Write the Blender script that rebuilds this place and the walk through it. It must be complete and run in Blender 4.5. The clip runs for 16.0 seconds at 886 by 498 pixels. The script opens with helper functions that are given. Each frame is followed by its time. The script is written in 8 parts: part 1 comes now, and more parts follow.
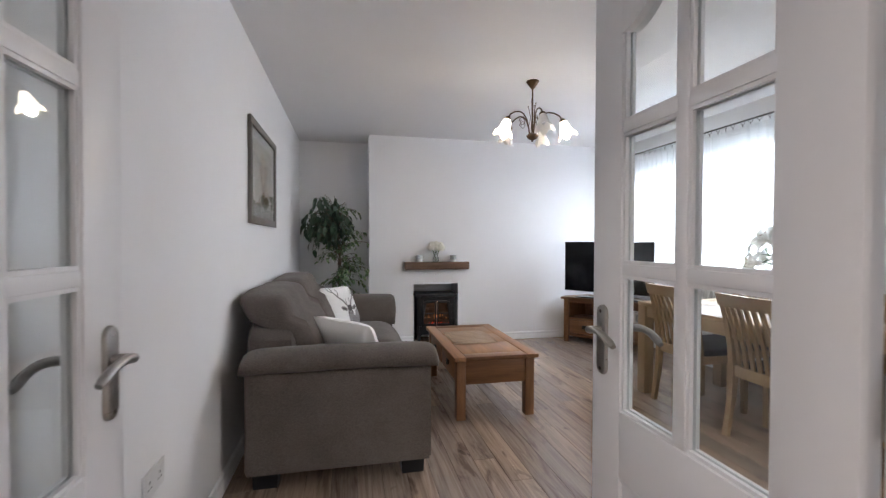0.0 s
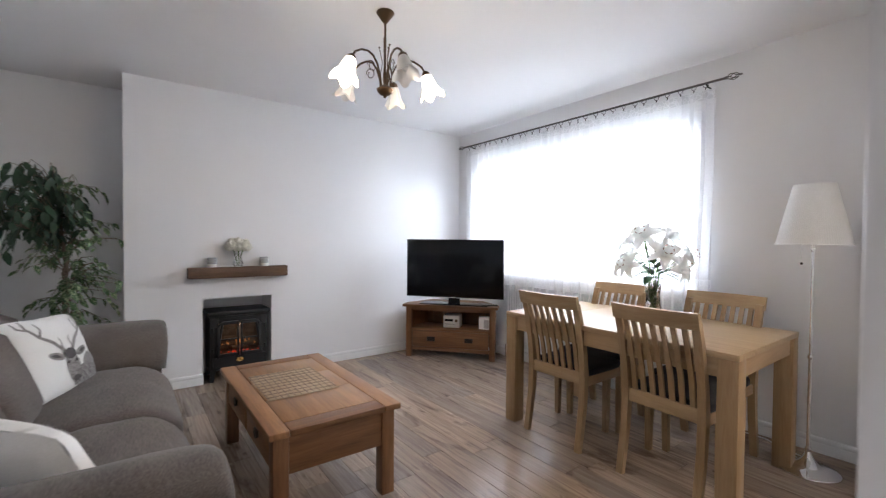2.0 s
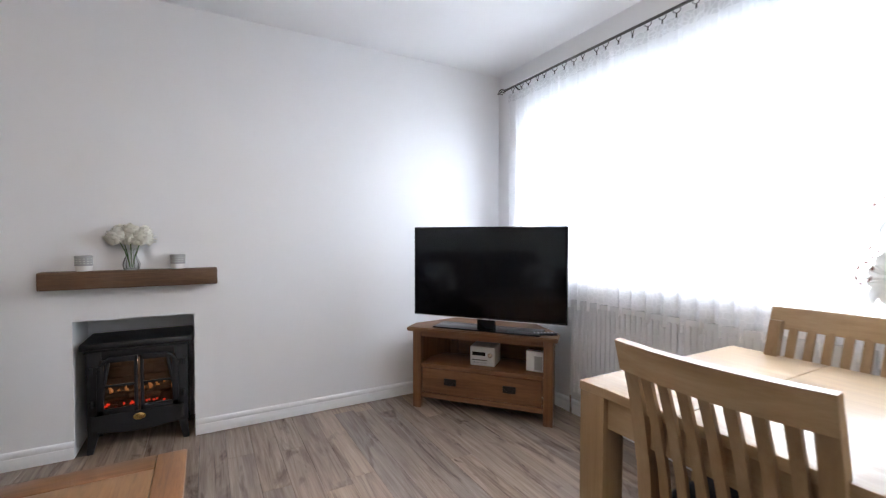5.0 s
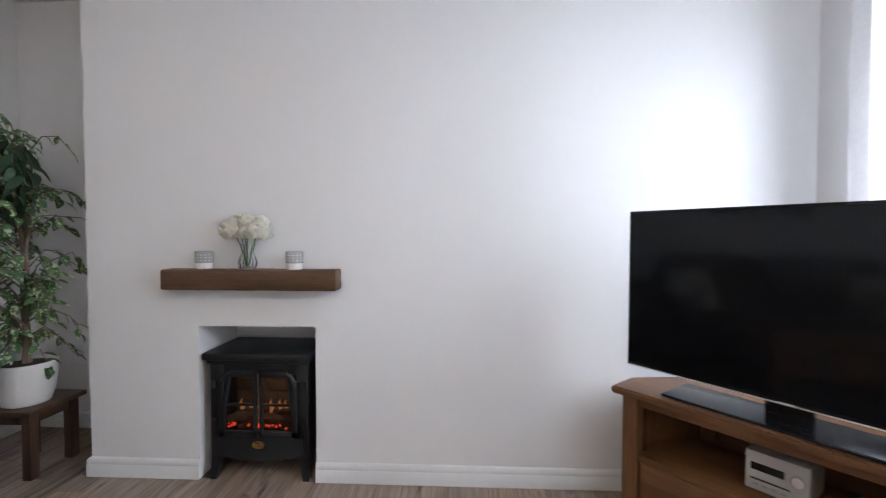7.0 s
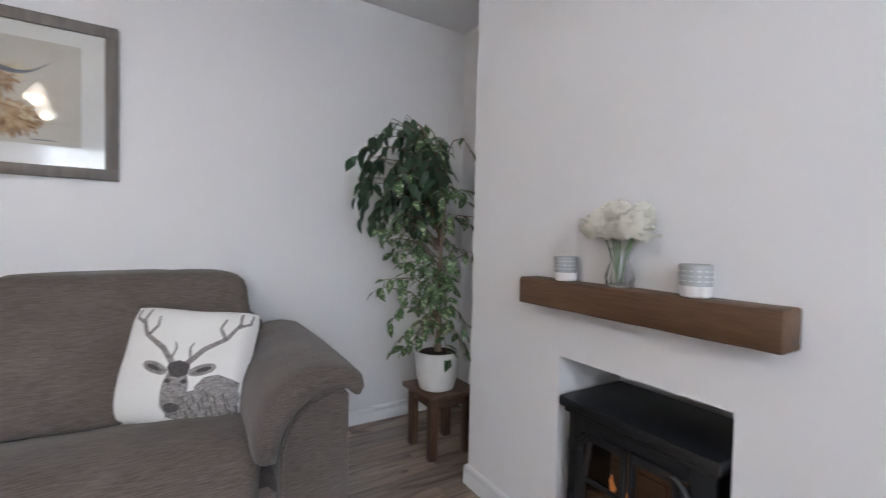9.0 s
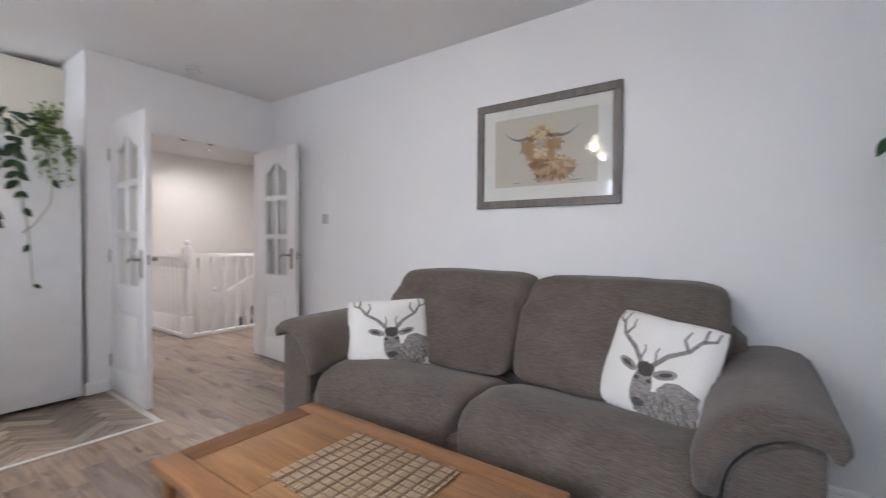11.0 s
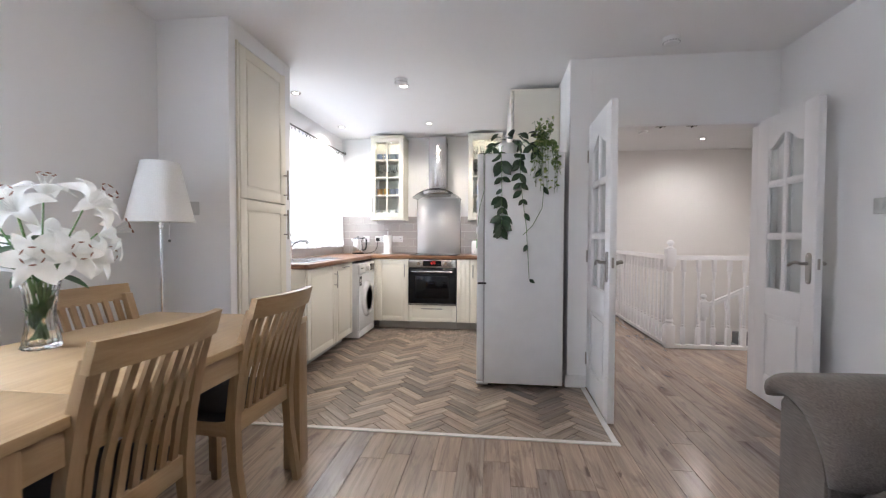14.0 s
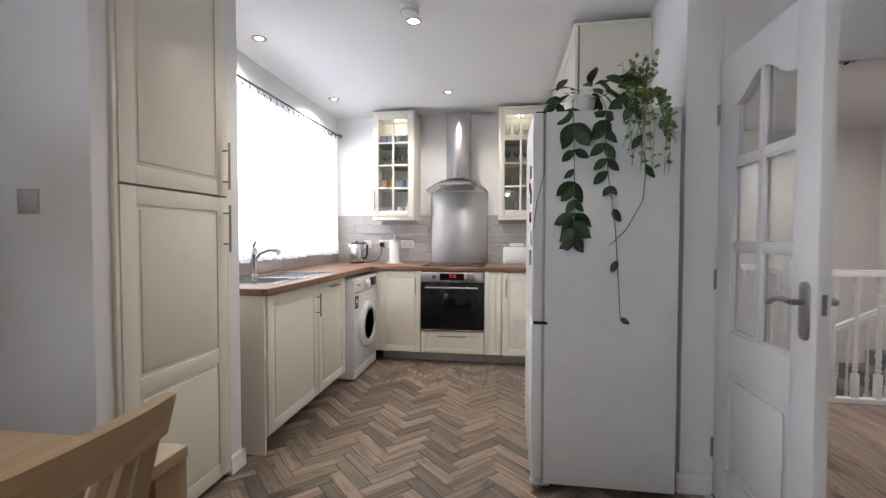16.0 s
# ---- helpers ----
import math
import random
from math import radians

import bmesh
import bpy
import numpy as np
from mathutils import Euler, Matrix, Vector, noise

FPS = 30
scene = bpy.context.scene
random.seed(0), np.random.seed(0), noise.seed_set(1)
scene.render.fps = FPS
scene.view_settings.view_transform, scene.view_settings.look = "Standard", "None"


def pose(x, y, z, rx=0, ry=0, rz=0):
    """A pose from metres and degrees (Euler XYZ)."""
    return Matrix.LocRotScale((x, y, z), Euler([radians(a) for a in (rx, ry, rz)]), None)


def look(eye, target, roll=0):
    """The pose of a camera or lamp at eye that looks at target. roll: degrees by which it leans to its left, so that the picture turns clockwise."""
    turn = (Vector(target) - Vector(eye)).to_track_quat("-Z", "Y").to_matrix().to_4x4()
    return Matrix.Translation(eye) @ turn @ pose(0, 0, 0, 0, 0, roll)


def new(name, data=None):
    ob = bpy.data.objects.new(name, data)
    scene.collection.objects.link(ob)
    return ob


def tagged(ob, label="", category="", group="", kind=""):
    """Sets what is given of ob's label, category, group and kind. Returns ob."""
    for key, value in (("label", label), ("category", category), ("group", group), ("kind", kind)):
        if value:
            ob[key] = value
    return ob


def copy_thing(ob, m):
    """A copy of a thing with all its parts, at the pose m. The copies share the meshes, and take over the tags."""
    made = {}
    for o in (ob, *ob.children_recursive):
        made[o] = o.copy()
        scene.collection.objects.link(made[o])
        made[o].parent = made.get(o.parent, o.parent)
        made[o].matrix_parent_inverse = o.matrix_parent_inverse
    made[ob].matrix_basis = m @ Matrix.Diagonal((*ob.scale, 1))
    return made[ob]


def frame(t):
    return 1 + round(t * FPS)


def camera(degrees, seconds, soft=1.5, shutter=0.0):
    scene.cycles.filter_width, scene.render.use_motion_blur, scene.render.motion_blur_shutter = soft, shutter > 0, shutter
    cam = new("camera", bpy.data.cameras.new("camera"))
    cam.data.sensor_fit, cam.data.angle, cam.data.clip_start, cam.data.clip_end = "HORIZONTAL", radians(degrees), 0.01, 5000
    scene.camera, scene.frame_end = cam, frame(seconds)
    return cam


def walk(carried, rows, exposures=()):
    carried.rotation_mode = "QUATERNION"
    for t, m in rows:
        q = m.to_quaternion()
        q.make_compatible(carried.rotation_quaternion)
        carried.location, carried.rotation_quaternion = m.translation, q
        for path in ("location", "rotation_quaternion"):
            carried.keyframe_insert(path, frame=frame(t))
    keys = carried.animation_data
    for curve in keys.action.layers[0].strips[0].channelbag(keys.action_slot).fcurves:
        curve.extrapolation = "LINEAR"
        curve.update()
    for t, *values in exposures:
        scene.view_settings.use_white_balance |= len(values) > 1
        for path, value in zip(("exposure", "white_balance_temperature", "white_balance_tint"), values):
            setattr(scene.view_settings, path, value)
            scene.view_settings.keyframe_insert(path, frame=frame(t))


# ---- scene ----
cam = camera(92.3, 16.0, 1.2, 0.3)
PATH = [
    (0, (0.052, -0.133, 1.231), (0.479, 1.821, 1.199), 0.2),
    (0.5, (0.048, 0.136, 1.25), (0.658, 2.04, 1.204), 0.2),
    (1, (0.094, 0.377, 1.228), (0.894, 2.209, 1.19), 0.5),
    (1.5, (0.176, 0.651, 1.252), (1.168, 2.387, 1.206), 0.5),
    (2, (0.294, 0.888, 1.237), (1.486, 2.494, 1.194), 0.4),
    (2.5, (0.435, 1.082, 1.213), (1.703, 2.628, 1.159), 0.2),
    (3, (0.584, 1.308, 1.178), (1.858, 2.85, 1.124), 0.0),
    (3.2, (0.659, 1.392, 1.16), (1.933, 2.933, 1.114), -0.0),
    (5.5, (1.658, 2.292, 1.177), (2.429, 4.136, 1.123), -0.0),
    (6, (1.874, 2.53, 1.144), (2.388, 4.463, 1.105), -0.1),
    (6.5, (1.994, 2.779, 1.128), (2.215, 4.767, 1.09), 0.0),
    (7, (2.028, 3.048, 1.148), (1.942, 5.045, 1.082), 0.1),
    (7.5, (2.009, 3.277, 1.142), (1.573, 5.227, 1.079), 0.2),
    (8, (1.904, 3.489, 1.133), (1.042, 5.292, 1.074), 0.3),
    (8.2, (1.848, 3.57, 1.119), (0.808, 5.278, 1.069), 0.6),
    (10.3, (1.849, 4.121, 1.134), (-0.093, 3.646, 1.08), 0.3),
    (10.5, (1.871, 4.137, 1.129), (-0.016, 3.476, 1.085), 0.3),
    (11, (1.897, 4.158, 1.135), (0.27, 2.995, 1.097), 0.4),
    (11.5, (1.824, 4.216, 1.145), (0.614, 2.624, 1.098), 0.2),
    (12, (1.744, 4.195, 1.116), (0.97, 2.351, 1.078), 0.2),
    (12.5, (1.652, 4.108, 1.122), (1.27, 2.146, 1.077), 0.1),
    (13, (1.55, 4.009, 1.142), (1.519, 2.01, 1.092), 0.0),
    (13.5, (1.474, 3.87, 1.132), (1.674, 1.88, 1.084), 0.1),
    (14, (1.462, 3.634, 1.149), (1.701, 1.649, 1.093), 0.2),
    (14.5, (1.506, 3.361, 1.149), (1.766, 1.379, 1.09), 0.2),
    (15, (1.568, 3.048, 1.169), (1.84, 1.067, 1.106), 0.2),
    (15.5, (1.633, 2.727, 1.182), (1.91, 0.748, 1.121), -0.0),
    (16, (1.713, 2.412, 1.205), (2.008, 0.435, 1.145), 0.1),
]
EXPO = ((0.0, -0.12, 5980, 12), (8.0, -0.10, 5980, 12), (10.5, -0.02, 5900, 13), (12.0, -0.12, 5900, 12), (14.5, -0.20, 5880, 12), (16.0, -0.60, 5930, 12))
walk(cam, [(t, look(eye, target, roll)) for t, eye, target, roll in PATH], EXPO)

# ---- world, sun and large lights ----
CEIL = 2.495
world = bpy.data.worlds.new("overcast_sky")
scene.world = world
world.use_nodes = True
wn = world.node_tree
sky = wn.nodes.new("ShaderNodeTexSky")
sky.sky_type = "NISHITA"
sky.sun_disc = False
sky.sun_elevation, sky.sun_rotation = radians(48), radians(80)
wn.links.new(sky.outputs[0], wn.nodes["Background"].inputs[0])
wn.nodes["Background"].inputs[1].default_value = 0.10

sun_data = bpy.data.lights.new("sun", "SUN")
sun_data.energy, sun_data.angle, sun_data.color = 0.6, radians(25), (1.0, 0.97, 0.93)
new("sun", sun_data).matrix_world = look((12, 2, 14), (0, 0, 0))


def area_light(name, eye, target, w, h, watts, color):
    d = bpy.data.lights.new(name, "AREA")
    d.shape, d.size, d.size_y, d.energy, d.color = "RECTANGLE", w, h, watts, color
    ob = new(name, d)
    ob.matrix_world = look(eye, target)
    return ob


def point_light(name, at, watts, color, radius=0.03):
    d = bpy.data.lights.new(name, "POINT")
    d.energy, d.color, d.shadow_soft_size = watts, color, radius
    ob = new(name, d)
    ob.location = at
    return ob


def spot_light(name, at, watts, color, degrees=110, blend=0.6, radius=0.03):
    d = bpy.data.lights.new(name, "SPOT")
    d.energy, d.color, d.shadow_soft_size, d.spot_size, d.spot_blend = watts, color, radius, radians(degrees), blend
    ob = new(name, d)
    ob.location = at
    return ob


DAY = (0.93, 0.97, 1.0)
WARM = (1.0, 0.80, 0.58)
area_light("window_daylight", (4.75, 3.30, 2.60), (2.60, 3.35, 0.70), 2.5, 1.6, 820, DAY)
area_light("kitchen_window_daylight", (4.30, -0.89, 1.80), (1.8, -0.89, 0.8), 2.3, 1.5, 125, DAY)
for px, py in ((3.32, -0.20), (3.33, -1.44), (2.24, -1.40)):
    spot_light("downlight_lamp", (px, py, CEIL - 0.012), 60, (1.0, 0.86, 0.68), 150)
spot_light("spot_lamp", (2.27, -0.13, CEIL - 0.07), 60, (1.0, 0.85, 0.67), 150)
spot_light("hall_lamp", (-1.33, -2.55, CEIL - 0.012), 66, (1.0, 0.88, 0.77), 172, 1.0)
# two unseen fill lamps, added to brighten the landing
spot_light("hall_lamp_near", (-0.9, -0.5, CEIL - 0.012), 105, (1.0, 0.88, 0.77), 172, 1.0)
spot_light("hall_lamp_side", (0.25, -1.9, CEIL - 0.012), 88, (1.0, 0.88, 0.77), 172, 1.0)

# ---- materials ----


class Shade:
    """A node material with a Principled shader and short ways to add nodes."""

    def __init__(self, name, color, rough=0.5, metal=0.0, spec=0.5):
        self.mat = bpy.data.materials.new(name)
        self.mat.use_nodes = True
        self.tree = self.mat.node_tree
        self.bsdf = self.tree.nodes["Principled BSDF"]
        self.set("Base Color", (*color, 1))
        self.set("Roughness", rough)
        self.set("Metallic", metal)
        self.set("Specular IOR Level", spec)

    def set(self, key, value):
        self.bsdf.inputs[key].default_value = value
        return self

    def node(self, kind, **values):
        n = self.tree.nodes.new(kind)
        for key, value in values.items():
            n.inputs[key.replace("_", " ")].default_value = value
        return n

    def link(self, a, b):
        self.tree.links.new(a, b)

    def coords(self, scale=(1, 1, 1), where="Object", rot=(0, 0, 0)):
        c = self.tree.nodes.new("ShaderNodeTexCoord")
        m = self.node("ShaderNodeMapping", Scale=scale)
        m.inputs["Rotation"].default_value = rot
        self.link(c.outputs[where], m.inputs[0])
        return m.outputs[0]

    def world(self, scale=(1, 1, 1), rot=(0, 0, 0)):
        g = self.tree.nodes.new("ShaderNodeNewGeometry")
        m = self.node("ShaderNodeMapping", Scale=scale)
        m.inputs["Rotation"].default_value = rot
        self.link(g.outputs["Position"], m.inputs[0])
        return m.outputs[0]

    def noise(self, vec, scale, detail=4.0, rough=0.55, distort=0.0):
        n = self.node("ShaderNodeTexNoise", Scale=scale, Detail=detail, Roughness=rough, Distortion=distort)
        self.link(vec, n.inputs["Vector"])
        return n.outputs["Fac"]

    def ramp(self, fac, stops):
        r = self.tree.nodes.new("ShaderNodeValToRGB")
        e = r.color_ramp.elements
        while len(e) < len(stops):
            e.new(0.5)
        for el, (pos, col) in zip(e, stops):
            el.position, el.color = pos, (*col, 1)
        self.link(fac, r.inputs[0])
        return r.outputs[0]

    def mix(self, fac, a, b, mode="MIX"):
        m = self.tree.nodes.new("ShaderNodeMixRGB")
        m.blend_type = mode
        for src, key in ((fac, 0), (a, 1), (b, 2)):
            if isinstance(src, (int, float)):
                m.inputs[key].default_value = src
            elif isinstance(src, tuple):
                m.inputs[key].default_value = (*src, 1)
            else:
                self.link(src, m.inputs[key])
        return m.outputs[0]

    def math(self, op, a, b=0.0):
        m = self.tree.nodes.new("ShaderNodeMath")
        m.operation = op
        for src, key in ((a, 0), (b, 1)):
            if isinstance(src, (int, float)):
                m.inputs[key].default_value = src
            else:
                self.link(src, m.inputs[key])
        return m.outputs[0]

    def color(self, out):
        self.link(out, self.bsdf.inputs["Base Color"])
        return self

    def rough(self, fac, lo, hi):
        m = self.node("ShaderNodeMapRange")
        m.inputs["To Min"].default_value, m.inputs["To Max"].default_value = lo, hi
        self.link(fac, m.inputs[0])
        self.link(m.outputs[0], self.bsdf.inputs["Roughness"])
        return self

    def bump(self, height, strength=0.2, dist=0.002):
        b = self.node("ShaderNodeBump", Strength=strength, Distance=dist)
        self.link(height, b.inputs["Height"])
        self.link(b.outputs[0], self.bsdf.inputs["Normal"])
        return self

    def random(self):
        return self.tree.nodes.new("ShaderNodeObjectInfo").outputs["Random"]


def painted(name, color, rough=0.6, grain=260, strength=0.06, stain=0.03):
    """Paint over plaster or wood: a fine relief and a faint large-scale unevenness."""
    s = Shade(name, color, rough)
    w = s.world()
    big = s.noise(w, 1.7, 5)
    dark = tuple(c * (1 - stain * 2) for c in color)
    s.color(s.ramp(big, [(0.3, dark), (0.7, color)]))
    s.bump(s.noise(w, grain, 3), strength, 0.0015)
    s.rough(s.noise(w, 9, 3), rough - 0.08, rough + 0.08)
    return s.mat


def wood(name, dark, mid, light, axis="y", rough=0.4, scale=1.0, ring=1.0, worldly=False):
    """Grained wood: long streaks along the axis, pores and slow colour drift."""
    s = Shade(name, mid, rough)
    long, cross = 1.6 * scale, 22 * scale
    sc = {"x": (long, cross, cross), "y": (cross, long, cross), "z": (cross, cross, long)}[axis]
    c = s.world(sc) if worldly else s.coords(sc)
    off = s.node("ShaderNodeVectorMath")
    off.operation = "ADD"
    comb = s.node("ShaderNodeCombineXYZ")
    r = s.math("MULTIPLY", s.random(), 37.0)
    s.link(r, comb.inputs[0]), s.link(r, comb.inputs[1]), s.link(r, comb.inputs[2])
    s.link(c, off.inputs[0]), s.link(comb.outputs[0], off.inputs[1])
    v = off.outputs[0]
    grain = s.noise(v, 1.0 * ring, 6, 0.6, 1.2)
    fine = s.noise(v, 7.0, 3, 0.7)
    base = s.ramp(grain, [(0.28, dark), (0.5, mid), (0.72, light)])
    s.color(s.mix(0.22, base, s.ramp(fine, [(0.35, dark), (0.65, light)])))
    s.bump(fine, 0.10, 0.001)
    s.rough(grain, rough - 0.06, rough + 0.10)
    return s.mat


def laminate(name, stops, rough=0.3, spread=0.24, blotch=0.55, joined=False, grey=0.0):
    """Floor boards: each board its own tone, with fine grain, cathedral bands, dark knots and rustic patches."""
    s = Shade(name, stops[1], rough)
    c = s.coords((1, 1, 1))
    off = s.node("ShaderNodeVectorMath")
    off.operation = "ADD"
    comb = s.node("ShaderNodeCombineXYZ")
    rnd = s.tree.nodes.new("ShaderNodeNewGeometry").outputs["Random Per Island"] if joined else s.random()
    r = s.math("MULTIPLY", rnd, 53.0)
    s.link(r, comb.inputs[0]), s.link(r, comb.inputs[1])
    s.link(c, off.inputs[0]), s.link(comb.outputs[0], off.inputs[1])

    def stretched(x, y):
        m = s.node("ShaderNodeMapping", Scale=(x, y, 1))
        s.link(off.outputs[0], m.inputs[0])
        return m.outputs[0]

    bands = s.noise(stretched(24, 1.3), 1.0, 5, 0.6, 1.6)
    fine = s.noise(stretched(90, 3.0), 1.0, 4, 0.7, 0.6)
    patch = s.noise(stretched(9, 2.0), 1.0, 4, 0.6, 1.0)
    knot = s.noise(stretched(13, 5.5), 1.0, 2, 0.5, 0.6)
    slow = s.noise(stretched(3, 0.8), 1.0, 2)
    base = s.ramp(bands, [(0.28, stops[0]), (0.48, stops[1]), (0.74, stops[2])])
    base = s.mix(0.22, base, s.ramp(fine, [(0.34, stops[0]), (0.66, stops[2])]))
    base = s.mix(blotch, base, s.ramp(patch, [(0.31, (0.42, 0.39, 0.38)), (0.44, (1, 1, 1))]), "MULTIPLY")
    base = s.mix(0.75, base, s.ramp(knot, [(0.24, (0.28, 0.25, 0.24)), (0.31, (1, 1, 1))]), "MULTIPLY")
    base = s.mix(0.5, base, s.ramp(slow, [(0.3, (0.86, 0.87, 0.90)), (0.7, (1.08, 1.05, 1.02))]), "MULTIPLY")
    tone = s.ramp(rnd, [(0.0, (1 - spread, 1 - spread, 1.02 - spread)), (0.5, (1.0, 0.98, 0.96)), (1.0, (1 + spread, 0.97 + spread, 0.93 + spread))])
    base = s.mix(1.0, base, tone, "MULTIPLY")
    if grey:
        ash = s.ramp(s.math("FRACT", s.math("MULTIPLY", rnd, 7.31)), [(0.35, (1, 1, 1)), (0.9, (0.86, 0.93, 1.0))])
        base = s.mix(grey, base, ash, "MULTIPLY")
    s.color(base)
    s.bump(fine, 0.12, 0.0008)
    s.rough(bands, rough - 0.05, rough + 0.12)
    return s.mat


def fabric(name, dark, light, scale=420, rough=0.95, streak=(1, 1, 1), sheen=0.2):
    s = Shade(name, light, rough, 0, 0.2)
    c = s.coords(streak)
    weave = s.noise(c, scale, 2, 0.6)
    slow = s.noise(s.coords(), 5, 4)
    s.color(s.mix(0.32, s.ramp(weave, [(0.3, dark), (0.7, light)]), s.ramp(slow, [(0.3, dark), (0.7, light)])))
    s.set("Sheen Weight", sheen)
    s.bump(weave, 0.35, 0.002)
    return s.mat


def metal(name, color, rough=0.25, brush=(1, 1, 60), grain=0.0):
    s = Shade(name, color, rough, 1.0)
    s.set("Anisotropic", grain).set("Anisotropic Rotation", 0.25)
    n = s.noise(s.coords(brush), 18, 3)
    s.rough(n, rough - 0.06, rough + 0.10)
    s.bump(n, 0.03, 0.0005)
    return s.mat


def plain(name, color, rough=0.4, spec=0.5, grain=90):
    """Plastic, enamel or glaze, with slight unevenness in tone and gloss."""
    s = Shade(name, color, rough, 0, spec)
    n = s.noise(s.coords(), grain, 3)
    lo = tuple(c * 0.93 for c in color)
    s.color(s.ramp(s.noise(s.coords(), 6, 4), [(0.3, lo), (0.7, color)]))
    s.rough(n, max(0.02, rough - 0.05), rough + 0.07)
    s.bump(n, 0.03, 0.0006)
    return s.mat


def glass(name, color=(1, 1, 1), rough=0.0, ior=1.45):
    s = Shade(name, color, rough)
    s.set("Transmission Weight", 1.0).set("IOR", ior)
    return s.mat


def pane_glass(name, tint=(0.96, 0.98, 0.98)):
    """Thin flat glass: clear, with a mirror at grazing angles."""
    m = bpy.data.materials.new(name)
    m.use_nodes = True
    t = m.node_tree
    t.nodes.clear()
    out = t.nodes.new("ShaderNodeOutputMaterial")
    mixn = t.nodes.new("ShaderNodeMixShader")
    clear = t.nodes.new("ShaderNodeBsdfTransparent")
    gloss = t.nodes.new("ShaderNodeBsdfGlossy")
    fres = t.nodes.new("ShaderNodeLayerWeight")
    power = t.nodes.new("ShaderNodeMath")
    power.operation = "POWER"
    power.inputs[1].default_value = 4.0
    lift = t.nodes.new("ShaderNodeMath")
    lift.operation = "MULTIPLY_ADD"
    lift.inputs[1].default_value, lift.inputs[2].default_value = 0.80, 0.035
    clear.inputs[0].default_value = (*tint, 1)
    gloss.inputs["Roughness"].default_value = 0.01
    fres.inputs[0].default_value = 0.5
    t.links.new(fres.outputs["Facing"], power.inputs[0])
    t.links.new(power.outputs[0], lift.inputs[0])
    t.links.new(lift.outputs[0], mixn.inputs[0])
    t.links.new(clear.outputs[0], mixn.inputs[1])
    t.links.new(gloss.outputs[0], mixn.inputs[2])
    t.links.new(mixn.outputs[0], out.inputs[0])
    return m


def glowing(name, color, strength):
    s = Shade(name, color, 0.4)
    s.set("Emission Color", (*color, 1)).set("Emission Strength", strength)
    return s.mat


def sheer(name, solid, pattern=0.0, scale=9.0, through_light=0.55):
    """Voile: partly see-through, partly a thin diffusing cloth; pattern adds denser embroidery."""
    m = bpy.data.materials.new(name)
    m.use_nodes = True
    t = m.node_tree
    t.nodes.clear()
    out = t.nodes.new("ShaderNodeOutputMaterial")
    mixn, cloth = t.nodes.new("ShaderNodeMixShader"), t.nodes.new("ShaderNodeMixShader")
    clear, diff, trans = (t.nodes.new("ShaderNodeBsdf" + k) for k in ("Transparent", "Diffuse", "Translucent"))
    for n in (diff, trans):
        n.inputs[0].default_value = (0.94, 0.94, 0.95, 1)
    cloth.inputs[0].default_value = through_light
    t.links.new(diff.outputs[0], cloth.inputs[1])
    t.links.new(trans.outputs[0], cloth.inputs[2])
    coord = t.nodes.new("ShaderNodeTexCoord")
    wave = t.nodes.new("ShaderNodeTexVoronoi")
    wave.feature = "DISTANCE_TO_EDGE"
    wave.inputs["Scale"].default_value = scale
    bend = t.nodes.new("ShaderNodeTexNoise")
    bend.inputs["Scale"].default_value = 70
    t.links.new(coord.outputs["Object"], wave.inputs["Vector"])
    t.links.new(coord.outputs["Object"], bend.inputs["Vector"])
    rng = t.nodes.new("ShaderNodeMapRange")
    rng.inputs["From Min"].default_value, rng.inputs["From Max"].default_value = 0.05, 0.12
    rng.inputs["To Min"].default_value, rng.inputs["To Max"].default_value = min(1.0, solid + pattern), solid
    t.links.new(wave.outputs["Distance"], rng.inputs[0])
    add = t.nodes.new("ShaderNodeMath")
    add.operation = "MULTIPLY_ADD"
    t.links.new(bend.outputs["Fac"], add.inputs[0])
    add.inputs[1].default_value = 0.12
    t.links.new(rng.outputs[0], add.inputs[2])
    t.links.new(add.outputs[0], mixn.inputs[0])
    t.links.new(clear.outputs[0], mixn.inputs[1])
    t.links.new(cloth.outputs[0], mixn.inputs[2])
    t.links.new(mixn.outputs[0], out.inputs[0])
    return m


def leafy(name, dark, light, edge=None):
    s = Shade(name, light, 0.38)
    c = s.coords()
    n = s.noise(c, 30, 4)
    col = s.ramp(n, [(0.3, dark), (0.7, light)])
    if edge:
        col = s.mix(s.math("GREATER_THAN", s.noise(s.coords(), 55, 2), 0.56), col, edge)
    tone = s.ramp(s.random(), [(0, (0.75, 0.8, 0.75)), (1, (1.2, 1.15, 1.1))])
    s.color(s.mix(1.0, col, tone, "MULTIPLY"))
    s.set("Subsurface Weight", 0.0)
    s.bump(n, 0.15, 0.002)
    return s.mat


def petal(name, color):
    """Thin waxy petal that lets light through."""
    s = Shade(name, color, 0.45)
    n = s.noise(s.coords((1, 1, 1)), 60, 3)
    s.color(s.ramp(n, [(0.3, tuple(c * 0.95 for c in color)), (0.7, color)]))
    t = s.tree
    thin, both = t.nodes.new("ShaderNodeBsdfTranslucent"), t.nodes.new("ShaderNodeMixShader")
    thin.inputs[0].default_value = (*color, 1)
    both.inputs[0].default_value = 0.42
    t.links.new(s.bsdf.outputs[0], both.inputs[1])
    t.links.new(thin.outputs[0], both.inputs[2])
    t.links.new(both.outputs[0], t.nodes["Material Output"].inputs[0])
    return s.mat


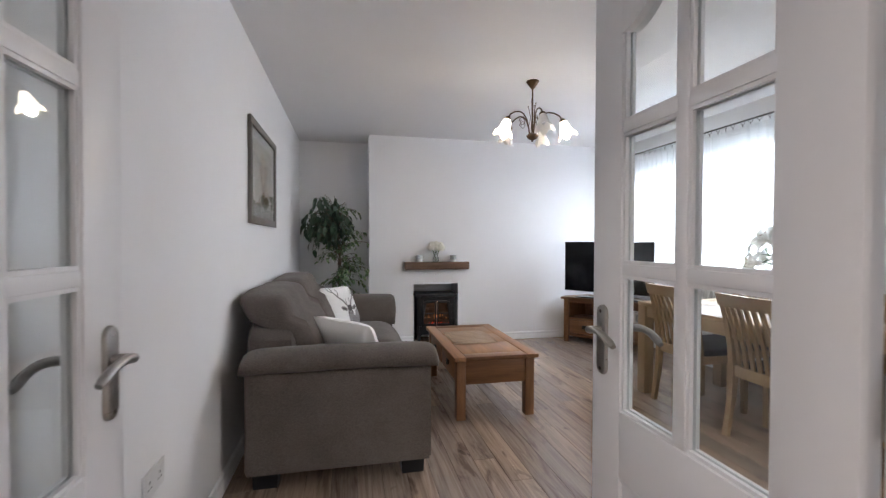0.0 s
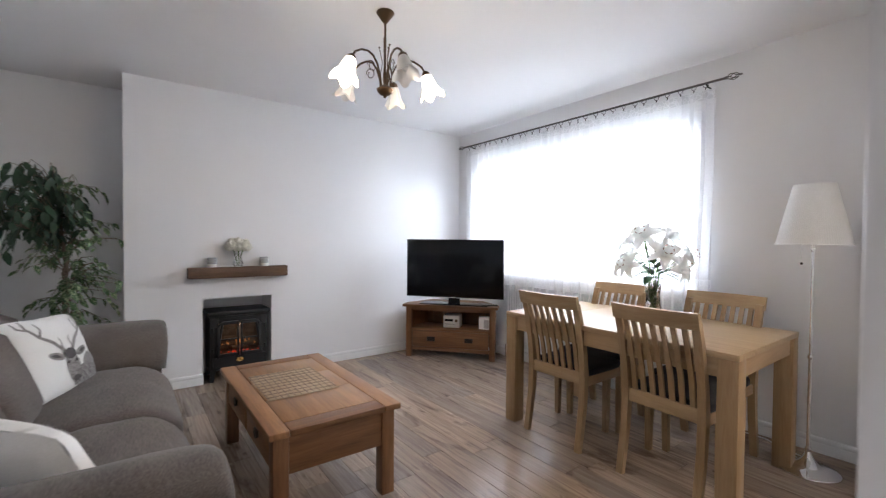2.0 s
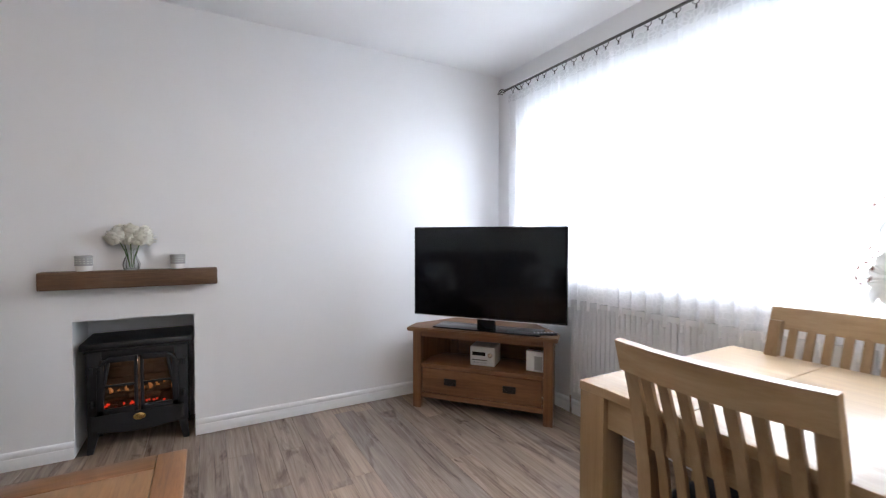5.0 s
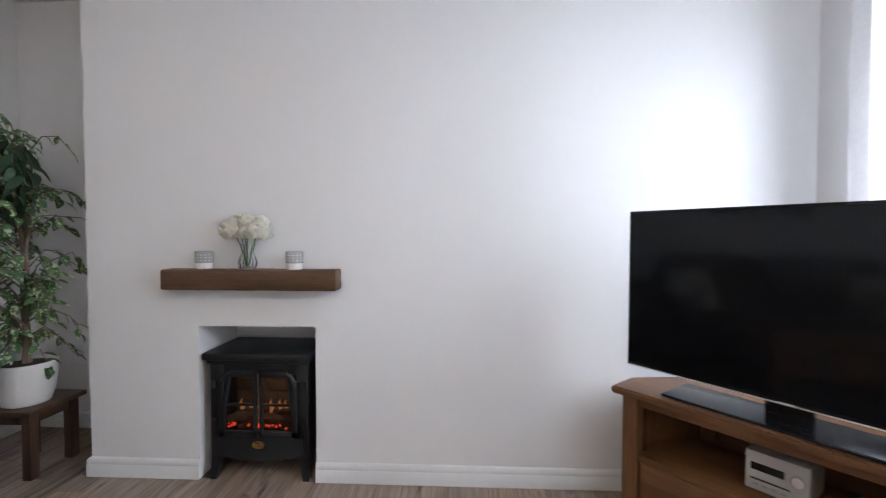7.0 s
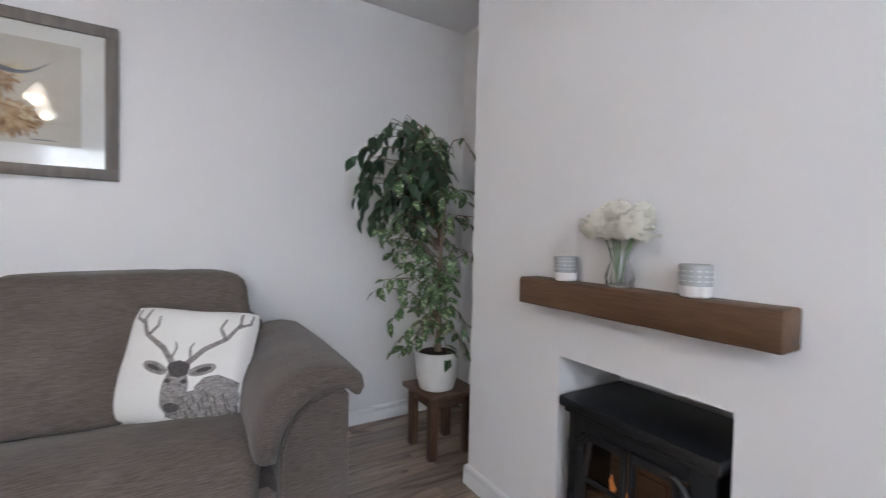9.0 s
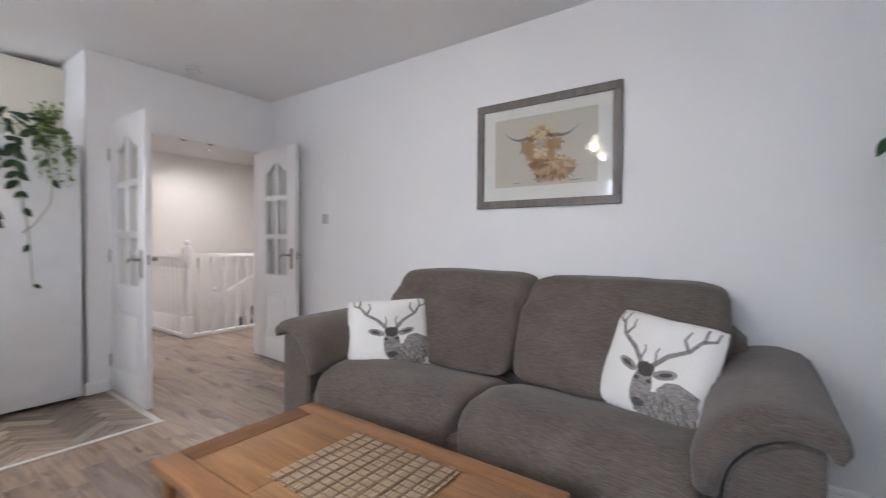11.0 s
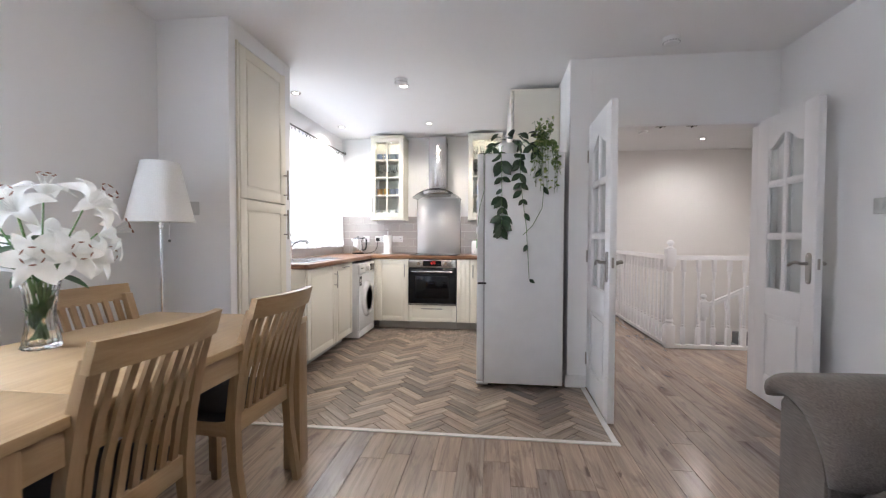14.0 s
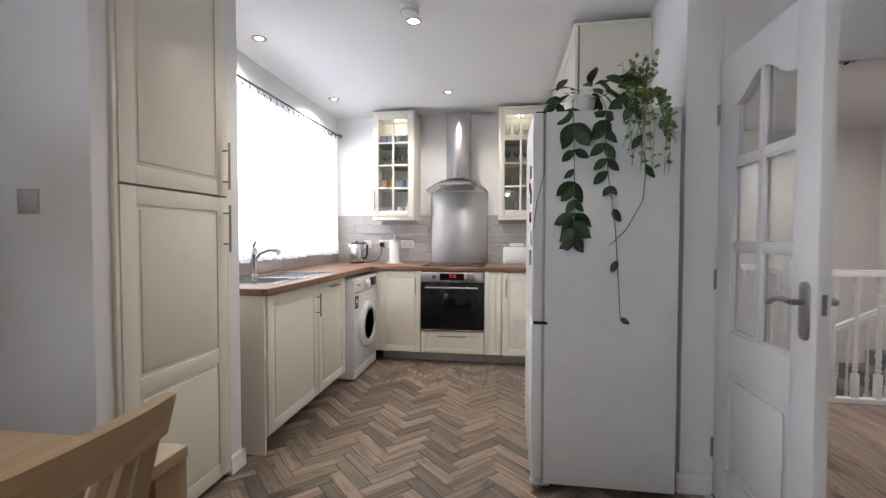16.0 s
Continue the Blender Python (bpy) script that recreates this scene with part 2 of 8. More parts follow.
def fur(name, dark, light, scale):
    """Printed fur: mottled at two scales."""
    s = Shade(name, light, 0.95, 0, 0.2)
    a = s.noise(s.coords((1, 2.2, 1)), scale, 5, 0.75, 1.5)
    b = s.noise(s.coords(), scale * 5, 3, 0.7)
    s.color(s.mix(0.35, s.ramp(a, [(0.36, dark), (0.62, light)]), s.ramp(b, [(0.35, dark), (0.65, light)])))
    s.bump(b, 0.4, 0.002)
    s.set("Sheen Weight", 0.2)
    return s.mat


M = {}
M["wall"] = painted("wall_paint", (0.84, 0.84, 0.85), 0.62, 240, 0.10, 0.012)
M["ceiling"] = painted("ceiling_paint", (0.84, 0.835, 0.84), 0.7, 180, 0.08, 0.012)
M["hallwall"] = painted("hall_wall_paint", (0.84, 0.82, 0.80), 0.62, 240, 0.10, 0.012)
M["gloss_white"] = painted("gloss_white_paint", (0.82, 0.82, 0.835), 0.34, 60, 0.05, 0.015)
M["skirting"] = painted("skirting_paint", (0.82, 0.82, 0.83), 0.36, 60, 0.05, 0.02)
M["cream"] = painted("cream_cabinet_foil", (0.80, 0.77, 0.68), 0.36, 50, 0.04, 0.012)
M["plank"] = laminate("rustic_laminate", [(0.150, 0.108, 0.081), (0.272, 0.206, 0.159), (0.385, 0.308, 0.246)], 0.20, 0.16, 0.85, False, 0.5)
HERR = [(0.065, 0.048, 0.038), (0.215, 0.163, 0.125), (0.43, 0.350, 0.280)]
M["herring"] = laminate("herringbone_vinyl", HERR, 0.34, 0.50, 0.9, False, 1.0)
M["herring_rest"] = laminate("herringbone_vinyl_far", HERR, 0.34, 0.50, 0.9, True, 1.0)
M["joint"] = plain("dark_floor_joint", (0.07, 0.055, 0.045), 0.7)
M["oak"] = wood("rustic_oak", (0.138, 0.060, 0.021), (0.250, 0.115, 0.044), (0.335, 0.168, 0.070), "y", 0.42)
# across and upright oak: redder, and darkened to put the TV stand's shade into the colour
M["oak_x"] = wood("rustic_oak_across_shaded", (0.084, 0.034, 0.012), (0.158, 0.068, 0.025), (0.222, 0.104, 0.042), "x", 0.42)
M["oak_z"] = wood("rustic_oak_upright_shaded", (0.088, 0.036, 0.013), (0.165, 0.071, 0.026), (0.230, 0.108, 0.044), "z", 0.42)
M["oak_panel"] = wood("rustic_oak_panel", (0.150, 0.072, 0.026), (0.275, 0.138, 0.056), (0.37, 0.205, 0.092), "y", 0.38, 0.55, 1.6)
M["birch"] = wood("light_oak_veneer", (0.305, 0.198, 0.100), (0.385, 0.265, 0.143), (0.45, 0.325, 0.190), "y", 0.34)
M["birch_x"] = wood("light_oak_veneer_across", (0.31, 0.195, 0.105), (0.395, 0.26, 0.148), (0.46, 0.32, 0.195), "x", 0.36)
M["birch_z"] = wood("light_oak_upright", (0.245, 0.15, 0.072), (0.315, 0.205, 0.105), (0.37, 0.255, 0.142), "z", 0.38)
M["beam"] = wood("dark_oak_beam", (0.038, 0.017, 0.008), (0.092, 0.045, 0.021), (0.155, 0.084, 0.042), "x", 0.55)
M["dark_wood"] = wood("dark_stained_stool_wood", (0.03, 0.014, 0.008), (0.07, 0.034, 0.018), (0.12, 0.062, 0.034), "z", 0.4)
M["worktop"] = wood("walnut_worktop", (0.11, 0.05, 0.026), (0.23, 0.115, 0.06), (0.33, 0.19, 0.11), "y", 0.3, 0.8)
M["sofa"] = fabric("taupe_cord_fabric", (0.060, 0.049, 0.043), (0.158, 0.133, 0.118), 46, 0.95, (5, 0.5, 8), 0.15)
M["pillow"] = fabric("white_plush", (0.74, 0.73, 0.71), (0.86, 0.855, 0.84), 300, 0.95, (1, 1, 1), 0.4)
M["print_grey"] = fur("grey_plush_print", (0.085, 0.075, 0.072), (0.42, 0.40, 0.39), 34)
M["print_dark"] = fabric("dark_plush_print", (0.045, 0.04, 0.04), (0.12, 0.11, 0.11), 130, 0.95, (1, 1, 1), 0.2)
M["navy"] = fabric("navy_seat_fabric", (0.008, 0.010, 0.018), (0.02, 0.024, 0.036), 400)
M["black"] = plain("black_enamel", (0.008, 0.0095, 0.012), 0.42)
M["black_gloss"] = plain("black_gloss_plastic", (0.007, 0.008, 0.010), 0.10, 0.28)
M["screen"] = Shade("screen_glass", (0.004, 0.005, 0.007), 0.09, 0, 0.28).mat
M["steel"] = metal("brushed_steel", (0.46, 0.45, 0.45), 0.20, (1, 1, 60), 0.8)
M["chrome"] = metal("chrome", (0.78, 0.78, 0.79), 0.08)
M["nickel"] = metal("satin_nickel", (0.38, 0.365, 0.345), 0.28)
M["bronze"] = metal("aged_bronze", (0.10, 0.062, 0.035), 0.38)
M["rod"] = metal("pewter_rod", (0.13, 0.125, 0.12), 0.38)
M["pewter"] = metal("dark_pewter", (0.045, 0.043, 0.042), 0.42)
M["brass"] = metal("brass", (0.62, 0.43, 0.16), 0.25)
M["white_gloss"] = plain("white_enamel", (0.80, 0.81, 0.83), 0.24)
M["white_plastic"] = plain("white_plastic", (0.80, 0.80, 0.80), 0.35)
M["grey_plastic"] = plain("grey_plastic", (0.42, 0.42, 0.43), 0.45)
M["silver_plastic"] = plain("silver_plastic", (0.55, 0.55, 0.55), 0.3)
M["plinth"] = plain("grey_plinth", (0.50, 0.49, 0.47), 0.5)
M["tile"] = plain("glazed_grey_tile", (0.47, 0.435, 0.415), 0.14)
M["grout"] = plain("pale_grout", (0.68, 0.66, 0.64), 0.8)
M["lampshade"] = fabric("pleated_white_shade", (0.72, 0.72, 0.71), (0.82, 0.82, 0.81), 200)
M["pot"] = plain("white_ceramic", (0.80, 0.79, 0.77), 0.3)
M["stone_cup"] = plain("grey_glazed_ceramic", (0.36, 0.37, 0.38), 0.55)
M["soil"] = plain("potting_soil", (0.035, 0.024, 0.016), 0.9)
M["bark"] = wood("plant_bark", (0.09, 0.06, 0.04), (0.17, 0.12, 0.085), (0.25, 0.19, 0.14), "z", 0.8)
M["leaf_dark"] = leafy("dark_green_leaf", (0.012, 0.034, 0.018), (0.03, 0.075, 0.035))
M["leaf_var"] = leafy("variegated_leaf", (0.035, 0.085, 0.03), (0.085, 0.16, 0.06), (0.42, 0.47, 0.30))
M["leaf_ivy"] = leafy("light_ivy_leaf", (0.10, 0.17, 0.05), (0.20, 0.29, 0.10), (0.40, 0.45, 0.20))
M["leaf_green"] = leafy("lily_leaf", (0.015, 0.06, 0.012), (0.04, 0.12, 0.03))
M["petal"] = petal("white_petal", (0.90, 0.90, 0.88))
M["petal_cream"] = petal("cream_petal", (0.90, 0.88, 0.80))
M["anther"] = plain("rust_anther", (0.22, 0.07, 0.03), 0.7)
M["stem"] = plain("green_stem", (0.10, 0.20, 0.06), 0.5)
M["glass"] = glass("cut_glass", (0.97, 0.98, 0.98))
M["pane"] = pane_glass("thin_pane")
M["smoked"] = pane_glass("smoked_pane", (0.72, 0.69, 0.64))
M["steel_sheet"] = metal("steel_splashback", (0.62, 0.62, 0.63), 0.33, (60, 1, 1), 0.85)
M["voile"] = sheer("white_voile", 0.78)
M["lace"] = sheer("white_lace", 0.66, 0.11, 34)
M["hem"] = sheer("white_lace_hem", 0.88, 0.10, 34, 0.25)
M["frame_grey"] = wood("grey_washed_frame", (0.09, 0.078, 0.07), (0.14, 0.125, 0.112), (0.19, 0.17, 0.155), "y", 0.5)
M["mount"] = plain("white_mount_board", (0.84, 0.79, 0.765), 0.8)
M["paper"] = plain("beige_print_paper", (0.62, 0.555, 0.49), 0.8)
M["cow_light"] = fur("ginger_print", (0.36, 0.19, 0.085), (0.68, 0.50, 0.33), 22)
M["cow_dark"] = fur("russet_print", (0.17, 0.075, 0.03), (0.56, 0.36, 0.20), 22)
M["cow_cream"] = fur("cream_print", (0.52, 0.38, 0.23), (0.78, 0.66, 0.48), 30)
M["cow_brown"] = fur("brown_print", (0.10, 0.04, 0.018), (0.26, 0.12, 0.055), 30)
M["cow_pink"] = plain("pinkish_grey_print", (0.50, 0.40, 0.37), 0.8)
M["horn"] = plain("grey_print", (0.16, 0.17, 0.19), 0.8)
M["bamboo"] = wood("pale_bamboo", (0.25, 0.172, 0.105), (0.36, 0.265, 0.175), (0.44, 0.345, 0.24), "x", 0.6)
M["bamboo_dark"] = wood("dark_bamboo", (0.12, 0.075, 0.05), (0.19, 0.125, 0.085), (0.25, 0.17, 0.12), "y", 0.6)
M["carpet"] = fabric("grey_stair_carpet", (0.11, 0.11, 0.12), (0.18, 0.18, 0.19), 200)
M["lit_glass"] = glowing("lit_frosted_glass", (1.0, 0.86, 0.66), 14.0)
M["frosted"] = Shade("frosted_glass", (0.86, 0.83, 0.78), 0.5).set("Transmission Weight", 0.35).mat
M["lamp_disc"] = glowing("lit_lamp_face", (1.0, 0.90, 0.75), 14)
M["ember"] = glowing("red_embers", (1.0, 0.06, 0.02), 1.0)
M["flame"] = glowing("amber_flame", (1.0, 0.40, 0.12), 0.32)
M["digits"] = glowing("red_digits", (1.0, 0.05, 0.03), 1.2)
M["log"] = wood("imitation_log", (0.05, 0.03, 0.02), (0.16, 0.10, 0.06), (0.28, 0.20, 0.13), "x", 0.8)
M["brick_dark"] = plain("sooty_firebrick", (0.20, 0.15, 0.12), 0.85)
M["towel"] = fabric("paper_towel", (0.80, 0.80, 0.80), (0.86, 0.86, 0.86), 200)
M["magnet_green"] = plain("green_magnet", (0.03, 0.28, 0.07), 0.4)
M["magnet_blue"] = plain("blue_magnet", (0.06, 0.09, 0.22), 0.4)
M["magnet_red"] = plain("red_magnet", (0.30, 0.06, 0.05), 0.4)
M["daylight"] = glowing("overcast_glow", (0.97, 0.985, 1.0), 1.3)
M["print_bar"] = plain("dark_label_ink", (0.05, 0.05, 0.06), 0.5)

# ---- mesh helpers ----


def bx(bm, lo, hi, bevel=0.0, seg=2):
    """A box from one corner to the other, with rounded edges."""
    m = Matrix.LocRotScale([(a + b) / 2 for a, b in zip(lo, hi)], None, [abs(b - a) for a, b in zip(lo, hi)])
    made = bmesh.ops.create_cube(bm, size=1, matrix=m)["verts"]
    if bevel:
        edges = list({e for v in made for e in v.link_edges})
        bmesh.ops.bevel(bm, geom=edges, offset=bevel, segments=seg, affect="EDGES", profile=0.5)
    return bm


def tapered(bm, base, top, w0, w1, d0, d1):
    """A four-sided post from base to top, with its widths at each end."""
    vs = []
    for p, w, d in ((base, w0, d0), (top, w1, d1)):
        vs.append([bm.verts.new((p[0] + sx * w / 2, p[1] + sy * d / 2, p[2])) for sx, sy in ((-1, -1), (1, -1), (1, 1), (-1, 1))])
    a, b = vs
    bm.faces.new(a[::-1]), bm.faces.new(b)
    for i in range(4):
        bm.faces.new((a[i], a[(i + 1) % 4], b[(i + 1) % 4], b[i]))
    return bm


def cyl(bm, p0, p1, r0, r1=None, n=16):
    p0, p1 = Vector(p0), Vector(p1)
    m = Matrix.Translation((p0 + p1) / 2) @ (p1 - p0).to_track_quat("Z", "Y").to_matrix().to_4x4()
    bmesh.ops.create_cone(bm, cap_ends=True, segments=n, radius1=r0, radius2=r0 if r1 is None else r1, depth=(p1 - p0).length, matrix=m)
    return bm


def ball(bm, at, r, n=12, squash=(1, 1, 1)):
    bmesh.ops.create_uvsphere(bm, u_segments=n, v_segments=max(6, n // 2), radius=r, matrix=Matrix.LocRotScale(at, None, squash))
    return bm


def lathe(bm, profile, n=24, at=(0, 0, 0), wave=None):
    """Turns a profile of (radius, height) round the upright axis. wave(angle, i) scales the radius."""
    rings = []
    for i, (r, z) in enumerate(profile):
        ring = []
        for k in range(n):
            a = 2 * math.pi * k / n
            rr = r * (wave(a, i) if wave else 1)
            ring.append(bm.verts.new((at[0] + rr * math.cos(a), at[1] + rr * math.sin(a), at[2] + z)))
        rings.append(ring)
    for a, b in zip(rings, rings[1:]):
        for k in range(n):
            bm.faces.new((a[k], a[(k + 1) % n], b[(k + 1) % n], b[k]))
    if profile[0][0] > 1e-4:
        bm.faces.new(rings[0][::-1])
    if profile[-1][0] > 1e-4:
        bm.faces.new(rings[-1])
    return bm


def tube(bm, pts, r, n=8):
    """A round bar along a line of points. r: one radius or one for each point."""
    pts = [Vector(p) for p in pts]
    rings, up = [], Vector((0.13, 0.21, 1)).normalized()
    for i, p in enumerate(pts):
        d = (pts[min(i + 1, len(pts) - 1)] - pts[max(i - 1, 0)]).normalized()
        if abs(d.dot(up)) > 0.97:
            up = Vector((1, 0.1, 0.05)).normalized()
        side = d.cross(up).normalized()
        top = side.cross(d).normalized()
        rr = r[i] if isinstance(r, (list, tuple)) else r
        rings.append([bm.verts.new(p + rr * (math.cos(2 * math.pi * k / n) * side + math.sin(2 * math.pi * k / n) * top)) for k in range(n)])
    for a, b in zip(rings, rings[1:]):
        for k in range(n):
            bm.faces.new((a[k], a[(k + 1) % n], b[(k + 1) % n], b[k]))
    bm.faces.new(rings[0][::-1]), bm.faces.new(rings[-1])
    return bm


def soft(bm, lo, hi, p=6.0, cuts=9, bulge=0.0, wrinkle=0.0, seed=0.0):
    """An upholstered block: a box with generous round edges, a little puffed and creased."""
    c = Vector([(a + b) / 2 for a, b in zip(lo, hi)])
    h = Vector([(b - a) / 2 for a, b in zip(lo, hi)])
    tmp = bmesh.new()
    bmesh.ops.create_cube(tmp, size=2)
    bmesh.ops.subdivide_edges(tmp, edges=tmp.edges[:], cuts=cuts, use_grid_fill=True)
    back = {}
    for v in tmp.verts:
        q = v.co
        k = (abs(q.x) ** p + abs(q.y) ** p + abs(q.z) ** p) ** (-1 / p)
        q = q * k
        puff = 1 + bulge * (1 - q.x * q.x) * (1 - q.y * q.y) + bulge * (1 - q.y * q.y) * (1 - q.z * q.z) + bulge * (1 - q.x * q.x) * (1 - q.z * q.z)
        w = Vector((q.x * h.x, q.y * h.y, q.z * h.z)) * puff + c
        if wrinkle:
            w += q.normalized() * wrinkle * (noise.noise(w * 6 + Vector((seed, seed, seed))) + 0.5 * noise.noise(w * 15 + Vector((seed, 0, 0))))
        back[v] = bm.verts.new(w)
    for f in tmp.faces:
        bm.faces.new([back[v] for v in f.verts])
    tmp.free()
    return bm


def mesh_of(name, bm, mats, smooth=True):
    bmesh.ops.recalc_face_normals(bm, faces=bm.faces[:])
    me = bpy.data.meshes.new(name)
    bm.to_mesh(me)
    bm.free()
    for m in mats if isinstance(mats, (list, tuple)) else [mats]:
        me.materials.append(m)
    if smooth:
        me.polygons.foreach_set("use_smooth", [True] * len(me.polygons))
        me.set_sharp_from_angle(angle=radians(38))
    return me


def part(name, bm, mat, parent, label="", at=None, smooth=True):
    ob = new(name, mesh_of(name, bm, mat, smooth))
    ob.parent = parent
    if at is not None:
        ob.matrix_basis = at
    if label:
        tagged(ob, label)
    return ob


def share(name, mesh, parent, at):
    ob = new(name, mesh)
    ob.parent = parent
    ob.matrix_basis = at
    return ob


def thing(name, at, label, category, group=""):
    """An Empty at the foot of a thing, which its parts hang from."""
    ob = new(name)
    ob.empty_display_size = 0.1
    ob.matrix_basis = at if isinstance(at, Matrix) else pose(*at)
    return tagged(ob, label, category, group)


def solo(name, bm, mat, at, label, category, group="", smooth=True):
    """A thing of one mesh."""
    ob = new(name, mesh_of(name, bm, mat, smooth))
    ob.matrix_basis = at if isinstance(at, Matrix) else pose(*at)
    return tagged(ob, label, category, group)


def setting(name, bm, mat, label, category, smooth=False):
    ob = new(name, mesh_of(name, bm, mat, smooth))
    return tagged(ob, label, category, "", "structure")


def boxes(*pairs, bevel=0.0):
    bm = bmesh.new()
    for lo, hi in pairs:
        bx(bm, lo, hi, bevel)
    return bm


B = bmesh.new

# ---- walls, floors and ceilings ----
W, E = -0.565, 3.565          # inner faces of the sofa wall and the window wall
NB, NA = 4.97, 5.46           # chimney breast face, alcove back
SK = -2.10                    # kitchen end wall
DOORY, JL, JR, HEAD = 0.29, -0.475, 0.745, 1.995
DOWN = -1.6

setting("wall_west", boxes(((W - 0.12, 0.17, 0), (W, NA + 0.12, CEIL))), M["wall"], "smooth white painted plaster wall behind the sofa", "wall")
setting("wall_alcove", boxes(((W, NA, 0), (0.282, NA + 0.12, CEIL))), M["wall"], "white painted alcove wall beside the chimney breast", "wall")
setting("wall_north", boxes(
    ((0.272, NB, 0), (0.803, NA + 0.12, CEIL)),
    ((1.357, NB, 0), (E + 0.30, NA + 0.12, CEIL)),
    ((0.803, NB, 0.722), (1.357, NA + 0.12, CEIL)),
    ((0.803, NB + 0.34, 0), (1.357, NA + 0.12, 0.722)),
), M["wall"], "white painted chimney breast wall with a square fire recess", "wall")
WY0, WY1, WZ0, WZ1 = 2.28, 4.60, 0.93, 2.21
KY0, KY1, KZ0, KZ1 = -1.88, 0.10, 1.06, 2.20
setting("wall_east", boxes(
    ((E, SK - 0.12, 0), (E + 0.30, NB, KZ0 - 0.13)),
    ((E, SK - 0.12, KZ0 - 0.13), (E + 0.30, WY0, KZ0)),
    ((E, WY1, KZ0 - 0.13), (E + 0.30, NB, CEIL)),
    ((E, WY0, WZ1), (E + 0.30, WY1, CEIL)),
    ((E, KY1, KZ0), (E + 0.30, WY0, CEIL)),
    ((E, SK - 0.12, KZ0), (E + 0.30, KY0, CEIL)),
    ((E, KY0, KZ1), (E + 0.30, KY1, CEIL)),
), M["wall"], "white painted outer wall with two wide windows", "wall")
setting("wall_south", boxes(((0.80, SK - 0.12, 0), (E, SK, CEIL))), M["wall"], "white painted kitchen end wall above grey tiles", "wall")
setting("wall_partition", boxes(((JR, SK - 0.12, 0), (0.90, DOORY, CEIL)), bevel=0.004), M["wall"], "white painted partition beside the fridge", "wall")
setting("wall_door", boxes(
    ((W, 0.17, 0), (JL, DOORY, CEIL)),
    ((JL, 0.17, HEAD), (JR, DOORY, CEIL)),
), M["wall"], "white painted wall round the double doorway", "wall")
setting("wall_stub", boxes(((3.085, 1.105, 0), (E, 1.175, CEIL)), ((3.085, 0.385, 0), (E, 0.485, CEIL)), ((3.085, 0.485, 2.385), (E, 1.105, CEIL)), bevel=0.003),
        M["wall"], "white painted boxing round the larder cupboard", "wall")
for way, lo, hi in (("north", (-2.62, 0.17, DOWN), (W - 0.12, 0.29, CEIL)), ("west", (-2.74, -3.42, DOWN), (-2.62, 0.29, CEIL)),
                    ("south", (-2.62, -3.42, DOWN), (JR, -3.30, CEIL)), ("east", (JR, -3.42, 0), (0.865, SK - 0.12, CEIL))):
    setting("wall_landing_" + way, boxes((lo, hi)), M["hallwall"], "warm white painted landing wall", "wall")
setting("ceiling", boxes(((-2.74, -3.42, CEIL), (E + 0.30, NA + 0.12, CEIL + 0.1))), M["ceiling"], "flat white painted ceiling", "ceiling")
floor = setting("floor", boxes(
    ((W - 0.12, DOORY, -0.2), (E + 0.30, NA + 0.12, -0.007)),
    ((-0.40, -3.42, -0.2), (E + 0.30, DOORY, -0.007)),
    ((-2.62, -1.08, -0.2), (-0.40, DOORY, -0.007)),
), M["joint"], "brown-grey rustic laminate floor boards", "floor")
setting("floor_below", boxes(((-2.74, -3.42, DOWN - 0.1), (-0.30, -1.0, DOWN))), M["carpet"], "grey carpeted floor at the foot of the stairs", "floor")
setting("wall_stairwell", boxes(((-0.40, -3.30, DOWN), (-0.34, -1.08, -0.2)), ((-2.62, -1.08, DOWN), (-0.40, -1.02, -0.2))), M["hallwall"], "white stairwell lining under the landing", "wall")
setting("ground", boxes(((E + 0.30, -60, -3.0), (200, 60, -2.9))), plain("far_lawn", (0.10, 0.12, 0.08), 0.9), "flat pale ground outside the windows", "ground")


def skirting(name, runs, label="white moulded skirting board"):
    """Runs of (start, end, outward) on the floor; the moulding has a stepped, rounded top."""
    bm = B()
    prof = [(0, 0), (0.016, 0), (0.016, 0.055), (0.0125, 0.060), (0.0145, 0.066), (0.0125, 0.080), (0.008, 0.087), (0.003, 0.090), (0, 0.090)]
    for a, b, out in runs:
        a, b, out = Vector((*a, 0)), Vector((*b, 0)), Vector((*out, 0))
        ra = [bm.verts.new(a + out * d + Vector((0, 0, z))) for d, z in prof]
        rb = [bm.verts.new(b + out * d + Vector((0, 0, z))) for d, z in prof]
        for i in range(len(prof)):
            j = (i + 1) % len(prof)
            bm.faces.new((ra[i], ra[j], rb[j], rb[i]))
        bm.faces.new(ra[::-1]), bm.faces.new(rb)
    return setting(name, bm, M["skirting"], label, "skirting board", True)


skirting("baseboard", [
    ((0.272, NB), (0.803, NB), (0, -1)), ((1.357, NB), (E, NB), (0, -1)), ((0.272, NA), (0.272, NB - 0.016), (-1, 0)),
    ((W, 0.31), (W, NA), (1, 0)), ((W + 0.016, NA), (0.256, NA), (0, -1)),
    ((E, 1.175), (E, NB - 0.016), (-1, 0)), ((3.10, 1.175), (E - 0.016, 1.175), (0, 1)),
    ((JR + 0.02, DOORY), (0.916, DOORY), (0, 1)), ((0.90, DOORY), (0.90, -0.3), (1, 0)),
    ((3.085, 0.385), (3.085, 0.485), (-1, 0)), ((3.069, 0.385), (3.2, 0.385), (0, -1)),
])

# ---- windows, curtains, doors ----


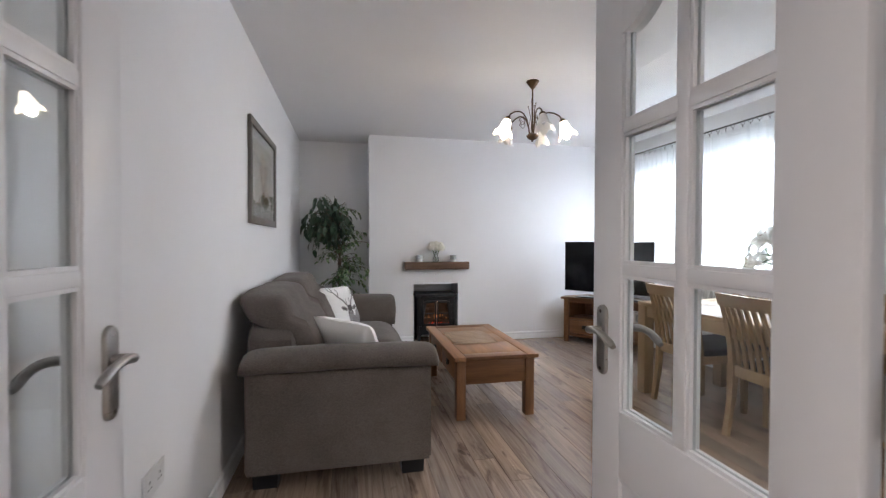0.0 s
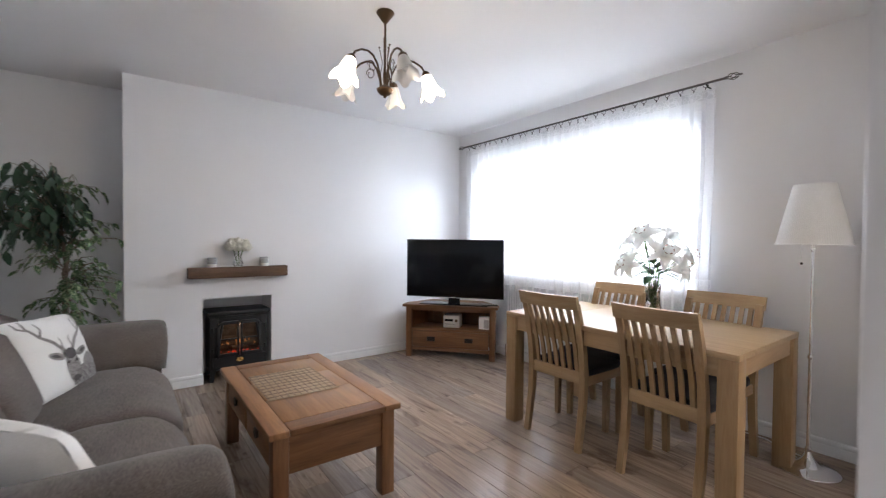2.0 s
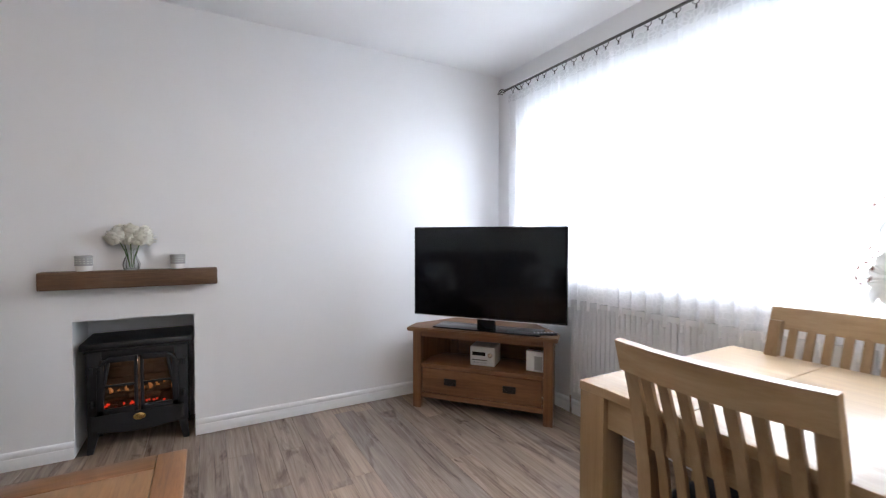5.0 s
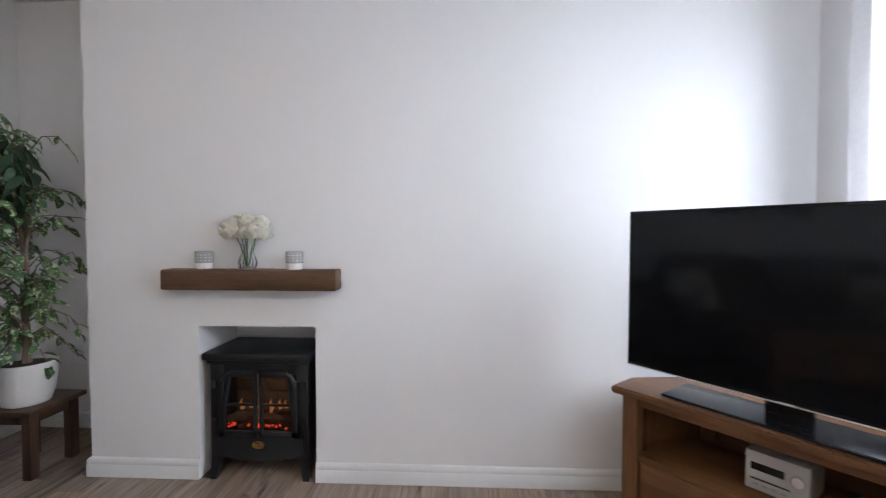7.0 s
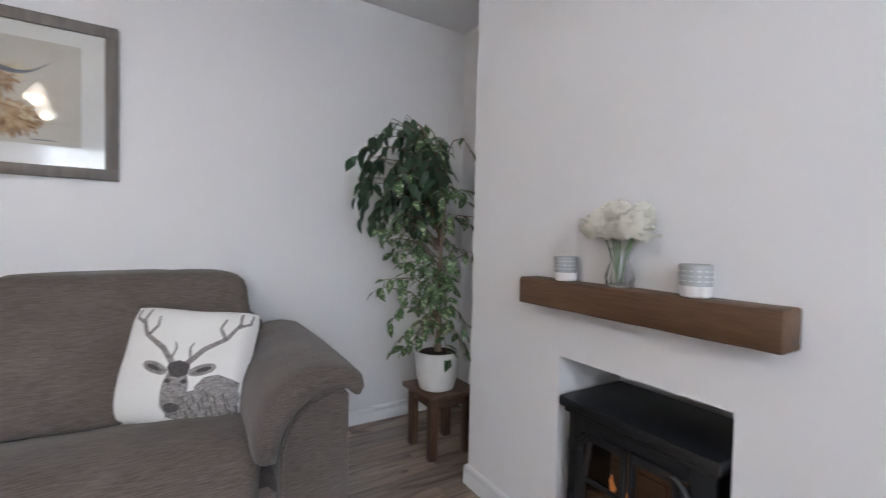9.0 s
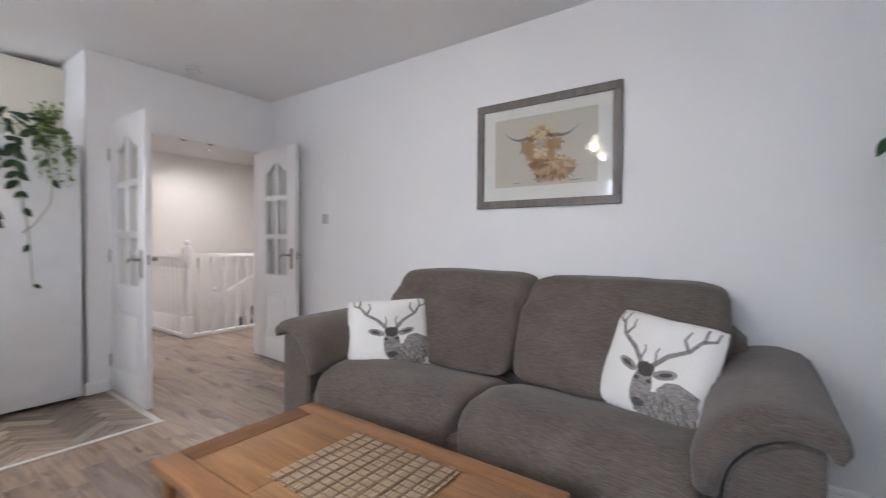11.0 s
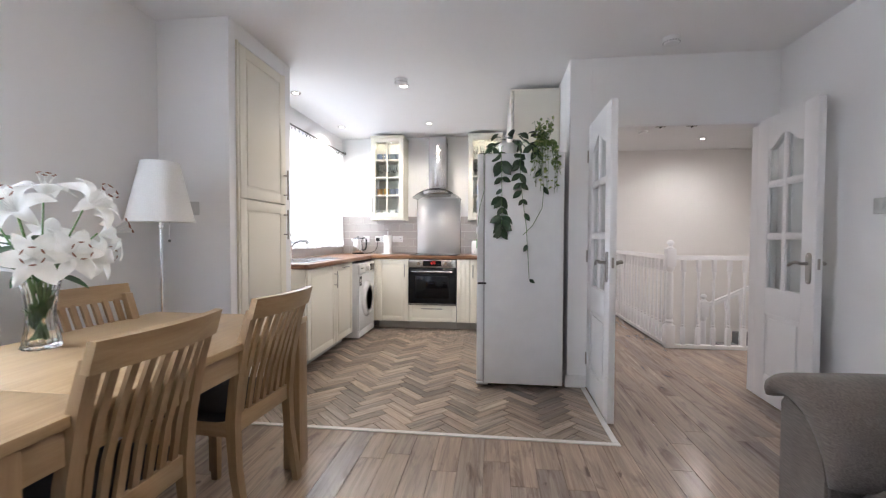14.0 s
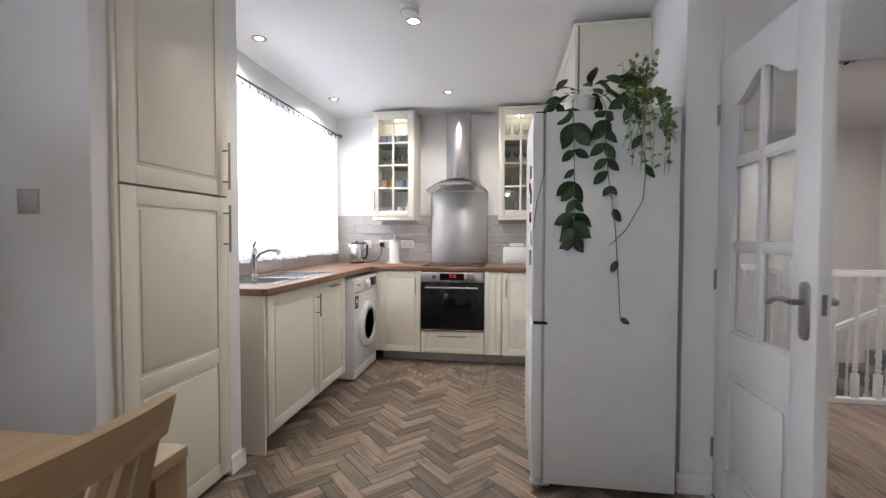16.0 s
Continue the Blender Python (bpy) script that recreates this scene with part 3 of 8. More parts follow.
def window(name, y0, y1, z0, z1, bars, label, deep=0.16, f=0.06):
    """A white framed window in the outer wall, with panes between the bars, and its sill."""
    win = tagged(new(name), label, "window", "", "structure")
    x0, x1 = E + deep, E + deep + 0.07
    part("window_frame", boxes(((x0, y0, z0), (x1, y1, z0 + f)), ((x0, y0, z1 - f), (x1, y1, z1)),
                               ((x0, y0, z0 + f), (x1, y0 + f, z1 - f)), ((x0, y1 - f, z0 + f), (x1, y1, z1 - f)), bevel=0.006), M["white_gloss"], win)
    edges = [y0 + f, *bars, y1 - f]
    for b in bars:
        part("mullion", boxes(((x0 + 0.002, b - 0.045, z0 + f), (x1 - 0.002, b + 0.045, z1 - f)), bevel=0.006), M["white_gloss"], win)
    for a, b in zip(edges, edges[1:]):
        p = part("pane", boxes(((x0 + 0.03, a, z0 + f), (x0 + 0.036, b, z1 - f))), M["pane"], win)
        p.visible_shadow = False
    part("window_sill", boxes(((E - 0.04, y0 - 0.03, z0 - 0.025), (x0, y1 + 0.03, z0 - 0.001)), bevel=0.006), M["gloss_white"], win)


window("window_1", WY0, WY1, WZ0, WZ1, (3.36,), "wide white framed living room window", 0.20, 0.11)
window("window_2", KY0, KY1, KZ0, KZ1, (-0.98,), "white framed kitchen window above the sink")

back = B()
bx(back, (7.0, -9, -2.9), (7.05, 12, 9))
setting("backdrop", back, M["daylight"], "bright white overcast sky", "sky")


def curtain(y0, y1, ztop, zbot, x, folds, hem, label, rod):
    """A gathered voile on rings: rod > finials, each ring; the cloth is a thing of its own."""
    r0, r1 = rod
    pole = thing("curtain_rod", (x, (r0 + r1) / 2, ztop + 0.078), "thin pewter curtain rod with cage finials", "curtain rod")
    half = (r1 - r0) / 2
    part("rod", cyl(B(), (0, -half, 0), (0, half, 0), 0.008), M["rod"], pole)
    for s in (-1, 1):
        fin = B()
        for k in range(5):
            a0 = 2 * math.pi * k / 5
            pts = [(0.022 * math.sin(math.pi * u) * math.cos(a0 + 2.4 * u), s * (half + 0.085 * u), 0.022 * math.sin(math.pi * u) * math.sin(a0 + 2.4 * u)) for u in [i / 8 for i in range(9)]]
            tube(fin, pts, 0.003, 5)
        ball(fin, (0, s * (half + 0.09), 0), 0.007, 8)
        ball(fin, (0, s * half, 0), 0.011, 8)
        part("finial", fin, M["rod"], pole)
        part("bracket", tube(B(), [(0.0, s * (half - 0.12), 0), (0.03, s * (half - 0.12), -0.02), (E - x, s * (half - 0.12), -0.02)], 0.006, 6), M["pewter"], pole)
    ringm = B()
    tube(ringm, [(0, 0.017 * math.cos(t), 0.017 * math.sin(t)) for t in [2 * math.pi * i / 14 for i in range(15)]], 0.0022, 5)
    ringmesh = mesh_of("ring", ringm, M["rod"])
    clipmesh = mesh_of("clip", boxes(((-0.003, -0.003, -0.022), (0.003, 0.003, 0.002)), bevel=0.001), M["pewter"])
    n = int((y1 - y0) / 0.085)
    for i in range(n):
        y = y0 + (i + 0.5) * (y1 - y0) / n + random.uniform(-0.012, 0.012) - (r0 + r1) / 2
        share("clip", clipmesh, pole, pose(0, y, -0.030))
        share("ring", ringmesh, pole, pose(0, y, -0.012, 0, 0, random.uniform(-35, 35)))
    cloth = thing("curtain", (x, (y0 + y1) / 2, zbot), label, "curtain")

    def sheet(za, zb, rows, dx, scallop=0.0):
        bm, cols = B(), int((y1 - y0) * 95)
        grid = []
        for j in range(rows + 1):
            v = j / rows
            line = []
            for i in range(cols + 1):
                u = i / cols
                z = zb + (za - zb) * v
                down = (ztop - z) / (ztop - zbot)
                ph = 2 * math.pi * folds * u + 1.6 * math.sin(9 * u) + 0.7 * math.sin(23 * u + 4 * down)
                amp = 0.010 + 0.018 * down + 0.012 * noise.noise(Vector((u * 12, down * 2, 3)))
                yy = (u - 0.5) * (y1 - y0) * (1 + 0.012 * (1 - down)) + 0.01 * math.sin(2 * ph)
                if scallop and j == 0:
                    z -= scallop * abs(math.sin(u * math.pi * (y1 - y0) / 0.14)) + 0.006 * math.sin(u * 17)
                line.append(bm.verts.new((dx + amp * math.sin(ph), yy, z - zbot)))
            grid.append(line)
        for a, b in zip(grid, grid[1:]):
            for i in range(cols):
                bm.faces.new((a[i], a[i + 1], b[i + 1], b[i]))
        return bm

    part("voile", sheet(ztop, zbot + hem, 22, 0), M["voile"], cloth)
    part("lace_hem", sheet(zbot + hem, zbot + 0.015, 6, 0.0, 0.022), M["hem"], cloth, "embroidered scalloped lace hem")
    part("heading", sheet(ztop + 0.03, ztop - 0.035, 3, -0.003), M["lace"], cloth, "gathered heading tape")


curtain(2.13, 4.73, 2.245, 0.715, 3.49, 30, 0.26, "sheer white lace curtain hanging over the window", (2.06, 4.79))
curtain(-1.90, 0.20, 2.195, 1.025, 3.49, 27, 0.06, "sheer white net curtain above the sink", (-1.93, 0.30))


def glazed_door(name, hinge, free, label, handle_out):
    """A six-pane white door with an arched top light and a raised panel below. Local x runs from hinge to free edge."""
    hx, hy = hinge
    ang = math.degrees(math.atan2(free[1] - hy, free[0] - hx))
    w = math.hypot(free[0] - hx, free[1] - hy)
    door = thing(name, (hx, hy, 0.008, 0, 0, ang), label, "door")
    door["kind"] = "structure"
    t, h, st = 0.02, 1.978, 0.124
    g0, g1 = st, w - st
    zb, zt = 0.79, 1.84
    leaf = boxes(((0, -t, 0), (g0, t, h)), ((g1, -t, 0), (w, t, h)), ((g0, -t, 0.62), (g1, t, zb)), ((g0, -t, 0), (g1, t, 0.17)), bevel=0.002)
    # arched head: a row of slim blocks whose undersides follow the arch
    n = 18
    rows = []
    for i in range(n + 1):
        u = i / n * 2 - 1
        x, z = g0 + (g1 - g0) * i / n, zt - 0.085 * (0.5 - 0.5 * math.cos(math.pi * min(1, abs(u) * 1.08)))
        rows.append([leaf.verts.new(q) for q in ((x, -t, z), (x, t, z), (x, t, h), (x, -t, h))])
    for a, b in zip(rows, rows[1:]):
        for k in range(4):
            leaf.faces.new((a[k], a[(k + 1) % 4], b[(k + 1) % 4], b[k]))
    bx(leaf, (g0, -t + 0.011, 0.17), (g1, t - 0.011, 0.62))
    part("leaf", leaf, M["gloss_white"], door)
    for s in (-1, 1):
        pan = B()
        bx(pan, (g0 + 0.035, s * (t - 0.009), 0.205), (g1 - 0.035, s * (t - 0.001), 0.585), 0.006)
        bx(pan, (g0, s * (t - 0.012), 0.17), (g1, s * (t - 0.002), 0.182), 0.003)
        bx(pan, (g0, s * (t - 0.012), 0.608), (g1, s * (t - 0.002), 0.62), 0.003)
        part("raised_panel", pan, M["gloss_white"], door)
    mid, bw = (g0 + g1) / 2, 0.015
    part("glazing_bar", boxes(((mid - bw, -t + 0.003, zb), (mid + bw, t - 0.003, zt)), bevel=0.003), M["gloss_white"], door)
    for zz in (1.155, 1.515):
        part("glazing_bar", boxes(((g0, -t + 0.004, zz - bw), (mid - bw, t - 0.004, zz + bw)), ((mid + bw, -t + 0.004, zz - bw), (g1, t - 0.004, zz + bw)), bevel=0.003), M["gloss_white"], door)
    for s in (-1, 1):
        bead = B()
        for a, b in ((g0, mid - bw), (mid + bw, g1)):
            for c, d in ((zb, 1.155 - bw), (1.155 + bw, 1.515 - bw), (1.515 + bw, zt)):
                for lo, hi in (((a, c), (b, c + 0.008)), ((a, d - 0.008), (b, d)), ((a, c + 0.008), (a + 0.008, d - 0.008)), ((b - 0.008, c + 0.008), (b, d - 0.008))):
                    if d == zt and hi[1] == d and lo[1] == d - 0.008:
                        continue
                    bx(bead, (lo[0], s * 0.004, lo[1]), (hi[0], s * 0.013, hi[1]))
        part("glazing_bead", bead, M["gloss_white"], door)
    for a, b in ((g0, mid - bw), (mid + bw, g1)):
        for c, d in ((zb, 1.155 - bw), (1.155 + bw, 1.515 - bw), (1.515 + bw, zt)):
            p = part("pane", boxes(((a, -0.002, c), (b, 0.002, d))), M["pane"], door)
            p.visible_shadow = False
    for s in (-1, 1):
        px, pz = w - 0.052, 0.960
        plate = B()
        rim = [(0.0225 * math.cos(q), 0.0725 + 0.0225 * math.sin(q)) for q in [math.pi * i / 10 for i in range(11)]]
        rim += [(-a, -b) for a, b in rim]
        rings = [[plate.verts.new((px + a * k, s * (t + d), pz + b * (1 - (1 - k) * 0.25))) for a, b in rim] for k, d in ((1.0, -0.0005), (1.0, 0.004), (0.88, 0.0085), (0.70, 0.0095))]
        plate.faces.new(rings[-1])
        for r0, r1 in zip(rings, rings[1:]):
            for i in range(22):
                plate.faces.new((r0[i], r0[(i + 1) % 22], r1[(i + 1) % 22], r1[i]))
        hnd = part("door_handle", plate, M["nickel"], door, "satin nickel lever handle on a long plate")
        lev = B()
        cyl(lev, (px, s * (t + 0.008), pz + 0.028), (px, s * (t + 0.045), pz + 0.028), 0.010)
        pts = [(px - 0.116 * u, s * (t + 0.045 + 0.004 * math.sin(3 * u)), pz + 0.028 + 0.010 * math.sin(math.pi * u) - 0.020 * u ** 1.8) for u in [i / 9 for i in range(10)]]
        tube(lev, pts, [0.010, 0.0105, 0.010, 0.0095, 0.009, 0.009, 0.0095, 0.010, 0.010, 0.007], 10)
        part("lever", lev, M["nickel"], hnd)
        scr = B()
        for dz in (-0.078, 0.078):
            cyl(scr, (px, s * (t + 0.008), pz + dz), (px, s * (t + 0.0105), pz + dz), 0.005, None, 10)
        part("screws", scr, M["chrome"], hnd)
    for zz in (0.22, 1.0, 1.75):
        hg = B()
        cyl(hg, (-0.004, handle_out * (t + 0.004), zz - 0.045), (-0.004, handle_out * (t + 0.004), zz + 0.045), 0.006, None, 10)
        part("hinge", hg, M["nickel"], door)
    part("latch", boxes(((w, -0.007, 0.955), (w + 0.0015, 0.007, 1.02))), M["nickel"], door)
    return door


glazed_door("door_1", (0.738, 0.300), (0.748, 0.955), "white painted glazed door standing open beside the fridge", -1)
glazed_door("door_2", (-0.457, 0.274), (-0.436, 0.886), "white painted glazed door folded back near the sofa wall", 1)
setting("door_frame", boxes(((JL - 0.001, 0.165, 0), (JL + 0.02, 0.268, HEAD)), ((JR - 0.02, 0.165, 0), (JR + 0.001, 0.268, HEAD)),
                            ((JL + 0.02, 0.165, HEAD - 0.02), (JR - 0.02, 0.295, HEAD + 0.001)), bevel=0.002), M["gloss_white"], "white painted lining of the double doorway", "door frame")
for x in (0.02, 0.24):
    c = thing("door_catch", (x, 0.275, HEAD - 0.02), "small metal roller catch under the door head", "door catch", "door catches")
    part("plate", boxes(((-0.035, -0.012, -0.003), (0.035, 0.012, 0.0)), bevel=0.001), M["nickel"], c)
    part("roller", cyl(B(), (0, -0.008, -0.006), (0, 0.008, -0.006), 0.006, None, 10), M["pewter"], c)

# ---- sofa ----
SF = thing("sofa", (0, 3.18, 0), "two-seat taupe cord fabric sofa against the wall", "sofa")
fy, FA = 1.095, 1.155
body = B()
soft(body, (-0.44, -fy + 0.13, 0.105), (0.46, fy - 0.13, 0.33), 16, 8)
part("base", body, M["sofa"], SF)
backb = B()
soft(backb, (-0.47, -fy + 0.10, 0.10), (-0.20, fy - 0.10, 0.80), 9, 8)
for v in backb.verts:
    v.co.x -= 0.05 * (v.co.z - 0.4)
part("back_frame", backb, M["sofa"], SF)
for s in (-1, 1):
    y0, y1 = (0.012, fy - 0.215) if s > 0 else (-fy + 0.215, -0.012)
    seat = B()
    soft(seat, (-0.18, y0, 0.28), (0.505, y1, 0.472), 8, 12, 0.018, 0.006, 3.0 * s)
    for v in seat.verts:
        if v.co.x > 0.3:
            v.co.z -= 0.10 * ((v.co.x - 0.3) / 0.21) ** 2
        elif v.co.x < 0.15 and v.co.z > 0.4:
            v.co.z -= 0.24 * (0.15 - v.co.x)
    part("seat_cushion", seat, M["sofa"], SF)
    bk = B()
    b0, b1 = (0.008, fy - 0.175) if s > 0 else (-fy + 0.175, -0.008)
    soft(bk, (-0.17, b0, 0.43), (0.085, b1, 0.945), 8.5, 14, 0.035, 0.007, 5.0 * s + 1)
    for v in bk.verts:
        v.co.x -= 0.10 + 0.40 * (v.co.z - 0.43) + 0.10 * max(0, v.co.z - 0.7)
        if v.co.z > 0.80:
            v.co.x -= 0.05
    part("back_cushion", bk, M["sofa"], SF)
    # the arm: a round-shouldered panel with a padded roll draped over it
    shape = ((0.0, 0.108), (0.0, 0.585), (0.012, 0.602), (0.05, 0.612), (0.10, 0.600), (0.155, 0.565), (0.200, 0.505), (0.222, 0.43), (0.225, 0.108))
    arm = B()
    ends = [[arm.verts.new((x, s * (FA - u_), z)) for u_, z in shape] for x in (-0.44, 0.465)]
    arm.faces.new(ends[0]), arm.faces.new(ends[1])
    for i in range(len(shape)):
        k = (i + 1) % len(shape)
        arm.faces.new((ends[0][i], ends[0][k], ends[1][k], ends[1][i]))
    bmesh.ops.bevel(arm, geom=[e for e in arm.edges if abs(e.verts[0].co.x - e.verts[1].co.x) < 0.01], offset=0.010, segments=2, affect="EDGES")
    part("arm_panel", arm, M["sofa"], SF)
    over = ((-0.030, 0.598), (-0.047, 0.622), (-0.042, 0.650), (-0.008, 0.676), (0.06, 0.694), (0.12, 0.690), (0.18, 0.676), (0.23, 0.650), (0.268, 0.610), (0.292, 0.560), (0.304, 0.500), (0.306, 0.430))
    under = ((-0.004, 0.592), (0.002, 0.598), (0.010, 0.604), (0.03, 0.610), (0.07, 0.612), (0.11, 0.600), (0.145, 0.580), (0.175, 0.552), (0.198, 0.518), (0.214, 0.480), (0.222, 0.445), (0.228, 0.410))
    pad = B()
    stations = [(-0.46, 0.15), (-0.452, 0.55), (-0.43, 0.85), (-0.39, 1.0)] + [(-0.32 + 0.06 * i, 1.0) for i in range(13)] + [(0.43, 1.0), (0.46, 0.95), (0.482, 0.80), (0.495, 0.52), (0.499, 0.15)]
    rings = []
    for x, k in stations:
        ring = []
        for (u0, z0), (u1, z1) in list(zip(over, under)) + [(q, p) for p, q in reversed(list(zip(over, under)))]:
            mu, mz = (u0 + u1) / 2, (z0 + z1) / 2
            u_, z = mu + (u0 - mu) * k, mz + (z0 - mz) * k
            if (u0, z0) in over:
                crease = max(0.0, x - 0.15) / 0.36 * max(0.0, u_ - 0.02) / 0.28
                w_ = 0.010 * crease * noise.noise(Vector((u_ * 8 + s, z * 30, x * 3))) + 0.004 * noise.noise(Vector((x * 7, u_ * 9, z * 9 + s)))
                u_, z = u_ + w_, z + w_
            ring.append(pad.verts.new((x - 0.05 * max(0.0, 0.56 - z) * (x > 0.3) * 2, s * (FA - u_), z + 0.010 * (1 - (x / 0.5) ** 2))))
        rings.append(ring)
    n_ = len(rings[0])
    pad.faces.new(rings[0]), pad.faces.new(rings[-1])
    for r0, r1 in zip(rings, rings[1:]):
        for i in range(n_):
            pad.faces.new((r0[i], r0[(i + 1) % n_], r1[(i + 1) % n_], r1[i]))
    pd = part("arm_pad", pad, M["sofa"], SF, "padded rolled armrest with gathered front")
    pd.data.set_sharp_from_angle(angle=math.radians(120))
    for x in (-0.36, 0.38):
        part("foot", tapered(B(), (x, s * (FA - 0.12), 0), (x, s * (FA - 0.12), 0.10), 0.115, 0.125, 0.08, 0.085), M["black"], SF, "black block foot")


def pillow_surface(u, v, w, h, t):
    edge = (1 - abs(u) ** 3.2) * (1 - abs(v) ** 3.2)
    pinch = 1 - 0.07 * (1 - abs(v)) ** 0.5 * (abs(u) > 0.0) * abs(u) ** 3
    pinch2 = 1 - 0.07 * (1 - abs(u)) ** 0.5 * abs(v) ** 3
    z = t * max(edge, 0) ** 0.48
    z += 0.006 * noise.noise(Vector((u * 3, v * 3, w * 9)))
    corner = 1 - 0.07 * (abs(u) * abs(v)) ** 5
    return Vector((u * w / 2 * pinch * corner, v * h / 2 * pinch2 * corner, z))


def scatter_cushion(m, w, h, t, label, printed=True):
    cu = thing("scatter_cushion", m, label, "cushion", "printed cushions on the sofa")
    bm, n = B(), 20
    for s in (1, -1):
        g = [[bm.verts.new(Vector((1, 1, s)) * pillow_surface(2 * i / n - 1, 2 * j / n - 1, w, h, t)) for i in range(n + 1)] for j in range(n + 1)]
        for j in range(n):
            for i in range(n):
                bm.faces.new((g[j][i], g[j][i + 1], g[j + 1][i + 1], g[j + 1][i]))
    bmesh.ops.remove_doubles(bm, verts=bm.verts[:], dist=0.0015)
    part("cover", bm, M["pillow"], cu)
    if not printed:
        return cu

    def patch(bm, shape, lift=0.0035):
        vs = [bm.verts.new(pillow_surface(max(-0.97, min(0.97, a)), max(-0.97, min(0.97, b)), w, h, t) + Vector((0, 0, lift))) for a, b in shape]
        f = bm.faces.new(vs)
        bmesh.ops.triangulate(bm, faces=[f])

    def ribbon(bm, pts, wide, lift=0.0035):
        """A printed stroke that follows the bulging cover."""
        fine = []
        for (a, b), (c, d) in zip(pts, pts[1:]):
            fine += [(a + (c - a) * k / 6, b + (d - b) * k / 6) for k in range(6)]
        fine.append(pts[-1])
        prev = None
        for i, (a, b) in enumerate(fine):
            c, d = fine[min(i + 1, len(fine) - 1)]
            e, f = fine[max(i - 1, 0)]
            dx, dy = c - e, d - f
            ln = math.hypot(dx, dy) or 1
            ww = wide * (1.0 - 0.55 * i / len(fine))
            pair = []
            for sgn in (1, -1):
                x, y = a - sgn * dy / ln * ww, b + sgn * dx / ln * ww
                pair.append(bm.verts.new(pillow_surface(max(-0.97, min(0.97, x)), max(-0.97, min(0.97, y)), w, h, t) + Vector((0, 0, lift))))
            if prev:
                bm.faces.new((prev[0], prev[1], pair[1], pair[0]))
            prev = pair

    def blob(bm, cx, cy, rx, ry, tilt=0.0, lift=0.004, ragged=0.0, seed=0):
        c, s = math.cos(tilt), math.sin(tilt)
        rings = []
        for k in range(1, 5):
            ring = []
            for i in range(20):
                a = 2 * math.pi * i / 20
                rr = k / 4 * (1 + ragged * noise.noise(Vector((math.cos(a) * 3, math.sin(a) * 3, seed))))
                x, y = rx * rr * math.cos(a), ry * rr * math.sin(a)
                u, v = cx + c * x - s * y, cy + s * x + c * y
                ring.append(bm.verts.new(pillow_surface(max(-0.96, min(0.96, u)), max(-0.96, min(0.96, v)), w, h, t) + Vector((0, 0, lift))))
            rings.append(ring)
        bm.faces.new(rings[0])
        for a, b in zip(rings, rings[1:]):
            for i in range(20):
                bm.faces.new((a[i], a[(i + 1) % 20], b[(i + 1) % 20], b[i]))

    grey, dark = B(), B()
    blob(grey, 0.46, -0.66, 0.50, 0.32, 0.12, 0.0035, 0.30, 4)
    blob(grey, 0.64, -0.42, 0.33, 0.28, -0.3, 0.004, 0.30, 7)
    blob(grey, 0.05, -0.40, 0.19, 0.40, 0.0, 0.0045, 0.1, 2)
    for s in (-1, 1):
        blob(grey, 0.05 + s * 0.34, -0.06, 0.20, 0.085, s * 0.35, 0.0045, 0.1, 3)
        ribbon(grey, [(0.05 + s * 0.10, 0.02), (0.05 + s * 0.30, 0.26), (0.05 + s * 0.58, 0.45), (0.05 + s * 0.72, 0.70), (0.05 + s * 0.70, 0.93)], 0.045)
        ribbon(grey, [(0.05 + s * 0.56, 0.44), (0.05 + s * 0.46, 0.62), (0.05 + s * 0.50, 0.80)], 0.03)
        ribbon(grey, [(0.05 + s * 0.70, 0.66), (0.05 + s * 0.86, 0.74), (0.05 + s * 0.88, 0.92)], 0.03)
        ribbon(grey, [(0.05 + s * 0.14, 0.08), (0.05 + s * 0.10, 0.26), (0.05 + s * 0.14, 0.36)], 0.022)
        blob(dark, 0.05 + s * 0.12, -0.25, 0.05, 0.035, 0, 0.0055)
        blob(dark, 0.05 + s * 0.36, -0.055, 0.11, 0.035, s * 0.35, 0.0055)
    blob(dark, 0.05, -0.66, 0.11, 0.08, 0, 0.0058)
    blob(dark, 0.05, -0.06, 0.16, 0.13, 0, 0.0052, 0.3, 8)
    for i in range(26):
        q, r_ = 2.4 * i, 0.06 + 0.34 * (i / 26) ** 0.5
        cx_, cy_ = 0.52 + 1.1 * r_ * math.cos(q), -0.66 + 0.62 * r_ * math.sin(q)
        ribbon(dark, [(cx_, cy_ + 0.05), (cx_ + 0.03, cy_ - 0.02), (cx_ + 0.045, cy_ - 0.09)], 0.012, 0.0054)
    part("grey_print", grey, M["print_grey"], cu, "grey stag print")
    tagged(part("dark_print", dark, M["print_dark"], cu, "dark stag print detail"), kind="stuff")
    return cu


def cushion_pose(x, y, z, face, lean, spin=0):
    """Standing on its lower edge, facing along face (degrees), leaning back."""
    return pose(x, y, z, 0, 0, face) @ pose(0, 0, 0, 90 - lean, 0, 0) @ pose(0, 0, 0, 0, 0, spin)


scatter_cushion(cushion_pose(0.055, 2.455, 0.592, 134, 27, 2), 0.495, 0.43, 0.074, "white plush stag print cushion leaning on the sofa arm")
scatter_cushion(cushion_pose(-0.035, 3.865, 0.612, 63, 21, -3), 0.495, 0.455, 0.085, "white plush stag print cushion tilted against the sofa back")

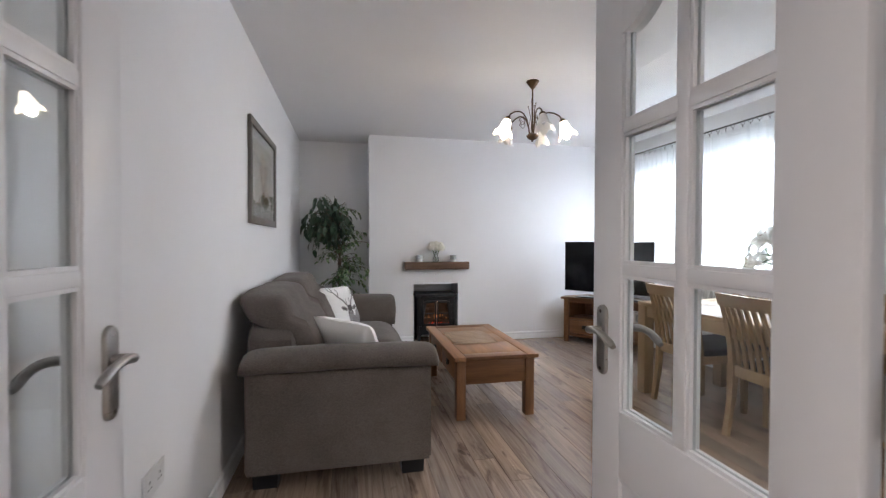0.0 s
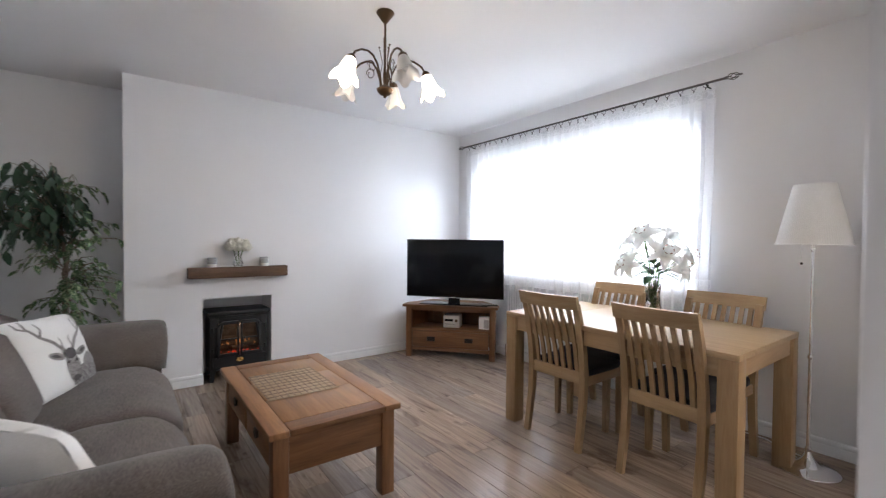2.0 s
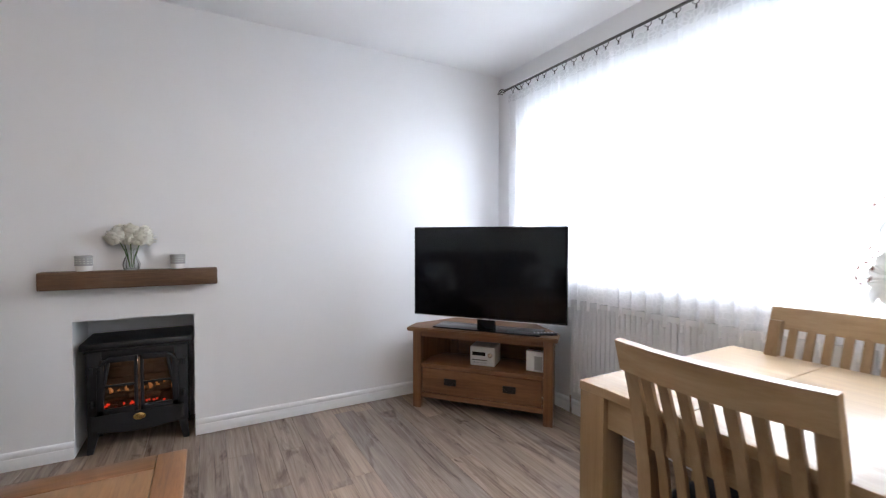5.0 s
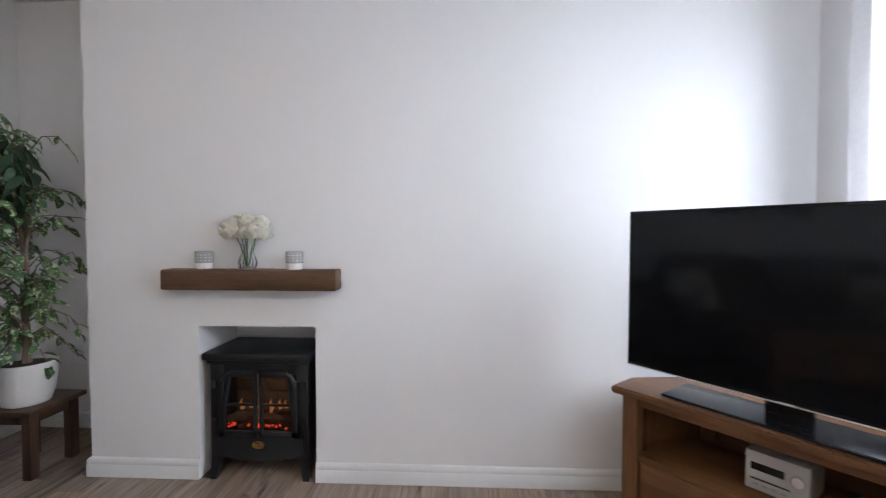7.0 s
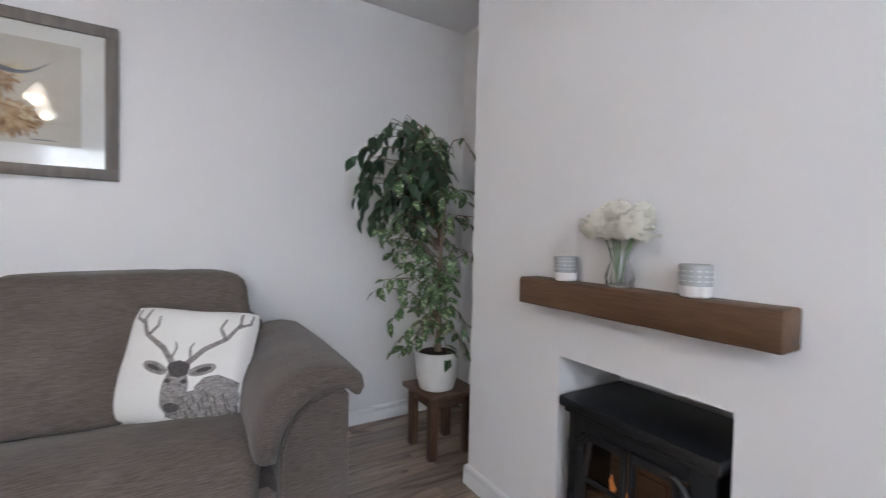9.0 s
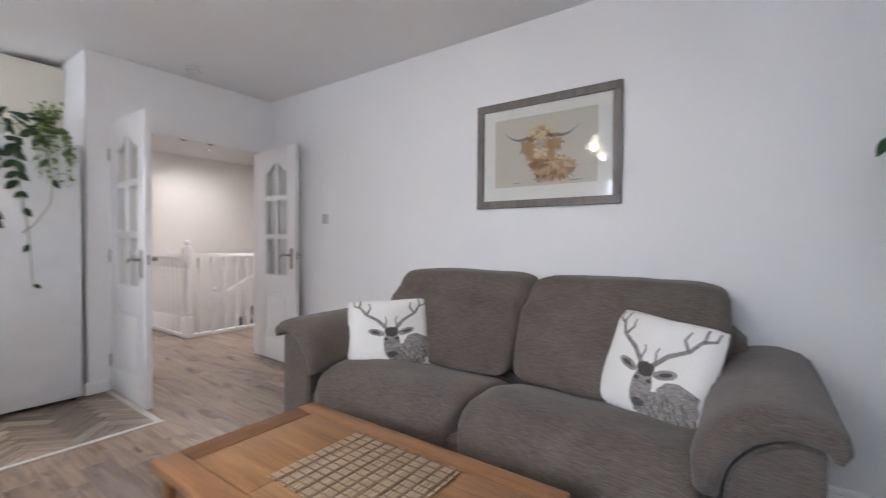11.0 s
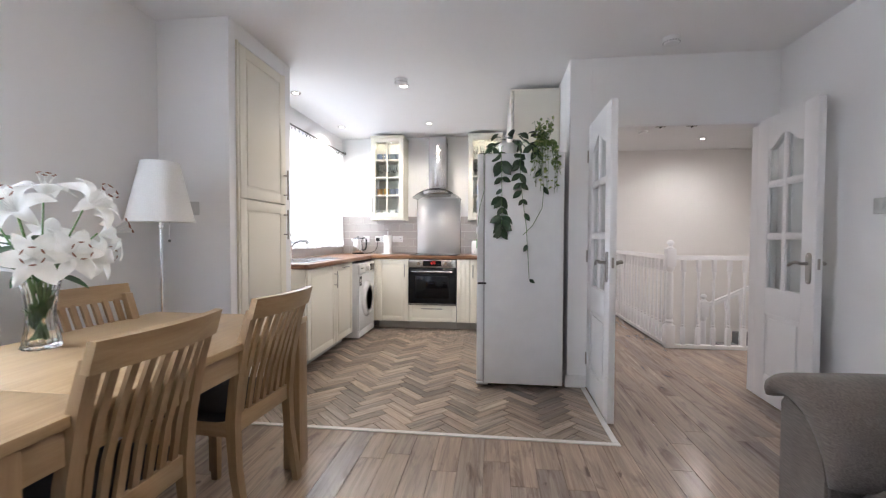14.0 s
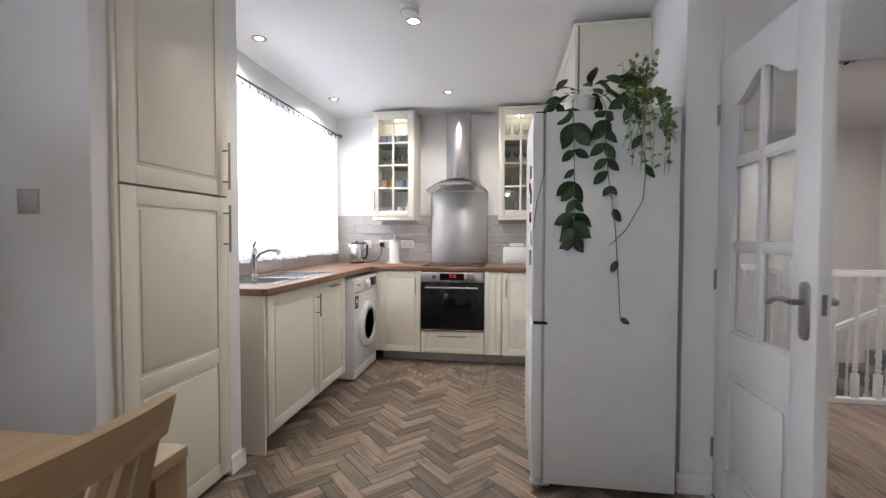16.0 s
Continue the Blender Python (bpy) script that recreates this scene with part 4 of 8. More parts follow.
# ---- coffee table ----
CT = thing("coffee_table", (1.0525, 3.2155, 0), "rustic oak coffee table with drawers", "coffee table")
hw, hl, tz = 0.3075, 0.5585, 0.445
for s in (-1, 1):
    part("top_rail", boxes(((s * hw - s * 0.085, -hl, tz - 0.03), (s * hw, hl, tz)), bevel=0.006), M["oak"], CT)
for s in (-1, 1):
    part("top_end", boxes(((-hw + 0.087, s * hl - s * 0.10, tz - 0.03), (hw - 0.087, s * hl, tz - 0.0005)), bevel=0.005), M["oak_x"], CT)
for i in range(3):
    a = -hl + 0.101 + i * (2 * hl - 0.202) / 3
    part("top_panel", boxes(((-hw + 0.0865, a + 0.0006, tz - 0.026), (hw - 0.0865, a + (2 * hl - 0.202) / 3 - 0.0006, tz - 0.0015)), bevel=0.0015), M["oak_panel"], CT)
for sx in (-1, 1):
    for sy in (-1, 1):
        cx, cy = sx * (hw - 0.055), sy * (hl - 0.06)
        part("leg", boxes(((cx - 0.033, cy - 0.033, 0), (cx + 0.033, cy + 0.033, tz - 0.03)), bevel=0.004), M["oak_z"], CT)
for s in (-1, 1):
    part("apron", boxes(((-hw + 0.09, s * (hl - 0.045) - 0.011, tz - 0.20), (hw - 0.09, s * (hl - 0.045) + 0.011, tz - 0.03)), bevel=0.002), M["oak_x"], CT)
    part("side_rail", boxes(((s * (hw - 0.045) - 0.008, -hl + 0.095, tz - 0.20), (s * (hw - 0.045) + 0.008, hl - 0.095, tz - 0.03)), bevel=0.002), M["oak"], CT)
    for k in (-1, 1):
        dy0, dy1 = (0.012, hl - 0.105) if k > 0 else (-hl + 0.105, -0.012)
        x0 = s * (hw - 0.036)
        dr = part("drawer", boxes(((x0 - 0.006, dy0, tz - 0.19), (x0 + 0.006, dy1, tz - 0.04)), bevel=0.003), M["oak"], CT)
        cyk = (dy0 + dy1) / 2
        hb = boxes(((s * (hw - 0.030), cyk - 0.032, tz - 0.128), (s * (hw - 0.020), cyk + 0.032, tz - 0.095)), bevel=0.004)
        tube(hb, [(s * (hw - 0.022), cyk + 0.026 * math.cos(t), tz - 0.112 - 0.022 * math.sin(t)) for t in [math.pi * i / 8 for i in range(9)]], 0.004, 6)
        part("drawer_pull", hb, M["pewter"], dr)
mat_ = thing("table_mat", (1.018, 3.255, tz + 0.001), "checked slatted bamboo table mat", "table mat")
slat = mesh_of("slat", boxes(((-0.179, -0.0052, 0), (0.179, 0.0052, 0.003)), bevel=0.001), M["bamboo"])
slat_d = mesh_of("slat", boxes(((-0.179, -0.0030, 0), (0.179, 0.0030, 0.0032)), bevel=0.001), M["bamboo_dark"])
for i in range(37):
    y = -0.216 + i * 0.012
    share("slat", slat_d if i % 4 == 3 else slat, mat_, pose(random.uniform(-0.0015, 0.0015), y, 0))
for k in range(12):
    part("thread", boxes(((-0.172 + k * 0.0312 - 0.0022, -0.220, 0.003), (-0.172 + k * 0.0312 + 0.0022, 0.220, 0.0042))), M["bamboo_dark"], mat_)

# ---- dining table and chairs ----
DT = thing("dining_table", (2.82, 2.285, 0), "light oak veneer extending dining table", "dining table")
tw, tl, th = 0.42, 0.70, 0.748
part("tabletop", boxes(((-tw, -tl, th - 0.028), (tw, tl - 0.302, th)), bevel=0.003), M["birch"], DT)
part("table_leaf", boxes(((-tw, tl - 0.30, th - 0.028), (tw, tl, th)), bevel=0.003), M["birch"], DT)
for sx in (-1, 1):
    for sy in (-1, 1):
        cx, cy = sx * (tw - 0.045), sy * (tl - 0.045)
        part("leg", boxes(((cx - 0.043, cy - 0.043, 0), (cx + 0.043, cy + 0.043, th - 0.028)), bevel=0.003), M["birch_z"], DT)
    part("side_apron", boxes(((sx * (tw - 0.028) - 0.011, -tl + 0.09, th - 0.118), (sx * (tw - 0.028) + 0.011, tl - 0.09, th - 0.028)), bevel=0.002), M["birch"], DT)
    part("end_apron", boxes(((-tw + 0.09, sx * (tl - 0.028) - 0.011, th - 0.118), (tw - 0.09, sx * (tl - 0.028) + 0.011, th - 0.028)), bevel=0.002), M["birch_x"], DT)
part("clip", boxes(((-0.19, tl - 0.018, th - 0.046), (-0.14, tl - 0.010, th - 0.028)), bevel=0.001), M["steel"], DT)


def dining_chair(m, label):
    """Local +x is the way the sitter faces."""
    ch = thing("dining_chair", m, label, "chair", "chairs round the dining table")
    d, w = 0.40, 0.215
    seat = B()
    soft(seat, (-0.165, -w + 0.012, 0.425), (0.235, w - 0.012, 0.475), 8, 8, 0.03)
    part("seat", seat, M["navy"], ch, "navy fabric seat pad")
    for s in (-1, 1):
        part("front_leg", tapered(B(), (0.215, s * (w - 0.025), 0), (0.21, s * (w - 0.022), 0.43), 0.030, 0.040, 0.030, 0.040), M["birch_z"], ch)
        # rear leg and back post in one curve
        post = B()
        pts = [(-0.225, s * (w - 0.02), 0.0), (-0.185, s * (w - 0.02), 0.25), (-0.175, s * (w - 0.02), 0.43), (-0.19, s * (w - 0.02), 0.58), (-0.228, s * (w - 0.02), 0.76), (-0.262, s * (w - 0.02), 0.872)]
        ww = [0.026, 0.034, 0.042, 0.038, 0.032, 0.028]
        prev = None
        for (x, y, z), wd in zip(pts, ww):
            ring = [post.verts.new((x + a * wd / 2, y + b * 0.019, z)) for a, b in ((-1, -1), (1, -1), (1, 1), (-1, 1))]
            if prev:
                for i in range(4):
                    post.faces.new((prev[i], prev[(i + 1) % 4], ring[(i + 1) % 4], ring[i]))
            else:
                post.faces.new(ring[::-1])
            prev = ring
        post.faces.new(prev)
        part("back_post", post, M["birch_z"], ch)
        part("side_rail", boxes(((-0.165, s * (w - 0.022) - 0.011, 0.375), (0.195, s * (w - 0.022) + 0.011, 0.43)), bevel=0.002), M["birch_x"], ch)
    part("front_rail", boxes(((0.20, -w + 0.04, 0.375), (0.222, w - 0.04, 0.43)), bevel=0.002), M["birch"], ch)
    part("rear_rail", boxes(((-0.186, -w + 0.035, 0.385), (-0.160, w - 0.035, 0.455)), bevel=0.003), M["birch"], ch)
    crest = B()
    n = 10
    rows = []
    for i in range(n + 1):
        u = i / n * 2 - 1
        bow = -0.030 * (1 - u * u)
        y = u * (w + 0.003)
        rows.append([crest.verts.new(q) for q in ((-0.252 + bow, y, 0.842), (-0.274 + bow, y, 0.918), (-0.298 + bow, y, 0.916), (-0.276 + bow, y, 0.838))])
    crest.faces.new(rows[0][::-1]), crest.faces.new(rows[-1])
    for a, b in zip(rows, rows[1:]):
        for k in range(4):
            crest.faces.new((a[k], a[(k + 1) % 4], b[(k + 1) % 4], b[k]))
    part("crest_rail", crest, M["birch"], ch)
    for k in range(7):
        u = (k + 1) / 8 * 2 - 1
        y = u * (w - 0.018)
        bow = -0.030 * (1 - u * u)
        sl, prev = B(), None
        for f in (0, 0.35, 0.7, 1):
            z = 0.445 + f * 0.405
            x = -0.173 - 0.088 * f ** 1.6 + bow * f
            ring = [sl.verts.new((x + a * 0.0065, y + b * 0.0125, z)) for a, b in ((-1, -1), (1, -1), (1, 1), (-1, 1))]
            if prev:
                for i in range(4):
                    sl.faces.new((prev[i], prev[(i + 1) % 4], ring[(i + 1) % 4], ring[i]))
            else:
                sl.faces.new(ring[::-1])
            prev = ring
        sl.faces.new(prev)
        part("back_slat", sl, M["birch_z"], ch)
    return ch


chair = dining_chair(pose(2.625, 2.585, 0), "light oak slat-back dining chair with navy seat, facing the window")
other = copy_thing(chair, pose(2.620, 1.92, 0, 0, 0, -3))
far1 = copy_thing(chair, pose(2.995, 2.645, 0, 0, 0, 180))
far2 = copy_thing(chair, pose(2.985, 1.97, 0, 0, 0, 178))
for c_ in (far1, far2):
    tagged(c_, "light oak slat-back dining chair with navy seat, back to the window")

# ---- television corner ----
ax, ay = 2.662, 4.728
bx_, by_ = 3.274, 4.010
ang = math.degrees(math.atan2(by_ - ay, bx_ - ax))
slen = math.hypot(bx_ - ax, by_ - ay)
TVS = thing("tv_stand", ((ax + bx_) / 2, (ay + by_) / 2, 0, 0, 0, ang), "rustic oak corner television stand with one drawer", "tv stand")
hs, dep, sh = slen / 2, 0.42, 0.560
topm = B()
vs0 = [(-hs - 0.03, -0.035), (hs + 0.03, -0.035), (hs + 0.03, 0.12), (hs - 0.18, dep), (-hs + 0.18, dep), (-hs - 0.03, 0.12)]
lowv, topv = [topm.verts.new((x, y, sh - 0.028)) for x, y in vs0], [topm.verts.new((x, y, sh)) for x, y in vs0]
topm.faces.new(lowv[::-1]), topm.faces.new(topv)
for i in range(6):
    topm.faces.new((lowv[i], lowv[(i + 1) % 6], topv[(i + 1) % 6], topv[i]))
bmesh.ops.bevel(topm, geom=topm.edges[:], offset=0.006, segments=2, affect="EDGES")
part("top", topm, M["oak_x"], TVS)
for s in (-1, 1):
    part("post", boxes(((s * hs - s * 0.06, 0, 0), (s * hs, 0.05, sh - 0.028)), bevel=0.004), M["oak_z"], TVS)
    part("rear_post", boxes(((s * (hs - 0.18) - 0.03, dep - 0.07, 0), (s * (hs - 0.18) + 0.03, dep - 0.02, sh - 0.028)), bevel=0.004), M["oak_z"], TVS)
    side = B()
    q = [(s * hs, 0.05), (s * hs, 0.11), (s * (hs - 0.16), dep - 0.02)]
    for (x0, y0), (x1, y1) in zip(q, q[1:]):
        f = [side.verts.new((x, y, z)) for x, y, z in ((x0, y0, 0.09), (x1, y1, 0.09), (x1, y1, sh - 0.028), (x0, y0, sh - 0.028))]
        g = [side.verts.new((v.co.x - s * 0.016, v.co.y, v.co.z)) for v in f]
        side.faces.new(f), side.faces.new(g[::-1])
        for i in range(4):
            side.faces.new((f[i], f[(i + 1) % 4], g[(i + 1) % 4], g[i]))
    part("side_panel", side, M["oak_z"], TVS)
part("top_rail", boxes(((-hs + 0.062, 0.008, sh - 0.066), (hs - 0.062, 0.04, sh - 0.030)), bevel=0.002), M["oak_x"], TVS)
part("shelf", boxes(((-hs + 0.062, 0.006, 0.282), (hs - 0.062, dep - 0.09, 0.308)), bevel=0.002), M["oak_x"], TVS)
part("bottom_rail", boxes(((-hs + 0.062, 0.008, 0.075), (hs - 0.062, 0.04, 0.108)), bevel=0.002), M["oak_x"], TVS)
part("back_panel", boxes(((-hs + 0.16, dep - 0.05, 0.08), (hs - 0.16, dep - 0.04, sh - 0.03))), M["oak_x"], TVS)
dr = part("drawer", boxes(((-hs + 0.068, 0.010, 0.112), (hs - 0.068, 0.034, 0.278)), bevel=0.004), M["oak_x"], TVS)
for s in (-1, 1):
    hb = boxes(((s * 0.2 - 0.042, -0.004, 0.178), (s * 0.2 + 0.042, 0.010, 0.222)), bevel=0.004)
    tube(hb, [(s * 0.2 + 0.034 * math.cos(t), -0.010, 0.210 - 0.026 * math.sin(t)) for t in [math.pi * i / 8 for i in range(9)]], 0.005, 6)
    part("drawer_pull", hb, M["pewter"], dr, "dark metal drawer pull")

p0, p1 = Vector((2.697, 4.770)), Vector((3.333, 3.954))
tvm = (p0 + p1) / 2
TV = thing("television", (tvm.x, tvm.y, 0.562, 0, 0, math.degrees(math.atan2(p1.y - p0.y, p1.x - p0.x))), "large flat black television switched off, on an oak stand", "television")
tw_ = (p1 - p0).length / 2
part("bezel", boxes(((-tw_, -0.004, 0.073), (tw_, 0.030, 0.680)), bevel=0.004), M["black_gloss"], TV)
part("screen", boxes(((-tw_ + 0.009, -0.0065, 0.087), (tw_ - 0.009, -0.0045, 0.671))), M["screen"], TV)
part("bottom_trim", boxes(((-tw_ + 0.002, -0.0075, 0.073), (tw_ - 0.002, -0.0045, 0.077)), bevel=0.001), M["silver_plastic"], TV)
part("rear_housing", boxes(((-tw_ * 0.7, 0.03, 0.11), (tw_ * 0.7, 0.065, 0.60)), bevel=0.015), M["black"], TV)
part("neck", boxes(((-0.06, 0.005, 0.008), (0.06, 0.035, 0.086)), bevel=0.004), M["black_gloss"], TV)
part("foot_plate", boxes(((-0.36, -0.045, 0.0), (0.36, 0.15, 0.009)), bevel=0.004), M["black_gloss"], TV, "wide glossy stand plate")
part("maker_mark", boxes(((-0.022, -0.009, 0.075), (0.022, -0.0077, 0.080))), M["silver_plastic"], TV)
rem = thing("remote_control", TVS.matrix_basis @ pose(0.41, 0.045, 0.561, 0, 0, 20), "black remote control lying by the television", "remote control")
part("shell", boxes(((-0.08, -0.02, 0), (0.08, 0.02, 0.016)), bevel=0.005), M["black"], rem)
btn = mesh_of("button", boxes(((-0.004, -0.004, 0), (0.004, 0.004, 0.0025)), bevel=0.001), M["grey_plastic"])
for i in range(6):
    for j in (-1, 0, 1):
        share("button", btn, rem, pose(-0.06 + i * 0.022, j * 0.011, 0.0155))


def on_stand(x, y, z, turn=0):
    return TVS.matrix_basis @ pose(x, y, z, 0, 0, turn)


hf = thing("mini_stereo", on_stand(0.0, 0.10, 0.309), "small silver compact stereo on the stand's shelf", "stereo")
part("case", boxes(((-0.085, -0.01, 0), (0.085, 0.16, 0.128)), bevel=0.004), M["silver_plastic"], hf)
part("display", boxes(((-0.07, -0.0125, 0.068), (0.02, -0.0095, 0.092))), M["black_gloss"], hf)
part("volume_knob", cyl(B(), (0.055, -0.024, 0.078), (0.055, -0.009, 0.078), 0.016, 0.018, 20), M["chrome"], hf)
part("disc_slot", boxes(((-0.07, -0.0122, 0.036), (0.035, -0.0095, 0.041))), M["black"], hf)
for i in range(4):
    part("key", boxes(((-0.065 + i * 0.025, -0.013, 0.016), (-0.047 + i * 0.025, -0.0095, 0.024)), bevel=0.001), M["grey_plastic"], hf)
bk = thing("white_box", on_stand(0.345, 0.09, 0.309, -8), "small white carton with a grey label on the shelf", "box")
part("carton", boxes(((-0.055, 0, 0), (0.055, 0.05, 0.13)), bevel=0.002), M["white_plastic"], bk)
part("label", boxes(((0.0, -0.0015, 0.012), (0.05, 0.0, 0.10))), M["grey_plastic"], bk)
cable = tube(B(), [(-0.005 + 0.05 * u + 0.03 * math.sin(7 * u), 0.22 + 0.03 * math.cos(9 * u), 0.315 + 0.10 * u * (1 - u)) for u in [i / 20 * 6 - 1 for i in range(21)] if 0 <= u <= 1] or [(0, 0.22, 0.312), (0.2, 0.24, 0.312)], 0.003, 6)
solo("power_cable", cable, M["black"], TVS.matrix_basis.copy(), "thin black cable behind the stereo", "cable")

# ---- fireplace ----
man = solo("mantel_shelf", B(), M["beam"], (0, 0, 0), "dark oak beam mantel shelf on the chimney breast", "shelf")
bmm = boxes(((0.688, NB - 0.090, 0.900), (1.480, NB - 0.001, 0.992)), bevel=0.007)
bmesh.ops.subdivide_edges(bmm, edges=[e for e in bmm.edges if e.calc_length() > 0.3], cuts=14)
for v in bmm.verts:
    v.co += Vector((0, 0.003 * noise.noise(v.co * 9), 0.0025 * noise.noise(v.co * 7 + Vector((4, 0, 0)))))
    v.co.y = min(v.co.y, NB - 0.001)
man.data = mesh_of("mantel_shelf", bmm, M["beam"])
point_light("stove_glow", (1.088, 5.060, 0.47), 0.22, (1.0, 0.62, 0.36), 0.02)
ST = thing("electric_stove", (1.088, 4.975, 0), "black electric stove glowing with imitation embers in the fire recess", "stove")
sw = 0.232
part("firebox", boxes(((-sw, 0.02, 0.10), (sw, 0.28, 0.12)), ((-sw, 0.27, 0.12), (sw, 0.28, 0.555)), ((-sw, 0.02, 0.12), (-sw + 0.015, 0.27, 0.555)), ((sw - 0.015, 0.02, 0.12), (sw, 0.27, 0.555))), M["black"], ST)
part("front_frame", boxes(((-sw, -0.005, 0.10), (-sw + 0.065, 0.02, 0.565)), ((sw - 0.065, -0.005, 0.10), (sw, 0.02, 0.565)), ((-sw + 0.065, -0.005, 0.10), (sw - 0.065, 0.02, 0.20)), ((-sw + 0.065, -0.005, 0.50), (sw - 0.065, 0.02, 0.565)), bevel=0.003), M["black"], ST)
tp = boxes(((-sw - 0.025, -0.035, 0.565), (sw + 0.025, 0.29, 0.602)), bevel=0.010)
bx(tp, (-sw - 0.010, -0.018, 0.548), (sw + 0.010, 0.285, 0.566), 0.004)
part("top_plate", tp, M["black"], ST)
for s in (-1, 1):
    dl, prevr = B(), None
    cols = 12
    x0, x1 = (s * 0.006, s * (sw - 0.045))
    # arched leaf frame round a window
    for a, b in (((x0, 0.205), (x0 + s * 0.016, 0.515)), ((x1 - s * 0.03, 0.205), (x1, 0.47)), ((x0, 0.205), (x1, 0.235)), ((x0, 0.487), (x1 - s * 0.05, 0.515))):
        bx(dl, (min(a[0], b[0]), -0.022, a[1]), (max(a[0], b[0]), -0.004, b[1]), 0.003)
    pts = [(x1 - s * 0.06 + s * 0.045 * math.sin(t), -0.013, 0.44 + 0.062 * math.cos(t)) for t in [math.pi / 2 * i / 6 for i in range(7)]]
    tube(dl, pts, 0.011, 8)
    tube(dl, [(x1 - s * 0.018, -0.012, 0.225), (x1 - s * 0.024, -0.012, 0.33), (x1 - s * 0.052, -0.012, 0.50)], 0.010, 8)
    leaf_ = part("stove_door", dl, M["black"], ST)
    part("glazing_bar", boxes(((min(x0, x1 - s * 0.02), -0.020, 0.352), (max(x0, x1 - s * 0.02), -0.008, 0.364)), bevel=0.002), M["black"], leaf_)
    g = part("door_glass", boxes(((min(x0, x1 - s * 0.01), -0.007, 0.23), (max(x0, x1 - s * 0.01), -0.005, 0.50))), M["smoked"], leaf_)
    g.visible_shadow = False
    for zz in (0.27, 0.45):
        part("hinge", cyl(B(), (s * (sw - 0.02), -0.014, zz - 0.018), (s * (sw - 0.02), -0.014, zz + 0.018), 0.010, None, 10), M["black"], ST)
    leg = B()
    tapered(leg, (s * (sw - 0.01), 0.0, 0), (s * (sw - 0.03), 0.02, 0.13), 0.028, 0.050, 0.028, 0.045)
    part("leg", leg, M["black"], ST)
    leg = B()
    tapered(leg, (s * (sw - 0.01), 0.25, 0), (s * (sw - 0.03), 0.24, 0.13), 0.028, 0.050, 0.028, 0.045)
    part("leg", leg, M["black"], ST)
sk, lip = B(), []
for i in range(21):
    u = i / 10 - 1
    z = 0.128 - 0.035 * (1 - u * u)
    lip.append([sk.verts.new((u * (sw - 0.02), y, h)) for y, h in ((-0.02, z), (0.004, z), (0.004, 0.205), (-0.02, 0.205))])
sk.faces.new(lip[0][::-1]), sk.faces.new(lip[-1])
for a, b in zip(lip, lip[1:]):
    for k in range(4):
        sk.faces.new((a[k], a[(k + 1) % 4], b[(k + 1) % 4], b[k]))
part("ash_lip", sk, M["black"], ST)
bd = lathe(B(), [(0.0, 0), (0.030, 0), (0.030, 0.003), (0.024, 0.005), (0, 0.005)], 20)
part("badge", bd, M["brass"], ST, "small oval brass badge", pose(0, -0.020, 0.172, 90) @ Matrix.Diagonal((1, 0.62, 1, 1)))
part("fire_back", boxes(((-sw + 0.016, 0.20, 0.122), (sw - 0.016, 0.215, 0.555))), M["brick_dark"], ST)
for r in range(4):
    for c in range(4):
        xx = -0.21 + c * 0.108 + (0.05 if r % 2 else 0)
        part("firebrick", boxes(((xx, 0.190, 0.29 + r * 0.062), (min(xx + 0.10, sw - 0.018), 0.199, 0.29 + r * 0.062 + 0.054)), bevel=0.003), M["brick_dark"], ST)
for i in range(6):
    lg = B()
    y = 0.06 + 0.03 * (i % 3)
    x = -0.15 + i * 0.055
    tube(lg, [(x - 0.07, y, 0.245 + 0.02 * (i % 2)), (x, y + 0.01, 0.262 + 0.012 * (i % 3)), (x + 0.07, y + 0.03, 0.25 + 0.02 * ((i + 1) % 2))], [0.018, 0.022, 0.016], 8)
    part("log", lg, M["log"], ST)
for i in range(34):
    em = B()
    bmesh.ops.create_icosphere(em, subdivisions=1, radius=0.0065)
    for v in em.verts:
        v.co *= random.uniform(0.7, 1.3)
    part("ember", em, M["ember"] if i % 3 else M["log"], ST, "", pose(random.uniform(-0.185, 0.185), random.uniform(0.025, 0.06), random.uniform(0.228, 0.240)))
for i in range(9):
    fl = B()
    x = -0.15 + i * 0.037
    hgt = random.uniform(0.03, 0.075)
    tube(fl, [(0, 0, 0), (0.006, 0, hgt * 0.35), (-0.004, 0, hgt * 0.7), (0.003, 0, hgt)], [0.006, 0.011, 0.006, 0.001], 6)
    part("flame", fl, M["flame"], ST, "", pose(x, 0.12 + 0.02 * (i % 2), 0.265))


